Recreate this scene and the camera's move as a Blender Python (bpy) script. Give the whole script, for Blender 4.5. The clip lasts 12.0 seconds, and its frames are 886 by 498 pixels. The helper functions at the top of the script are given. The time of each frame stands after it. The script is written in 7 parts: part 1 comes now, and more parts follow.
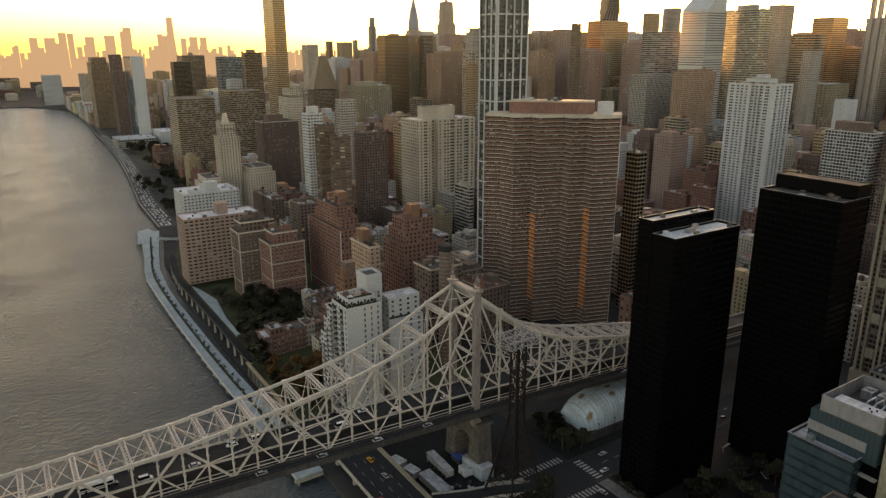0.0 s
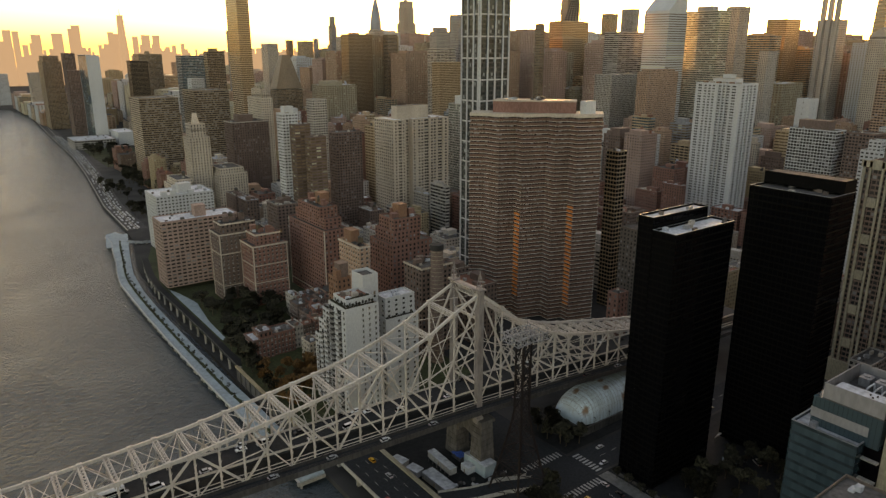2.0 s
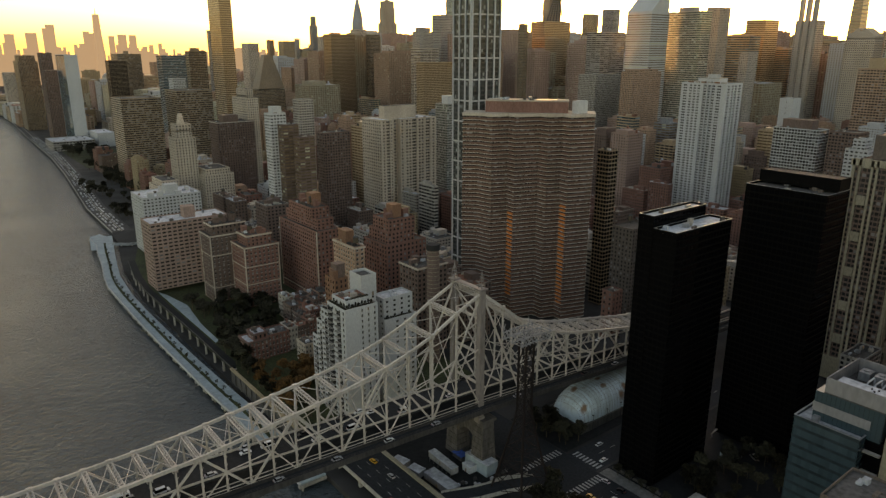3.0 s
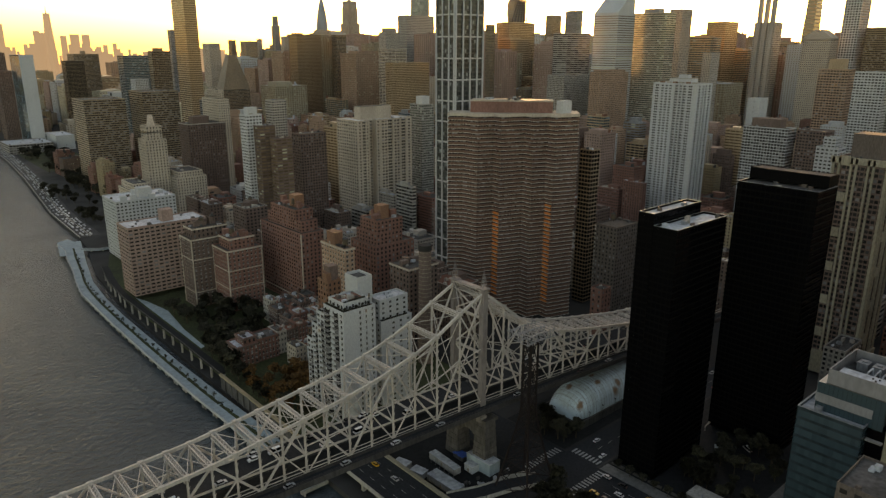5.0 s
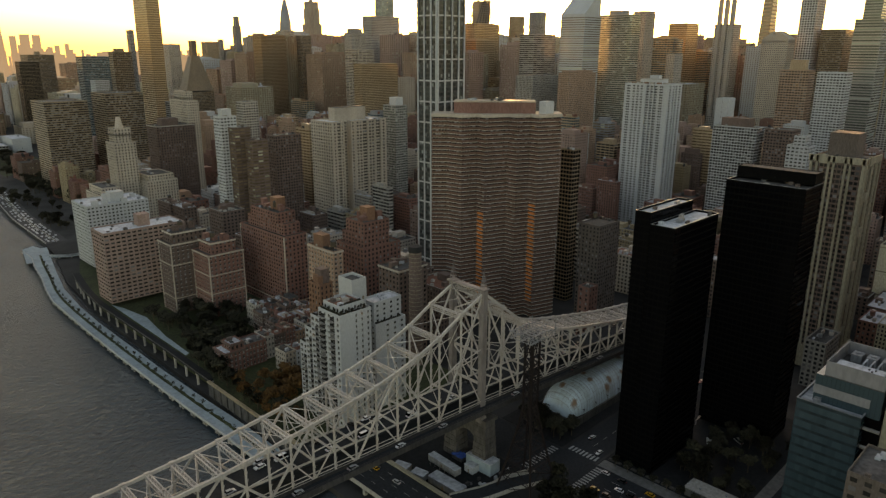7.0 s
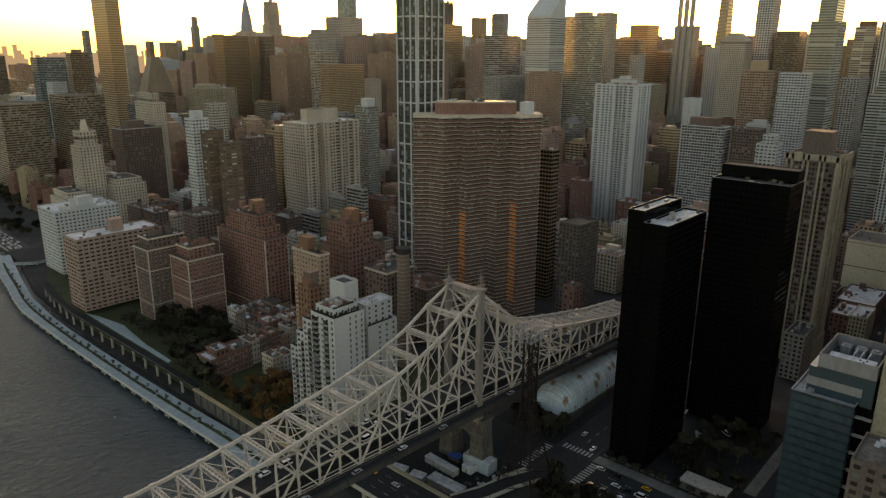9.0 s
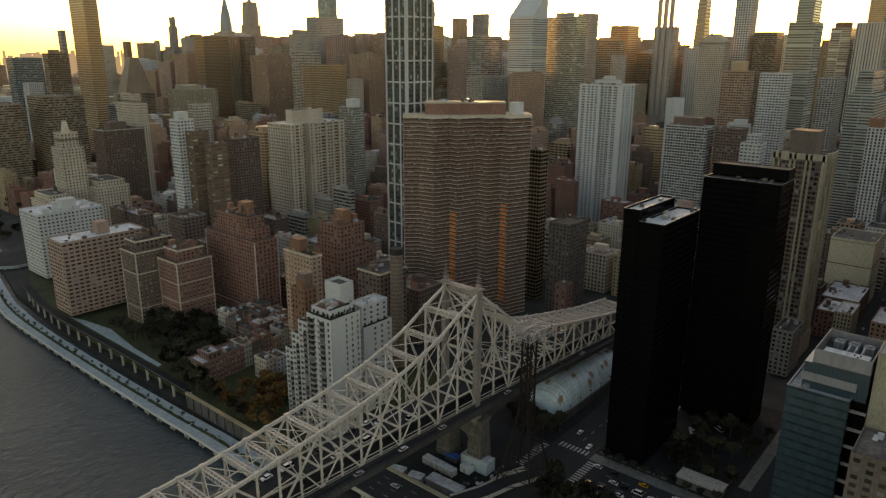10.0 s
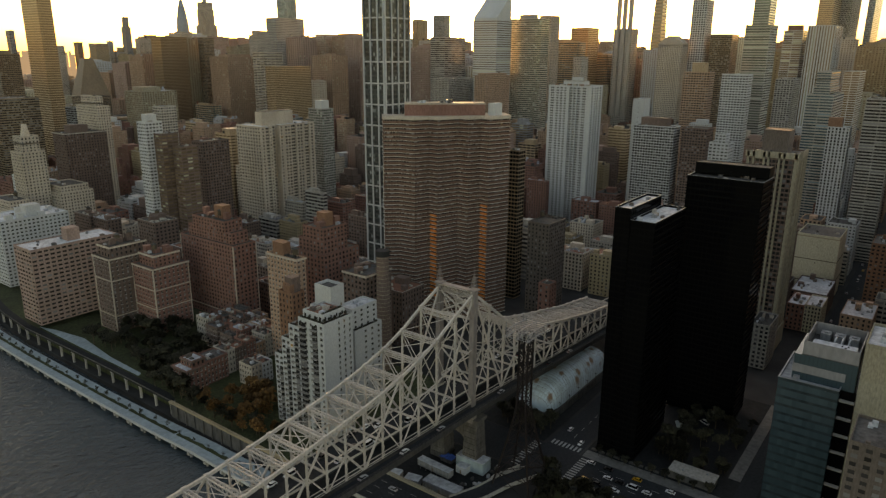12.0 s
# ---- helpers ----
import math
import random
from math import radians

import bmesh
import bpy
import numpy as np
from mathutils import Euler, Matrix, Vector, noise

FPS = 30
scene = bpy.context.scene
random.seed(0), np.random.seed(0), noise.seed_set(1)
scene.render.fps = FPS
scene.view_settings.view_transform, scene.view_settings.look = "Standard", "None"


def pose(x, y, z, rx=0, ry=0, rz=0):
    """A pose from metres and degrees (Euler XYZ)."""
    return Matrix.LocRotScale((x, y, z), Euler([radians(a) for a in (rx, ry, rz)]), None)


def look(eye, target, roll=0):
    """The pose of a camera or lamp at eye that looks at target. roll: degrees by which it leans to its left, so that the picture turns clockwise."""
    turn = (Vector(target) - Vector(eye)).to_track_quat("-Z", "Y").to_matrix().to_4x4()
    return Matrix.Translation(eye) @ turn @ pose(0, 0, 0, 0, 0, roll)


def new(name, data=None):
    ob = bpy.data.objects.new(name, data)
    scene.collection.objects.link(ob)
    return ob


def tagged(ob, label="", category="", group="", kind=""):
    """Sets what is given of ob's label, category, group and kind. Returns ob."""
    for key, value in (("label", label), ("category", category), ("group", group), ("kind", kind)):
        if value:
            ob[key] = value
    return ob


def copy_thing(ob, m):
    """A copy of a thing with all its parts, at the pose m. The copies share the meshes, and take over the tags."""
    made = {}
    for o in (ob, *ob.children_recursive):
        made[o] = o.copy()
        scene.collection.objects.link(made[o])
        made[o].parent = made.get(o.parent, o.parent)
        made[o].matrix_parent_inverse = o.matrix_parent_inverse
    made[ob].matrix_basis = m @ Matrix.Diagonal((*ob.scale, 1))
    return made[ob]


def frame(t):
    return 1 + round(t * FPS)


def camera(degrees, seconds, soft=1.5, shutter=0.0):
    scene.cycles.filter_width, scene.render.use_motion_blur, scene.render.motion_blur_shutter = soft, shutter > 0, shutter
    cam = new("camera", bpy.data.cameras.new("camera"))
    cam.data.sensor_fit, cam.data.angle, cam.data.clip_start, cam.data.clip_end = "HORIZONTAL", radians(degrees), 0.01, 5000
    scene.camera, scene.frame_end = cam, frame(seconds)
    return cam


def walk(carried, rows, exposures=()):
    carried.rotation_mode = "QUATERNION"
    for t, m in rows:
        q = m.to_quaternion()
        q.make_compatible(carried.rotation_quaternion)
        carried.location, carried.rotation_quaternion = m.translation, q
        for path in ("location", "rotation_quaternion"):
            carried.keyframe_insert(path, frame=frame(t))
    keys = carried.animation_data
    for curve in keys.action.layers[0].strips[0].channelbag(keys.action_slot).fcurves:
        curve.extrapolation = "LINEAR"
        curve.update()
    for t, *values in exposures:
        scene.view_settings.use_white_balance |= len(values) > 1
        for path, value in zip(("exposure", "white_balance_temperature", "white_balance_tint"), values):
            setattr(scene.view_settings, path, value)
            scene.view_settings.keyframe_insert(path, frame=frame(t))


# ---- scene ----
cam = camera(65.19, 12.0, soft=1.35)
# seconds, x, y, z in metres, then yaw, pitch, roll in degrees
ROWS = [
    (0.0, 4.335, -1.860, 207.165, -32.835, -16.219, -0.160),
    (0.5, -0.442, 0.502, 207.436, -33.773, -16.246, -0.108),
    (1.0, -5.001, 3.061, 207.561, -34.685, -16.264, -0.059),
    (1.5, -9.357, 5.781, 207.583, -35.576, -16.274, -0.014),
    (2.0, -13.525, 8.630, 207.536, -36.448, -16.277, 0.028),
    (2.5, -17.519, 11.579, 207.449, -37.305, -16.274, 0.065),
    (3.0, -21.355, 14.601, 207.344, -38.150, -16.266, 0.100),
    (3.5, -25.044, 17.673, 207.236, -38.984, -16.255, 0.130),
    (4.0, -28.599, 20.776, 207.139, -39.811, -16.241, 0.157),
    (4.5, -32.033, 23.894, 207.057, -40.634, -16.224, 0.181),
    (5.0, -35.356, 27.013, 206.996, -41.453, -16.206, 0.202),
    (5.5, -38.579, 30.124, 206.953, -42.271, -16.187, 0.220),
    (6.0, -41.712, 33.220, 206.928, -43.090, -16.167, 0.235),
    (6.5, -44.764, 36.296, 206.915, -43.911, -16.146, 0.248),
    (7.0, -47.744, 39.354, 206.908, -44.736, -16.125, 0.259),
    (7.5, -50.660, 42.396, 206.903, -45.567, -16.104, 0.269),
    (8.0, -53.519, 45.428, 206.892, -46.403, -16.082, 0.278),
    (8.5, -56.329, 48.459, 206.870, -47.247, -16.060, 0.287),
    (9.0, -59.094, 51.503, 206.832, -48.098, -16.037, 0.296),
    (9.5, -61.821, 54.576, 206.777, -48.959, -16.012, 0.307),
    (10.0, -64.514, 57.696, 206.705, -49.828, -15.986, 0.319),
    (10.5, -67.177, 60.885, 206.618, -50.706, -15.958, 0.333),
    (11.0, -69.814, 64.171, 206.526, -51.593, -15.926, 0.351),
    (11.5, -72.428, 67.580, 206.438, -52.490, -15.891, 0.373),
    (12.0, -75.020, 71.146, 206.373, -53.396, -15.850, 0.400),
]
walk(cam, [(t, pose(x, y, z, 90, 0, yaw) @ pose(0, 0, 0, pitch, 0, 0) @ pose(0, 0, 0, 0, 0, roll)) for t, x, y, z, yaw, pitch, roll in ROWS], exposures=[(0.0, 2.5, 12600.0, 26.0), (1.5, 2.5, 12600.0, 26.0), (2.5, 2.35, 12000.0, 23.0), (3.4, 2.15, 11600.0, 20.0), (12.0, 2.15, 11600.0, 20.0)])

# ---- light ----
SUN_AZ, SUN_EL = 51.5, 4.0
world = bpy.data.worlds.new("sky")
scene.world = world
world.use_nodes = True
wn = world.node_tree
sky = wn.nodes.new("ShaderNodeTexSky")
sky.sky_type = "NISHITA"
sky.sun_disc = False
sky.sun_elevation, sky.sun_rotation = radians(SUN_EL), radians(SUN_AZ)
sky.air_density, sky.dust_density, sky.ozone_density = 0.7, 1.25, 1.25
wn.links.new(sky.outputs[0], wn.nodes["Background"].inputs[0])
wn.nodes["Background"].inputs[1].default_value = 0.15
sun = new("sun", bpy.data.lights.new("sun", "SUN"))
sun.data.energy, sun.data.angle, sun.data.color = 2.5, radians(0.5), (1.0, 0.72, 0.42)
sa, se = radians(SUN_AZ), radians(SUN_EL)
sun.matrix_world = look((0, 0, 0), (-math.sin(sa) * math.cos(se), -math.cos(sa) * math.cos(se), -math.sin(se)))


# ---- materials ----
def nodes_of(name):
    m = bpy.data.materials.new(name)
    m.use_nodes = True
    nt = m.node_tree
    return m, nt, nt.nodes["Principled BSDF"]


def add(nt, kind, **inputs):
    n = nt.nodes.new(kind)
    for k, v in inputs.items():
        n.inputs[k.replace("_", " ")].default_value = v
    return n


def ramp(nt, source, stops):
    r = nt.nodes.new("ShaderNodeValToRGB")
    while len(r.color_ramp.elements) < len(stops):
        r.color_ramp.elements.new(0.5)
    for e, (p, c) in zip(r.color_ramp.elements, stops):
        e.position, e.color = p, (*c, 1)
    nt.links.new(source, r.inputs[0])
    return r.outputs[0]


def blend(nt, fac, a, b, mode="MIX"):
    n = nt.nodes.new("ShaderNodeMix")
    n.data_type, n.blend_type = "RGBA", mode
    for sock, v in ((n.inputs[0], fac), (n.inputs[6], a), (n.inputs[7], b)):
        if isinstance(v, (int, float)):
            sock.default_value = v
        elif isinstance(v, tuple):
            sock.default_value = (*v, 1)
        else:
            nt.links.new(v, sock)
    return n.outputs[2]


def shade(c, k):
    return tuple(min(1.0, v * k) for v in c)


def surface(name, color, rough=0.8, grain=0.8, stain=0.03, depth=0.3, spread=0.18, metal=0.0, bump=0.25, spec=0.3):
    """Weathered mineral or painted surface: grain and broad stains over a base colour that differs a little from thing to thing."""
    m, nt, p = nodes_of(name)
    tc = nt.nodes.new("ShaderNodeTexCoord")
    info = nt.nodes.new("ShaderNodeObjectInfo")
    n1 = add(nt, "ShaderNodeTexNoise", Scale=grain, Detail=5.0)
    n2 = add(nt, "ShaderNodeTexNoise", Scale=stain, Detail=4.0)
    mp = add(nt, "ShaderNodeMapping")
    mp.inputs["Scale"].default_value = (1, 1, 0.35)
    nt.links.new(tc.outputs["Object"], mp.inputs[0])
    nt.links.new(mp.outputs[0], n1.inputs["Vector"])
    nt.links.new(mp.outputs[0], n2.inputs["Vector"])
    c1 = ramp(nt, n1.outputs[0], [(0.3, shade(color, 1 - depth)), (0.7, shade(color, 1 + depth * 0.6))])
    c2 = ramp(nt, n2.outputs[0], [(0.35, (1 - depth * 0.9,) * 3), (0.6, (1.0, 1.0, 1.0))])
    c3 = blend(nt, 0.8, c1, c2, "MULTIPLY")
    r = ramp(nt, info.outputs["Random"], [(0.0, (1 - spread,) * 3), (1.0, (1.0,) * 3)])
    nt.links.new(blend(nt, 1.0, c3, r, "MULTIPLY"), p.inputs["Base Color"])
    p.inputs["Roughness"].default_value, p.inputs["Metallic"].default_value = rough, metal
    p.inputs["Specular IOR Level"].default_value = spec
    if bump:
        b = add(nt, "ShaderNodeBump", Strength=bump, Distance=0.05)
        nt.links.new(n1.outputs[0], b.inputs["Height"])
        nt.links.new(b.outputs[0], p.inputs["Normal"])
    return m


def masonry(name, color, course=0.6, spread=0.2, depth=0.28):
    """Brickwork at building scale: courses, patches and soot, a little different on every building."""
    m = surface(name, color, 0.88, 1.4, 0.045, depth, spread, bump=0.3)
    nt, p = m.node_tree, m.node_tree.nodes["Principled BSDF"]
    tc = nt.nodes.new("ShaderNodeTexCoord")
    w = add(nt, "ShaderNodeTexWave", Scale=0.5 / course, Distortion=1.5, Detail=2.0)
    w.bands_direction = "Z"
    nt.links.new(tc.outputs["Object"], w.inputs["Vector"])
    old = p.inputs["Base Color"].links[0].from_socket
    k = ramp(nt, w.outputs[0], [(0.2, (0.86,) * 3), (0.8, (1.0,) * 3)])
    nt.links.new(blend(nt, 1.0, old, k, "MULTIPLY"), p.inputs["Base Color"])
    return m


def glazing(name, color, rough=0.08, blinds=0.25, lit=0.012, metal=0.0, spec=0.5):
    """Window glass, each pane with its own tone: dark rooms, pale blinds, and a lamp behind a few."""
    m, nt, p = nodes_of(name)
    g = nt.nodes.new("ShaderNodeNewGeometry")
    o = nt.nodes.new("ShaderNodeObjectInfo")
    s = nt.nodes.new("ShaderNodeMath")
    s.operation = "ADD"
    nt.links.new(g.outputs["Random Per Island"], s.inputs[0])
    nt.links.new(o.outputs["Random"], s.inputs[1])
    f = nt.nodes.new("ShaderNodeMath")
    f.operation = "FRACT"
    nt.links.new(s.outputs[0], f.inputs[0])
    pale = tuple(min(0.6, c * 3 + 0.12) for c in color) if blinds else shade(color, 1.1)
    blinds = max(blinds, 0.001)
    c = ramp(nt, f.outputs[0], [(0.0, shade(color, 0.5 if blinds > 0.002 else 0.85)), (1 - blinds, shade(color, 1.3 if blinds > 0.002 else 1.1)), (min(0.9995, 1 - blinds + 0.005), shade(pale, 0.5)), (1.0, pale)])
    nt.links.new(c, p.inputs["Base Color"])
    p.inputs["Roughness"].default_value, p.inputs["Metallic"].default_value = rough, metal
    p.inputs["Specular IOR Level"].default_value = spec
    if lit:
        on = nt.nodes.new("ShaderNodeMath")
        on.operation = "LESS_THAN"
        on.inputs[1].default_value = lit
        nt.links.new(f.outputs[0], on.inputs[0])
        k = nt.nodes.new("ShaderNodeMath")
        k.operation = "MULTIPLY"
        k.inputs[1].default_value = 0.05
        nt.links.new(on.outputs[0], k.inputs[0])
        nt.links.new(k.outputs[0], p.inputs["Emission Strength"])
        p.inputs["Emission Color"].default_value = (1.0, 0.72, 0.38, 1)
    return m


M = {
    "brick": masonry("red_brick", (0.27, 0.135, 0.105)),
    "brown": masonry("brown_brick", (0.195, 0.132, 0.108)),
    "drab": masonry("drab_brick", (0.16, 0.125, 0.105)),
    "khaki": masonry("khaki_brick", (0.40, 0.345, 0.25)),
    "rust": masonry("orange_brick", (0.29, 0.148, 0.092)),
    "pink": masonry("pink_brick", (0.46, 0.31, 0.255)),
    "tan": masonry("tan_brick", (0.42, 0.32, 0.20)),
    "grey": masonry("grey_brick", (0.48, 0.43, 0.37)),
    "white": masonry("white_brick", (0.52, 0.525, 0.51), spread=0.1, depth=0.14),
    "lime": masonry("limestone", (0.60, 0.50, 0.40), course=1.2),
    "rose": masonry("salmon_brick", (0.47, 0.30, 0.21)),
    "cream": masonry("cream_brick", (0.58, 0.52, 0.38), course=1.2, spread=0.05),
    # dark and bronze cladding lifted pale and warm with the haze over far towers
    "dark": surface("dark_cladding", (0.29, 0.21, 0.14), 0.5),
    "bronze": surface("bronze_cladding", (0.48, 0.34, 0.215), 0.45),
    "concrete": surface("concrete", (0.42, 0.39, 0.35), 0.85),
    "slab": surface("balcony_slab", (0.78, 0.72, 0.62), 0.8),
    "black": surface("black_metal", (0.004, 0.004, 0.004), 0.6, spec=0.05),
    "steel_grey": surface("grey_metal", (0.30, 0.31, 0.32), 0.45, metal=0.3),
    "roof": surface("roof_felt", (0.11, 0.105, 0.10), 0.9, 0.6, 0.06, 0.45, 0.5),
    "roof_light": surface("silver_roof", (0.54, 0.57, 0.60), 0.8, 0.5, 0.08, 0.35, 0.3),
    "rooftile": surface("terracotta_deck", (0.28, 0.12, 0.08), 0.9),
    "bridge": surface("cream_bridge_paint", (0.55, 0.485, 0.425), 0.55, 1.2, 0.08, 0.22, 0.15, bump=0.1),
    "bridge_dark": surface("dark_girder_paint", (0.065, 0.06, 0.057), 0.6, 0.9, 0.1, 0.4, 0.2),
    "tram": surface("tram_tower_paint", (0.018, 0.011, 0.010), 0.6),
    "stone": surface("granite", (0.12, 0.107, 0.096), 0.9, 0.7, 0.05, 0.4, 0.2),
    "asphalt": surface("asphalt", (0.024, 0.028, 0.032), 0.9, 0.8, 0.03, 0.35, 0.1),
    # paving taken near black, the shade round the towers is in its colour
    "plaza": surface("shade_toned_paving", (0.016, 0.017, 0.018), 0.9, 0.5, 0.05, 0.4, 0.1),
    "pavement": surface("pavement_concrete", (0.17, 0.165, 0.155), 0.9, 0.5, 0.05, 0.3, 0.1),
    "paint": surface("road_paint", (0.36, 0.36, 0.35), 0.8),
    "concrete_dark": surface("dark_concrete", (0.11, 0.105, 0.10), 0.9, 0.5, 0.06, 0.4, 0.2),
    "balcony": masonry("balcony_brick", (0.22, 0.122, 0.088)),
    # orange of reflected sunlight put into a brick colour
    "sunglow_panel": masonry("sunglow_orange_brick", (0.82, 0.24, 0.055), spread=0.25),
    "panel_grey": surface("grey_panel", (0.24, 0.23, 0.23), 0.6, 0.6, 0.05, 0.2, 0.1),
    "mullion": surface("dark_mullion", (0.06, 0.062, 0.06), 0.5),
    "glass_slate": glazing("slate_glass", (0.05, 0.06, 0.058), 0.1, 0.1, 0.0),
    "worn_road": surface("worn_asphalt", (0.075, 0.072, 0.07), 0.9, 0.5, 0.03, 0.3, 0.1),
    "glass_curtain": glazing("curtain_wall_glass", (0.05, 0.09, 0.105), 0.06, 0.0, 0.0, 0.3),
    "deck": surface("esplanade_deck", (0.29, 0.36, 0.38), 0.7, 0.4, 0.05, 0.2, 0.1),
    "leaf": surface("foliage", (0.05, 0.046, 0.024), 0.8, 0.5, 0.08, 0.6, 0.5, bump=0.6),
    "leaf_autumn": surface("autumn_foliage", (0.22, 0.105, 0.03), 0.8, 0.5, 0.08, 0.6, 0.4, bump=0.6),
    "bark": surface("bark", (0.10, 0.075, 0.05), 0.9),
    "grass": surface("lawn", (0.045, 0.055, 0.022), 0.95, 0.5, 0.05, 0.5, 0.1),
    "ground": surface("city_ground", (0.042, 0.041, 0.04), 0.95, 0.05, 0.01, 0.4, 0.0),
    "glass": glazing("window_glass", (0.035, 0.032, 0.03), 0.08, 0.16, 0.0008),
    # window glass paled and warmed, distance haze put into its colour
    "glass_far": glazing("haze_paled_glass", (0.22, 0.155, 0.10), 0.2, 0.1, 0.0, 0.2),
    "glass_dark": glazing("black_glass", (0.003, 0.003, 0.0035), 0.05, 0.0, 0.0, spec=0.06),
    "glass_blue": glazing("blue_green_glass", (0.10, 0.15, 0.16), 0.08, 0.2, 0.0, 0.35),
    "teal_panel": surface("teal_panel", (0.05, 0.075, 0.085), 0.25, 0.2, 0.05, 0.3, 0.1, metal=0.4, bump=0.0),
    "glass_teal": glazing("teal_glass", (0.045, 0.085, 0.10), 0.08, 0.06, 0.0, 0.2),
    "glass_bronze": glazing("bronze_glass", (0.24, 0.16, 0.095), 0.15, 0.0, 0.0, 0.5),
    "glass_green": glazing("grey_green_glass", (0.13, 0.15, 0.125), 0.12, 0.12, 0.0, 0.3),
}


def make_water():
    m, nt, p = nodes_of("river_water")
    tc = nt.nodes.new("ShaderNodeTexCoord")
    mp = add(nt, "ShaderNodeMapping")
    mp.inputs["Scale"].default_value = (0.75, 1.0, 1.0)
    mp.inputs["Rotation"].default_value = (0, 0, radians(35))
    nt.links.new(tc.outputs["Object"], mp.inputs[0])
    n1 = add(nt, "ShaderNodeTexNoise", Scale=0.22, Detail=7.0, Roughness=0.68, Distortion=0.9)
    n2 = add(nt, "ShaderNodeTexNoise", Scale=0.012, Detail=5.0)
    nt.links.new(mp.outputs[0], n1.inputs["Vector"])
    nt.links.new(tc.outputs["Object"], n2.inputs["Vector"])
    n3 = add(nt, "ShaderNodeTexNoise", Scale=0.34, Detail=2.5, Roughness=0.55, Distortion=0.4)
    nt.links.new(mp.outputs[0], n3.inputs["Vector"])
    sea = nt.nodes.new("ShaderNodeMath")
    sea.operation = "MULTIPLY_ADD"
    sea.inputs[1].default_value = 1.3
    nt.links.new(n3.outputs[0], sea.inputs[0])
    nt.links.new(n1.outputs[0], sea.inputs[2])
    b = add(nt, "ShaderNodeBump", Strength=0.9, Distance=1.35)
    nt.links.new(sea.outputs[0], b.inputs["Height"])
    nt.links.new(b.outputs[0], p.inputs["Normal"])
    nt.links.new(ramp(nt, n2.outputs[0], [(0.3, (0.028, 0.043, 0.052)), (0.7, (0.045, 0.064, 0.072))]), p.inputs["Base Color"])
    nt.links.new(ramp(nt, n2.outputs[0], [(0.35, (0.07,) * 3), (0.65, (0.18,) * 3)]), p.inputs["Roughness"])
    p.inputs["IOR"].default_value = 1.33
    return m


M["water"] = make_water()


# ---- mesh helpers ----
class Mesh:
    """Collects vertices and faces for one mesh."""

    def __init__(self):
        self.v, self.f = [], []

    def quad(self, a, b, c, d):
        n = len(self.v)
        self.v += [a, b, c, d]
        self.f.append((n, n + 1, n + 2, n + 3))

    def poly(self, pts):
        n = len(self.v)
        self.v += [tuple(p) for p in pts]
        self.f.append(tuple(range(n, n + len(pts))))

    def box(self, x0, y0, z0, x1, y1, z1):
        n = len(self.v)
        self.v += [(x0, y0, z0), (x1, y0, z0), (x1, y1, z0), (x0, y1, z0), (x0, y0, z1), (x1, y0, z1), (x1, y1, z1), (x0, y1, z1)]
        self.f += [tuple(n + i for i in q) for q in ((3, 2, 1, 0), (4, 5, 6, 7), (0, 1, 5, 4), (1, 2, 6, 5), (2, 3, 7, 6), (3, 0, 4, 7))]
        return self

    def beam(self, a, b, w, h=None):
        """A bar from a to b, w wide and h high."""
        h = h or w
        a, b = Vector(a), Vector(b)
        d = (b - a).normalized()
        up = Vector((0, 0, 1)) if abs(d.z) < 0.95 else Vector((0, 1, 0))
        s = d.cross(up).normalized() * (w / 2)
        u = s.cross(d).normalized() * (h / 2)
        n = len(self.v)
        self.v += [tuple(p + i * s + j * u) for p in (a, b) for i, j in ((-1, -1), (1, -1), (1, 1), (-1, 1))]
        self.f += [tuple(n + i for i in q) for q in ((3, 2, 1, 0), (4, 5, 6, 7), (0, 1, 5, 4), (1, 2, 6, 5), (2, 3, 7, 6), (3, 0, 4, 7))]
        return self

    def sweep(self, pts, w, h):
        """One continuous bar, w wide and h high, along the points."""
        pts = [Vector(p) for p in pts]
        n0 = len(self.v)
        for i, p in enumerate(pts):
            d = (pts[min(i + 1, len(pts) - 1)] - pts[max(i - 1, 0)]).normalized()
            up = Vector((0, 0, 1)) if abs(d.z) < 0.95 else Vector((0, 1, 0))
            s = d.cross(up).normalized() * (w / 2)
            u = s.cross(d).normalized() * (h / 2)
            self.v += [tuple(p + a * s + b * u) for a, b in ((-1, -1), (1, -1), (1, 1), (-1, 1))]
        for i in range(len(pts) - 1):
            k = n0 + 4 * i
            self.f += [(k + j, k + (j + 1) % 4, k + 4 + (j + 1) % 4, k + 4 + j) for j in range(4)]
        k = n0 + 4 * (len(pts) - 1)
        self.f += [(n0 + 3, n0 + 2, n0 + 1, n0), (k, k + 1, k + 2, k + 3)]
        return self

    def prism(self, pts, z0, z1, cap=True):
        """Upright prism over a plan polygon that runs anticlockwise."""
        n, k = len(self.v), len(pts)
        self.v += [(x, y, z0) for x, y in pts] + [(x, y, z1) for x, y in pts]
        self.f += [(n + i, n + (i + 1) % k, n + k + (i + 1) % k, n + k + i) for i in range(k)]
        if cap:
            self.f += [tuple(n + k + i for i in range(k)), tuple(n + k - 1 - i for i in range(k))]
        return self

    def taper(self, x, y, z0, z1, r0, r1, k=10, turn=0.0):
        """A frustum with k sides."""
        n = len(self.v)
        for r, z in ((r0, z0), (r1, z1)):
            self.v += [(x + r * math.cos(turn + i * math.tau / k), y + r * math.sin(turn + i * math.tau / k), z) for i in range(k)]
        self.f += [(n + i, n + (i + 1) % k, n + k + (i + 1) % k, n + k + i) for i in range(k)]
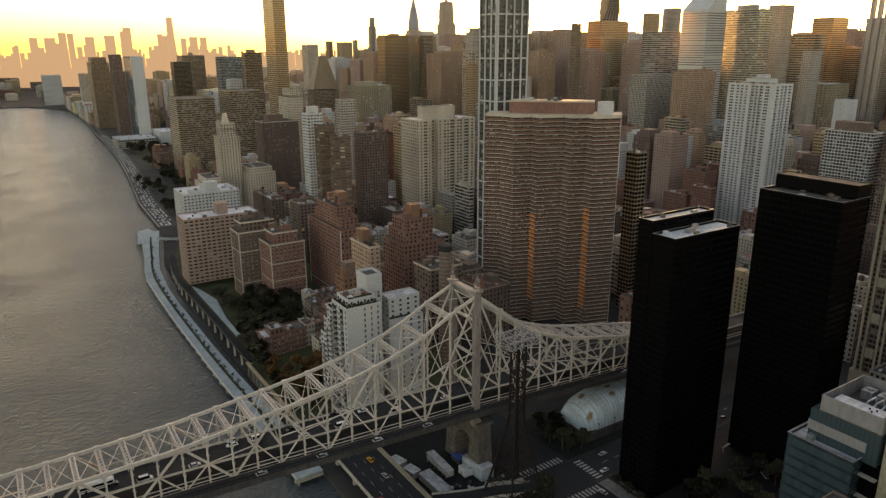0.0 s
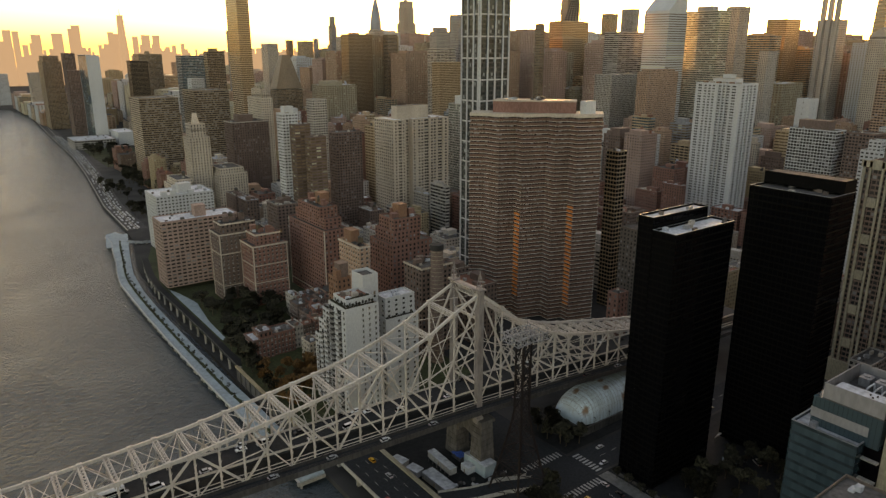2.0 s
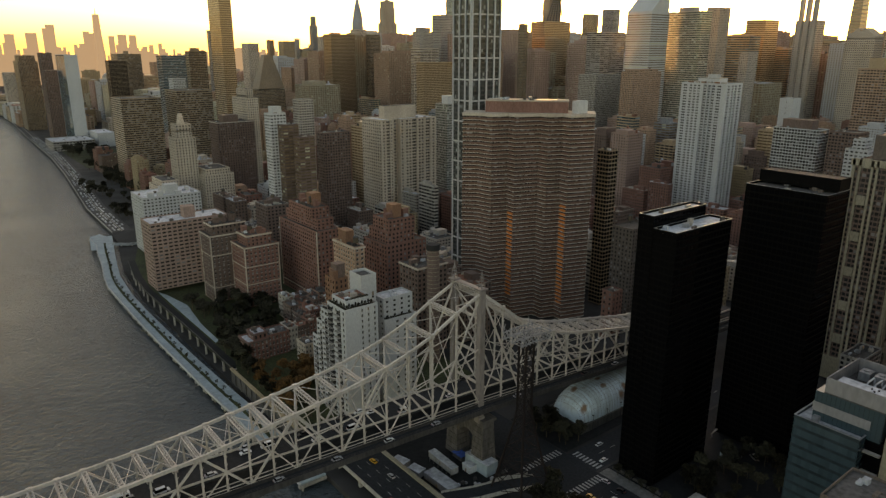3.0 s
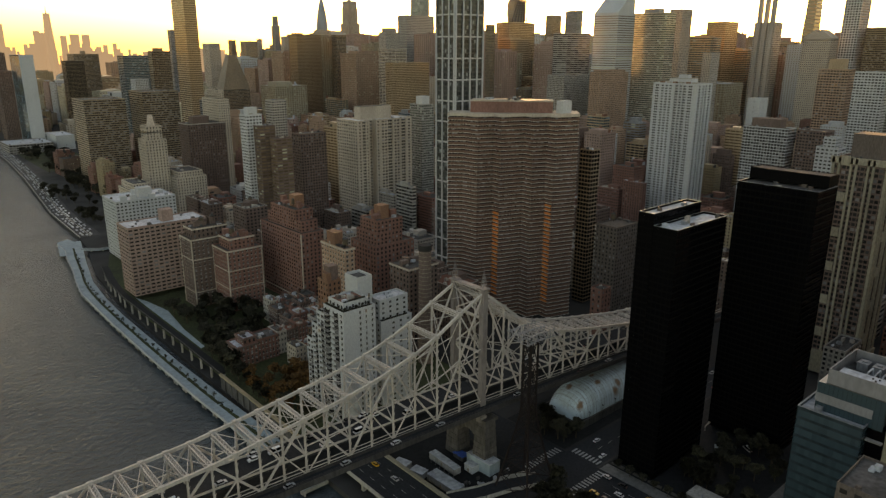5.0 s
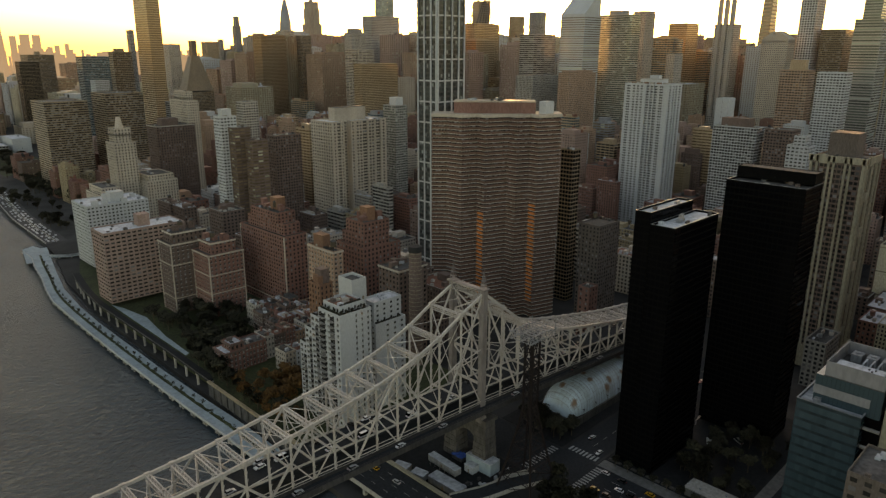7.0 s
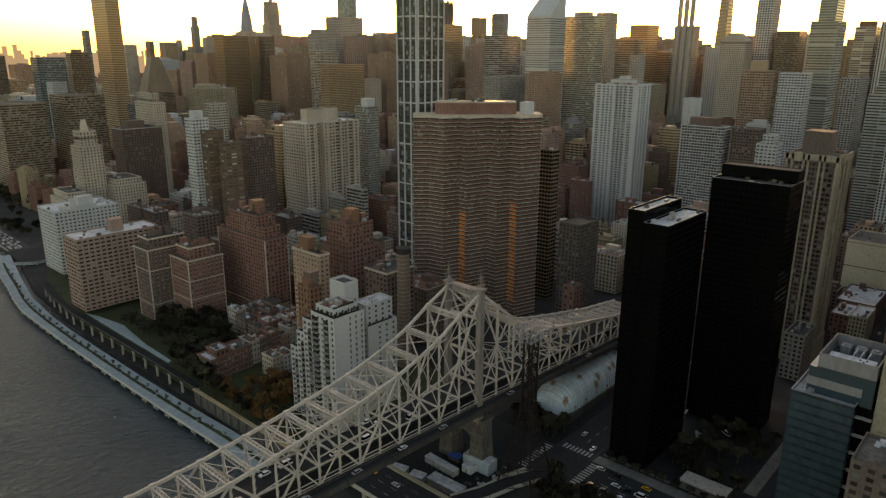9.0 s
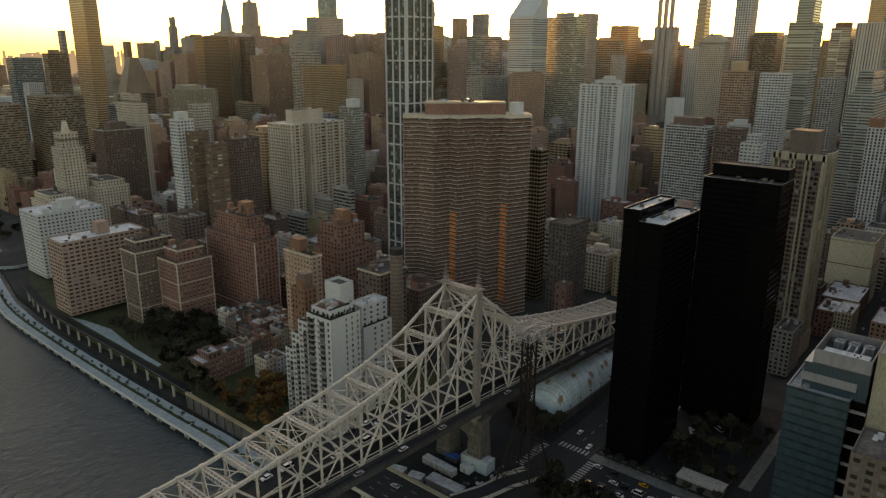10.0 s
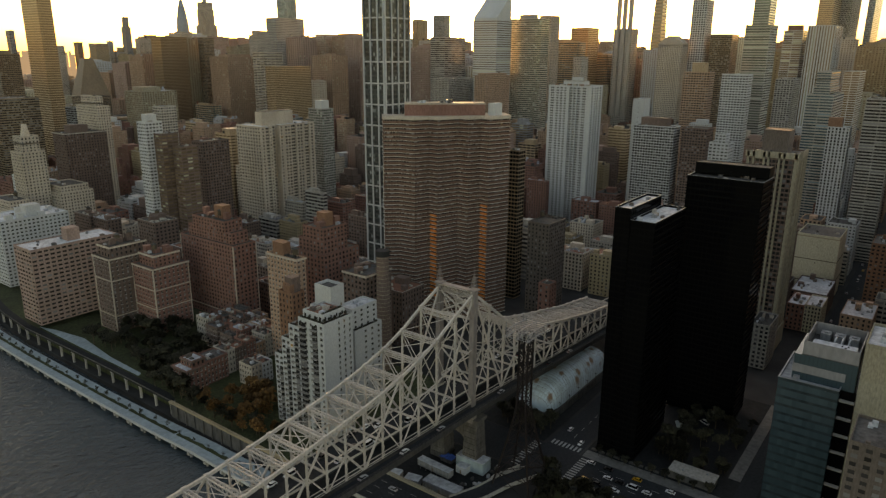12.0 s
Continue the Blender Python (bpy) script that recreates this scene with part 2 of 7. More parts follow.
        self.f += [tuple(n + k + i for i in range(k)), tuple(n + k - 1 - i for i in range(k))]
        return self

    def data(self, name, mat):
        me = bpy.data.meshes.new(name)
        me.from_pydata(self.v, [], self.f)
        me.materials.append(mat)
        return me


def part(name, mb, mat, parent, label="", kind=""):
    ob = new(name, mb.data(name, mat))
    ob.parent = parent
    return tagged(ob, label, kind=kind)


def thing(name, x, y, z, label, category, group="", kind=""):
    ob = new(name)
    ob.location = (x, y, z)
    ob.empty_display_size = 1
    return tagged(ob, label, category, group, kind)


def single(name, mb, mat, label, category="", group="", kind="", at=(0, 0, 0)):
    ob = new(name, mb.data(name, mat))
    ob.location = at
    return tagged(ob, label, category, group, kind)


# ---- buildings ----
def side_frame(w, d, side):
    """Maps (along, out) on one side of a w by d box to x, y. Sides: 0 faces -y, 1 faces +x, 2 faces +y, 3 faces -x."""
    return {
        0: (lambda u, o: (u, -o), w),
        1: (lambda u, o: (w + o, u), d),
        2: (lambda u, o: (w - u, d + o), w),
        3: (lambda u, o: (-o, d - u), d),
    }[side]


def facade(walls, panes, w, d, z0, z1, side, floor, bay, ww, wh, recess=0.3, ox=0.0, oy=0.0, sill=0.3, spots=None):
    """Wall strips and piers round window openings on one side, and the panes set back in them. spots collects windows built singly."""
    at, length = side_frame(w, d, side)
    nf = max(1, round((z1 - z0) / floor))
    nb = max(1, round(length / bay))
    fh, bw = (z1 - z0) / nf, length / nb
    a, b = bw * (1 - ww) / 2, bw * ww
    s, hh = fh * sill, fh * wh
    g = min(0.3, a * 0.95)

    def q(m, u0, u1, v0, v1, out):
        (xa, ya), (xb, yb) = at(u0, out), at(u1, out)
        m.quad((xa + ox, ya + oy, v0), (xb + ox, yb + oy, v0), (xb + ox, yb + oy, v1), (xa + ox, ya + oy, v1))

    low = z0
    for i in range(nf):
        v0 = z0 + i * fh + s
        v1 = min(v0 + hh, z0 + (i + 1) * fh)
        if v0 > low:
            q(walls, 0, length, low, v0, 0)
        low = v1
        if a > 0.05:
            q(walls, 0, a, v0, v1, 0)
            for j in range(nb - 1):
                q(walls, j * bw + a + b, (j + 1) * bw + a, v0, v1, 0)
            q(walls, length - a, length, v0, v1, 0)
        for j in range(nb):
            u = j * bw + a
            if spots is not None:
                px, py = at(u + b / 2, -recess)
                spots.append((side, u, v0, b, v1 - v0, (px + ox, py + oy)))
            else:
                q(panes, u - g, u + b + g, v0 - min(0.25, s * 0.9), v1 + min(0.2, max(0.0, fh - s - hh) * 0.9), -recess)
    if z1 > low:
        q(walls, 0, length, low, z1, 0)


def window_data(name, w, h, glass, frame_mat):
    """One window: a pane in a frame with a middle bar and a sill; local x along the wall, -y outwards."""
    me = bpy.data.meshes.new(name)
    m = Mesh()
    m.quad((-w / 2, 0, 0), (w / 2, 0, 0), (w / 2, 0, h), (-w / 2, 0, h))
    k = len(m.f)
    t = 0.09
    for x0, x1, z0, z1 in ((-w / 2, -w / 2 + t, 0, h), (w / 2 - t, w / 2, 0, h), (-w / 2 + t, w / 2 - t, 0, t), (-w / 2 + t, w / 2 - t, h - t, h), (-t / 2, t / 2, t, h - t)):
        m.quad((x0, -0.05, z0), (x1, -0.05, z0), (x1, -0.05, z1), (x0, -0.05, z1))
    m.box(-w / 2 - 0.15, -0.42, -0.16, w / 2 + 0.15, 0.0, -0.02)
    me.from_pydata(m.v, [], m.f)
    me.materials.append(glass)
    me.materials.append(frame_mat)
    for i, p in enumerate(me.polygons):
        p.material_index = 0 if i < k else 1
    return me


TURN_OF_SIDE = {0: 0, 1: 90, 2: 180, 3: 270}
BUILT = []


def tank(parent, x, y, z, r=1.9, label="weathered wooden roof water tank"):
    m = Mesh()
    m.taper(x, y, z + 2.6, z + 6.2, r, r * 0.94, 12)
    t = part("water_tank", m, M["bark"], parent, label)
    part("tank_roof", Mesh().taper(x, y, z + 6.2, z + 7.6, r * 1.08, 0.08, 12), M["roof"], t)
    m = Mesh()
    for dx, dy in ((-1, -1), (1, -1), (1, 1), (-1, 1)):
        m.beam((x + dx * r * 0.6, y + dy * r * 0.6, z), (x + dx * r * 0.6, y + dy * r * 0.6, z + 2.7), 0.22)
    m.box(x - r * 0.75, y - r * 0.75, z + 2.4, x + r * 0.75, y + r * 0.75, z + 2.6)
    part("tank_stand", m, M["tram"], t)


def roof_clutter(parent, rng, w, d, z, n, mats=("steel_grey", "concrete_dark", "grey", "roof_light", "drab"), ox=0.0, oy=0.0):
    for _ in range(n):
        a, b, h = rng.uniform(1.2, 3.5), rng.uniform(1.0, 2.8), rng.uniform(0.8, 2.2)
        if a + 2 > w or b + 2 > d:
            continue
        x, y = ox + rng.uniform(1, w - a - 1), oy + rng.uniform(1, d - b - 1)
        m = Mesh().box(x, y, z, x + a, y + b, z + h)
        m.box(x + 0.15, y + 0.15, z + h, x + a - 0.15, y + b - 0.15, z + h + 0.12)
        part("roof_unit", m, M[rng.choice(mats)], parent)


def building(name, x, y, w, d, top, wall, label, category="apartment building", glass="glass", base=4.0, floor=3.1, bay=3.2, ww=0.5, wh=0.52,
             roof="roof", penthouse=None, tanks=0, clutter=3, parapet=1.0, single_windows=False, cornice=None, quoins=None, bulkheads=0, steps=(), group="", recess=0.3, sides=(0, 1, 2, 3), frame_mat="concrete", blank=0.0, wide=None, trims=()):
    """A block with walls pierced by windows, parapet, roof, roof rooms and tanks. steps: (inset_x0, inset_y0, inset_x1, inset_y1, top) for set-back upper storeys."""
    rng = random.Random(int(x * 7 + y * 13))
    BUILT.append((x, y, x + w, y + d))
    b = thing(name, x, y, base, label, category, group)
    walls, panes = Mesh(), Mesh()
    spots = [] if single_windows else None
    tiers = [(0, 0, w, d, 0, top - base)]
    for ix0, iy0, ix1, iy1, t2 in steps:
        tiers.append((ix0, iy0, w - ix1, d - iy1, tiers[-1][5], t2 - base))
    for k, (x0, y0, x1, y1, z0, z1) in enumerate(tiers):
        for side in sides:
            sp = spots if k == 0 and side in (0, 3) else None
            if side == 0 and blank and k == 0:
                walls.quad((0, 0, z0), (blank, 0, z0), (blank, 0, z1), (0, 0, z1))
                facade(walls, panes, w - blank, d, z0, z1, 0, floor, bay, ww, wh, recess, blank, 0, spots=sp)
                continue
            facade(walls, panes, x1 - x0, y1 - y0, z0, z1, side, floor, bay, wide if wide and side == 3 else ww, wh, recess, x0, y0, spots=sp)
        # parapet
        t = 0.35
        X, Y = x1 - x0, y1 - y0
        if parapet:
            for p0, q0, p1, q1 in ((0, 0, X, t), (0, Y - t, X, Y), (0, t, t, Y - t), (X - t, t, X, Y - t)):
                walls.box(x0 + p0, y0 + q0, z1 - 0.02, x0 + p1, y0 + q1, z1 + parapet)
        rf = Mesh().box(x0 + 0.36, y0 + 0.36, z1 - 0.5, x1 - 0.36, y1 - 0.36, z1 + 0.05)
        part("roof", rf, M[roof], b)
        if cornice:
            c = Mesh()
            for p0, q0, p1, q1 in ((-0.5, -0.5, X + 0.5, -0.003), (-0.5, Y + 0.003, X + 0.5, Y + 0.5), (-0.5, -0.003, -0.003, Y + 0.003), (X + 0.003, -0.003, X + 0.5, Y + 0.003)):
                c.box(x0 + p0, y0 + q0, z1 - 0.5, x0 + p1, y0 + q1, z1 + 0.6)
            part("cornice", c, M[cornice], b)
    for zt, mat in trims:
        c = Mesh()
        for p0, q0, p1, q1 in ((-0.18, -0.18, w + 0.18, -0.003), (-0.18, -0.003, -0.003, d + 0.003)):
            c.box(p0, q0, zt - base, p1, q1, zt - base + 0.65)
        part("string_course", c, M[mat], b)
    if quoins:
        for qx, qy in ((-0.12, -0.12), (w - 0.6, -0.12), (-0.12, d - 0.6)):
            part("quoin", Mesh().box(qx, qy, 0, qx + 0.72, qy + 0.72, top - base + 0.4), M[quoins], b)
    part("wall", walls, M[wall], b)
    if panes.f:
        tagged(part("window_panes", panes, M[glass], b), kind="stuff")
    if spots:
        cache = {}
        for side, u, v, ww_, hh_, (px, py) in spots:
            key = (round(ww_, 2), round(hh_, 2))
            if key not in cache:
                cache[key] = window_data("window", ww_, hh_, M[glass], M[frame_mat])
            o = new("window", cache[key])
            o.parent = b
            o.location = (px, py, v)
            o.rotation_euler = (0, 0, radians(TURN_OF_SIDE[side]))
    x0, y0, x1, y1, z0, z1 = tiers[-1]
    if penthouse:
        px, py, pw, pd, ph, pm = penthouse
        m = Mesh()
        m.box(px, py, z1, px + pw, py + pd, z1 + ph)
        m.box(px - 0.2, py - 0.2, z1 + ph, px + pw + 0.2, py + pd + 0.2, z1 + ph + 0.4)
        part("penthouse", m, M[pm], b)
    for _ in range(tanks):
        if x1 - x0 > 6 and y1 - y0 > 6:
            tank(b, rng.uniform(x0 + 3, x1 - 3), rng.uniform(y0 + 3, y1 - 3), z1)
    if clutter:
        roof_clutter(b, rng, x1 - x0, y1 - y0, z1, clutter, ox=x0, oy=y0)
    if bulkheads:
        for k in range(bulkheads):
            a, c, e = rng.uniform(3, 6), rng.uniform(2.5, 5), rng.uniform(2.6, 5.5)
            if x1 - x0 < a + 3 or y1 - y0 < c + 3:
                continue
            bx, by = rng.uniform(x0 + 0.6, x1 - a - 0.6), rng.uniform(y0 + 0.6, y1 - c - 0.6)
            m = Mesh().box(bx, by, z1 + 0.06, bx + a, by + c, z1 + e).box(bx - 0.15, by - 0.15, z1 + e, bx + a + 0.15, by + c + 0.15, z1 + e + 0.3)
            part("bulkhead", m, M[wall], b)
    return b

# ---- ground, water, distance ----
def lay(name, pts, z0, z1, mat, label, category):
    return single(name, Mesh().prism(pts, z0, z1), M[mat], label, category, kind="structure")


LAND = 3.0
single("water", Mesh().box(-6000, -3000, -2, 6000, 6000, 0), M["water"], "grey-green tidal river rippled by wind and current", "river", kind="structure")
SHORE = [(118.3, -900), (118.3, 330), (119, 420), (120, 600), (128, 700), (148, 800), (152, 848), (157, 997), (186, 1290), (203, 1513), (218, 1900), (245, 2439), (244, 2650), (220, 2827), (131, 2977), (-300, 3080), (-2500, 3200)]
lay("ground", SHORE[::-1] + [(118.3, -1500), (6000, -1500), (6000, 6000), (-2500, 6000)][::1], -3, LAND, "ground", "flat dark city ground of streets and yards", "ground")


def backdrop():
    """Far land and skyline along the horizon, with haze put into a glowing colour."""
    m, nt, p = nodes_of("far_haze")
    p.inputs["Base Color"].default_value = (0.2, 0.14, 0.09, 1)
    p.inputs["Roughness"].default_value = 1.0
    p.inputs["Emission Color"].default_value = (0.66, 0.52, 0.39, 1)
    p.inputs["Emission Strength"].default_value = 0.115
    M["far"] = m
    rng = random.Random(5)
    R = 4700
    mb = Mesh()
    for i in range(160):
        a0, a1 = radians(-25 + i * 0.8), radians(-25 + (i + 1) * 0.8)
        h = 95 + 25 * noise.noise((i * 0.12, 0, 0)) + rng.uniform(0, 14)
        mb.quad((R * math.sin(a0), R * math.cos(a0), -5), (R * math.sin(a1), R * math.cos(a1), -5), (R * math.sin(a1), R * math.cos(a1), h), (R * math.sin(a0), R * math.cos(a0), h))
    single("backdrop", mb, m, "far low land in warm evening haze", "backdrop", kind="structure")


backdrop()

# ---- bridge ----
NODES = [181.0]
for k in range(22):
    NODES.append(NODES[-1] - (8.0 + 7.0 * math.exp(-k / 6)))
NODES = NODES[::-1] + [195.0, 208.5, 220.5, 232.0, 243.0, 254.0, 264.5, 275.0, 285.0, 294.5, 303.5, 312.5, 322.0, 332.0, 342.0, 352.0]
PEAK = NODES.index(181.0)


def top_z(x):
    return float(np.interp(x, [-60, 0, 20, 46, 64, 83.6, 105.4, 117, 127, 139, 152, 166, 181, 195, 208.7, 222, 240, 254, 275, 294, 312, 360],
                           [60.5, 61.3, 62, 63.2, 65.2, 67.5, 70.4, 72.5, 74.8, 78.2, 83, 90.3, 97, 86.5, 76, 68, 61.5, 58.3, 54, 50.5, 47, 41]))


def low_z(x):
    return float(np.interp(x, [-60, 40, 110, 181, 323, 400], [46, 45, 42, 39, 29.5, 25]))


YN, YF = 243.0, 263.0


def laced(bridge, a, b, depth, name="strut"):
    """A laced cross strut: four corner angles with crossed bars on its top and its two sides."""
    a, b = Vector(a), Vector(b)
    m = Mesh()
    up, out = Vector((0, 0, depth / 2)), Vector((0.8, 0, 0))
    for s in (-1, 1):
        for u in (-1, 1):
            m.beam(a + up * u + out * s, b + up * u + out * s, 0.34, 0.34)
    n = 9
    for i in range(n):
        p, q = a.lerp(b, i / n), a.lerp(b, (i + 1) / n)
        for s in (-1, 1):
            m.beam(p - up + out * s, q + up + out * s, 0.16)
            m.beam(p + up + out * s, q - up + out * s, 0.16)
        m.beam(p + up - out, q + up + out, 0.2)
        m.beam(p + up + out, q + up - out, 0.2)
    return part(name, m, M["bridge"], bridge)


def make_bridge():
    br = thing("truss_bridge", 0, 0, 0, "cream-painted steel cantilever truss bridge over the river", "bridge")
    for y in (YN, YF):
        for i, x in enumerate(NODES):
            t, l = (x, y, top_z(x)), (x, y, low_z(x))
            if i + 1 < len(NODES):
                x2 = NODES[i + 1]
                part("top_chord", Mesh().beam(t, (x2, y, top_z(x2)), 0.9, 1.3), M["bridge"], br)
                part("bottom_chord", Mesh().beam(l, (x2, y, low_z(x2)), 0.9, 1.3), M["bridge"], br)
            if i == PEAK:
                continue
            m = Mesh()
            m.beam(t, l, 0.6, 0.8)
            part("post", m, M["bridge"], br)
            m = Mesh().box(x - 1.0, y - 0.62, t[2] - 0.9, x + 1.0, y + 0.62, t[2] + 0.9)
            part("gusset", m, M["bridge"], br)
        # two-panel diagonals with a half-height joint on the middle post
        for step in (-1, 1):
            i, high = PEAK, True
            while 0 <= i + 2 * step < len(NODES):
                xa, xm, xb = NODES[i], NODES[i + step], NODES[i + 2 * step]
                za, zb = (top_z(xa), low_z(xb)) if high else (low_z(xa), top_z(xb))
                part("diagonal", Mesh().beam((xa, y + 0.06, za), (xb, y + 0.06, zb), 0.62, 0.85), M["bridge"], br)
                zm = (za + zb) / 2 + (xm - (xa + xb) / 2) / (xb - xa) * (zb - za)
                lowx = xb if high else xa
                part("sub_diagonal", Mesh().beam((xm, y - 0.05, zm), (xa if high else xb, y - 0.05, low_z(xa if high else xb)), 0.42, 0.5), M["bridge"], br)
                part("sub_strut", Mesh().beam((xm, y + 0.03, zm), (lowx, y + 0.03, (top_z(lowx) + low_z(lowx)) / 2), 0.35), M["bridge"], br)
                i, high = i + 2 * step, not high
    for i, x in enumerate(NODES):
        z = top_z(x)
        if i != PEAK:
            laced(br, (x, YN, z - 0.9), (x, YF, z - 0.9), 2.0 if z > 60 else 1.2)
            # sway bracing in the plane of the posts
            if z - low_z(x) > 22:
                zl = low_z(x) + 9
                part("sway_brace", Mesh().beam((x, YN, z - 2), (x, YF, zl), 0.3), M["bridge"], br)
                part("sway_brace", Mesh().beam((x, YF, z - 2), (x, YN, zl), 0.3), M["bridge"], br)
                part("sway_beam", Mesh().beam((x, YN, zl), (x, YF, zl), 0.5, 0.9), M["bridge"], br)
        if i + 1 < len(NODES):
            x2 = NODES[i + 1]
            m = Mesh().beam((x, YN, z), (x2, YF, top_z(x2)), 0.22).beam((x, YF, z), (x2, YN, top_z(x2)), 0.22)
            part("wind_brace", m, M["bridge"], br)
    # decks
    xs = [NODES[0] - 60] + NODES + [420.0]
    for name, y0, y1, dz, th, mat in (("lower_deck", YN + 0.8, YF - 0.8, -0.2, 1.0, "asphalt"), ("upper_deck", YN + 3.0, YF - 3.0, 6.2, 0.7, "asphalt"), ("outer_roadway", YN - 5.2, YN - 0.8, -0.4, 0.9, "asphalt"), ("outer_roadway", YF + 0.8, YF + 5.2, -0.4, 0.9, "asphalt")):
        m = Mesh().sweep([(a, (y0 + y1) / 2, low_z(a) + dz - th / 2) for a in xs], y1 - y0, th)
        part(name, m, M[mat], br)
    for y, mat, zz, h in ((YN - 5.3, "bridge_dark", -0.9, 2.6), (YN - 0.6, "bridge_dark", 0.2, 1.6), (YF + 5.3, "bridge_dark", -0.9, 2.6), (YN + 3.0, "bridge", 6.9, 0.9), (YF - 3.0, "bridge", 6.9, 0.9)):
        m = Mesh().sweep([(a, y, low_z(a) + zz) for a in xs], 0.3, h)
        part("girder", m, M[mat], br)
    for y in (YN - 5.3, YF + 5.3):
        m = Mesh()
        for hz in (1.0, 1.6):
            m.sweep([(a, y, low_z(a) + hz) for a in xs], 0.12, 0.12)
        for a, b in zip(xs, xs[1:]):
            for j in range(4):
                xx = a + (b - a) * j / 4
                m.beam((xx, y, low_z(xx) + 0.3), (xx, y, low_z(xx) + 1.65), 0.1)
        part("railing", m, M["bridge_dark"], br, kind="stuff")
    for zz, yy in ((2.6, YN - 0.9), (4.1, YN - 0.7), (2.6, YF + 0.9)):
        part("conduit", Mesh().sweep([(a, yy, low_z(a) + zz) for a in xs], 0.28, 0.28), M["bridge"], br, "cream pipe rail along the deck")
    for x in NODES:
        for y in (YN, YF):
            zt, zl = top_z(x), low_z(x)
            m = Mesh()
            n = max(3, int((zt - zl) / 3.2))
            for q in range(n):
                za, zb = zl + (zt - zl) * q / n, zl + (zt - zl) * (q + 1) / n
                m.beam((x - 0.62, y - 0.5, za), (x + 0.62, y - 0.5, zb), 0.14)
            if abs(x - 181.0) > 1:
                part("post_lacing", m, M["bridge"], br, kind="stuff")
    for a, b2 in zip(NODES, NODES[1:]):
        for y in (YN, YF):
            zm = lambda x: low_z(x) + 0.52 * (top_z(x) - low_z(x))
            if top_z(a) - low_z(a) > 24:
                part("mid_strut", Mesh().beam((a, y, zm(a)), (b2, y, zm(b2)), 0.4), M["bridge"], br)
    for x in NODES:
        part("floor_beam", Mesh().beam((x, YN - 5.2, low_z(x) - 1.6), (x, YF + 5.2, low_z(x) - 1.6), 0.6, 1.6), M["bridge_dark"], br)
    # tower: posts, head frame, finials
    for y in (YN, YF):
        x = 181.0
        m = Mesh().box(x - 1.6, y - 1.3, 30, x + 1.6, y + 1.3, 99)
        m.box(x - 2.0, y - 1.7, 30, x + 2.0, y + 1.7, 33)
        part("tower_post", m, surface_tower, br, "grey-violet riveted tower post")
        m = Mesh()
        for dx in (-1.2, 1.2):
            for dy in (-1.2, 1.2):
                m.beam((x + dx, y + dy, 99), (x + dx * 0.3, y + dy * 0.3, 105.5), 0.28)
        for z, r in ((100.8, 1.0), (102.8, 0.72), (104.4, 0.5)):
            m.box(x - r, y - r, z, x + r, y + r, z + 0.25)
        m.taper(x, y, 105.5, 109.5, 0.4, 0.06, 8)
        m.box(x - 2.2, y - 2.2, 98.6, x + 2.2, y + 2.2, 99.4)
        part("finial", m, surface_tower, br, "openwork steel finial")
    laced(br, (180.2, YN, 96.8), (180.2, YF, 96.8), 3.2, "portal")
    laced(br, (181.8, YN, 96.8), (181.8, YF, 96.8), 3.2, "portal")
    part("portal_cap", Mesh().box(179.4, YN, 98.5, 182.6, YF, 98.95), surface_tower, br)
    for z0, z1 in ((84, 95), (66, 84), (50, 66)):
        part("tower_brace", Mesh().beam((181, YN, z0), (181, YF, z1), 0.6), M["bridge"], br)
        part("tower_brace", Mesh().beam((181, YF, z0), (181, YN, z1), 0.6), M["bridge"], br)
        part("tower_beam", Mesh().beam((181, YN, z0), (181, YF, z0), 0.8, 1.2), M["bridge"], br)
    return br


surface_tower = surface("tower_steel", (0.26, 0.22, 0.20), 0.5, 1.0, 0.08, 0.25)
make_bridge()


def make_pier():
    p = thing("bridge_pier", 184, 0, LAND, "rusticated granite bridge pier with an arch between its two legs", "pier")
    for y in (YN, YF):
        for k in range(9):
            z = k * 3.0
            r = 4.6 - 0.14 * k
            m = Mesh().box(-r, y - r, z, r, y + r, z + 2.86)
            part("stone_course", m, M["stone"], p)
        part("capstone", Mesh().box(-4.4, y - 4.4, 27, 4.4, y + 4.4, 28.6), M["stone"], p)
    m = Mesh()
    n = 14
    y0, y1 = YN + 3.5, YF - 3.5
    for i in range(n):
        a0, a1 = math.pi * i / n, math.pi * (i + 1) / n
        r = (y1 - y0) / 2
        c = (y0 + y1) / 2
        for x in (-2.6, 2.6):
            m.quad((x, c + r * math.cos(a0), 12 + r * math.sin(a0)), (x, c + r * math.cos(a1), 12 + r * math.sin(a1)), (x, c + r * math.cos(a1), 24), (x, c + r * math.cos(a0), 24))
        m.quad((-2.6, c + r * math.cos(a0), 12 + r * math.sin(a0)), (2.6, c + r * math.cos(a0), 12 + r * math.sin(a0)), (2.6, c + r * math.cos(a1), 12 + r * math.sin(a1)), (-2.6, c + r * math.cos(a1), 12 + r * math.sin(a1)))
    m.box(-2.6, y0, 24, 2.6, y1, 26)
    part("arch", m, M["stone"], p)


make_pier()


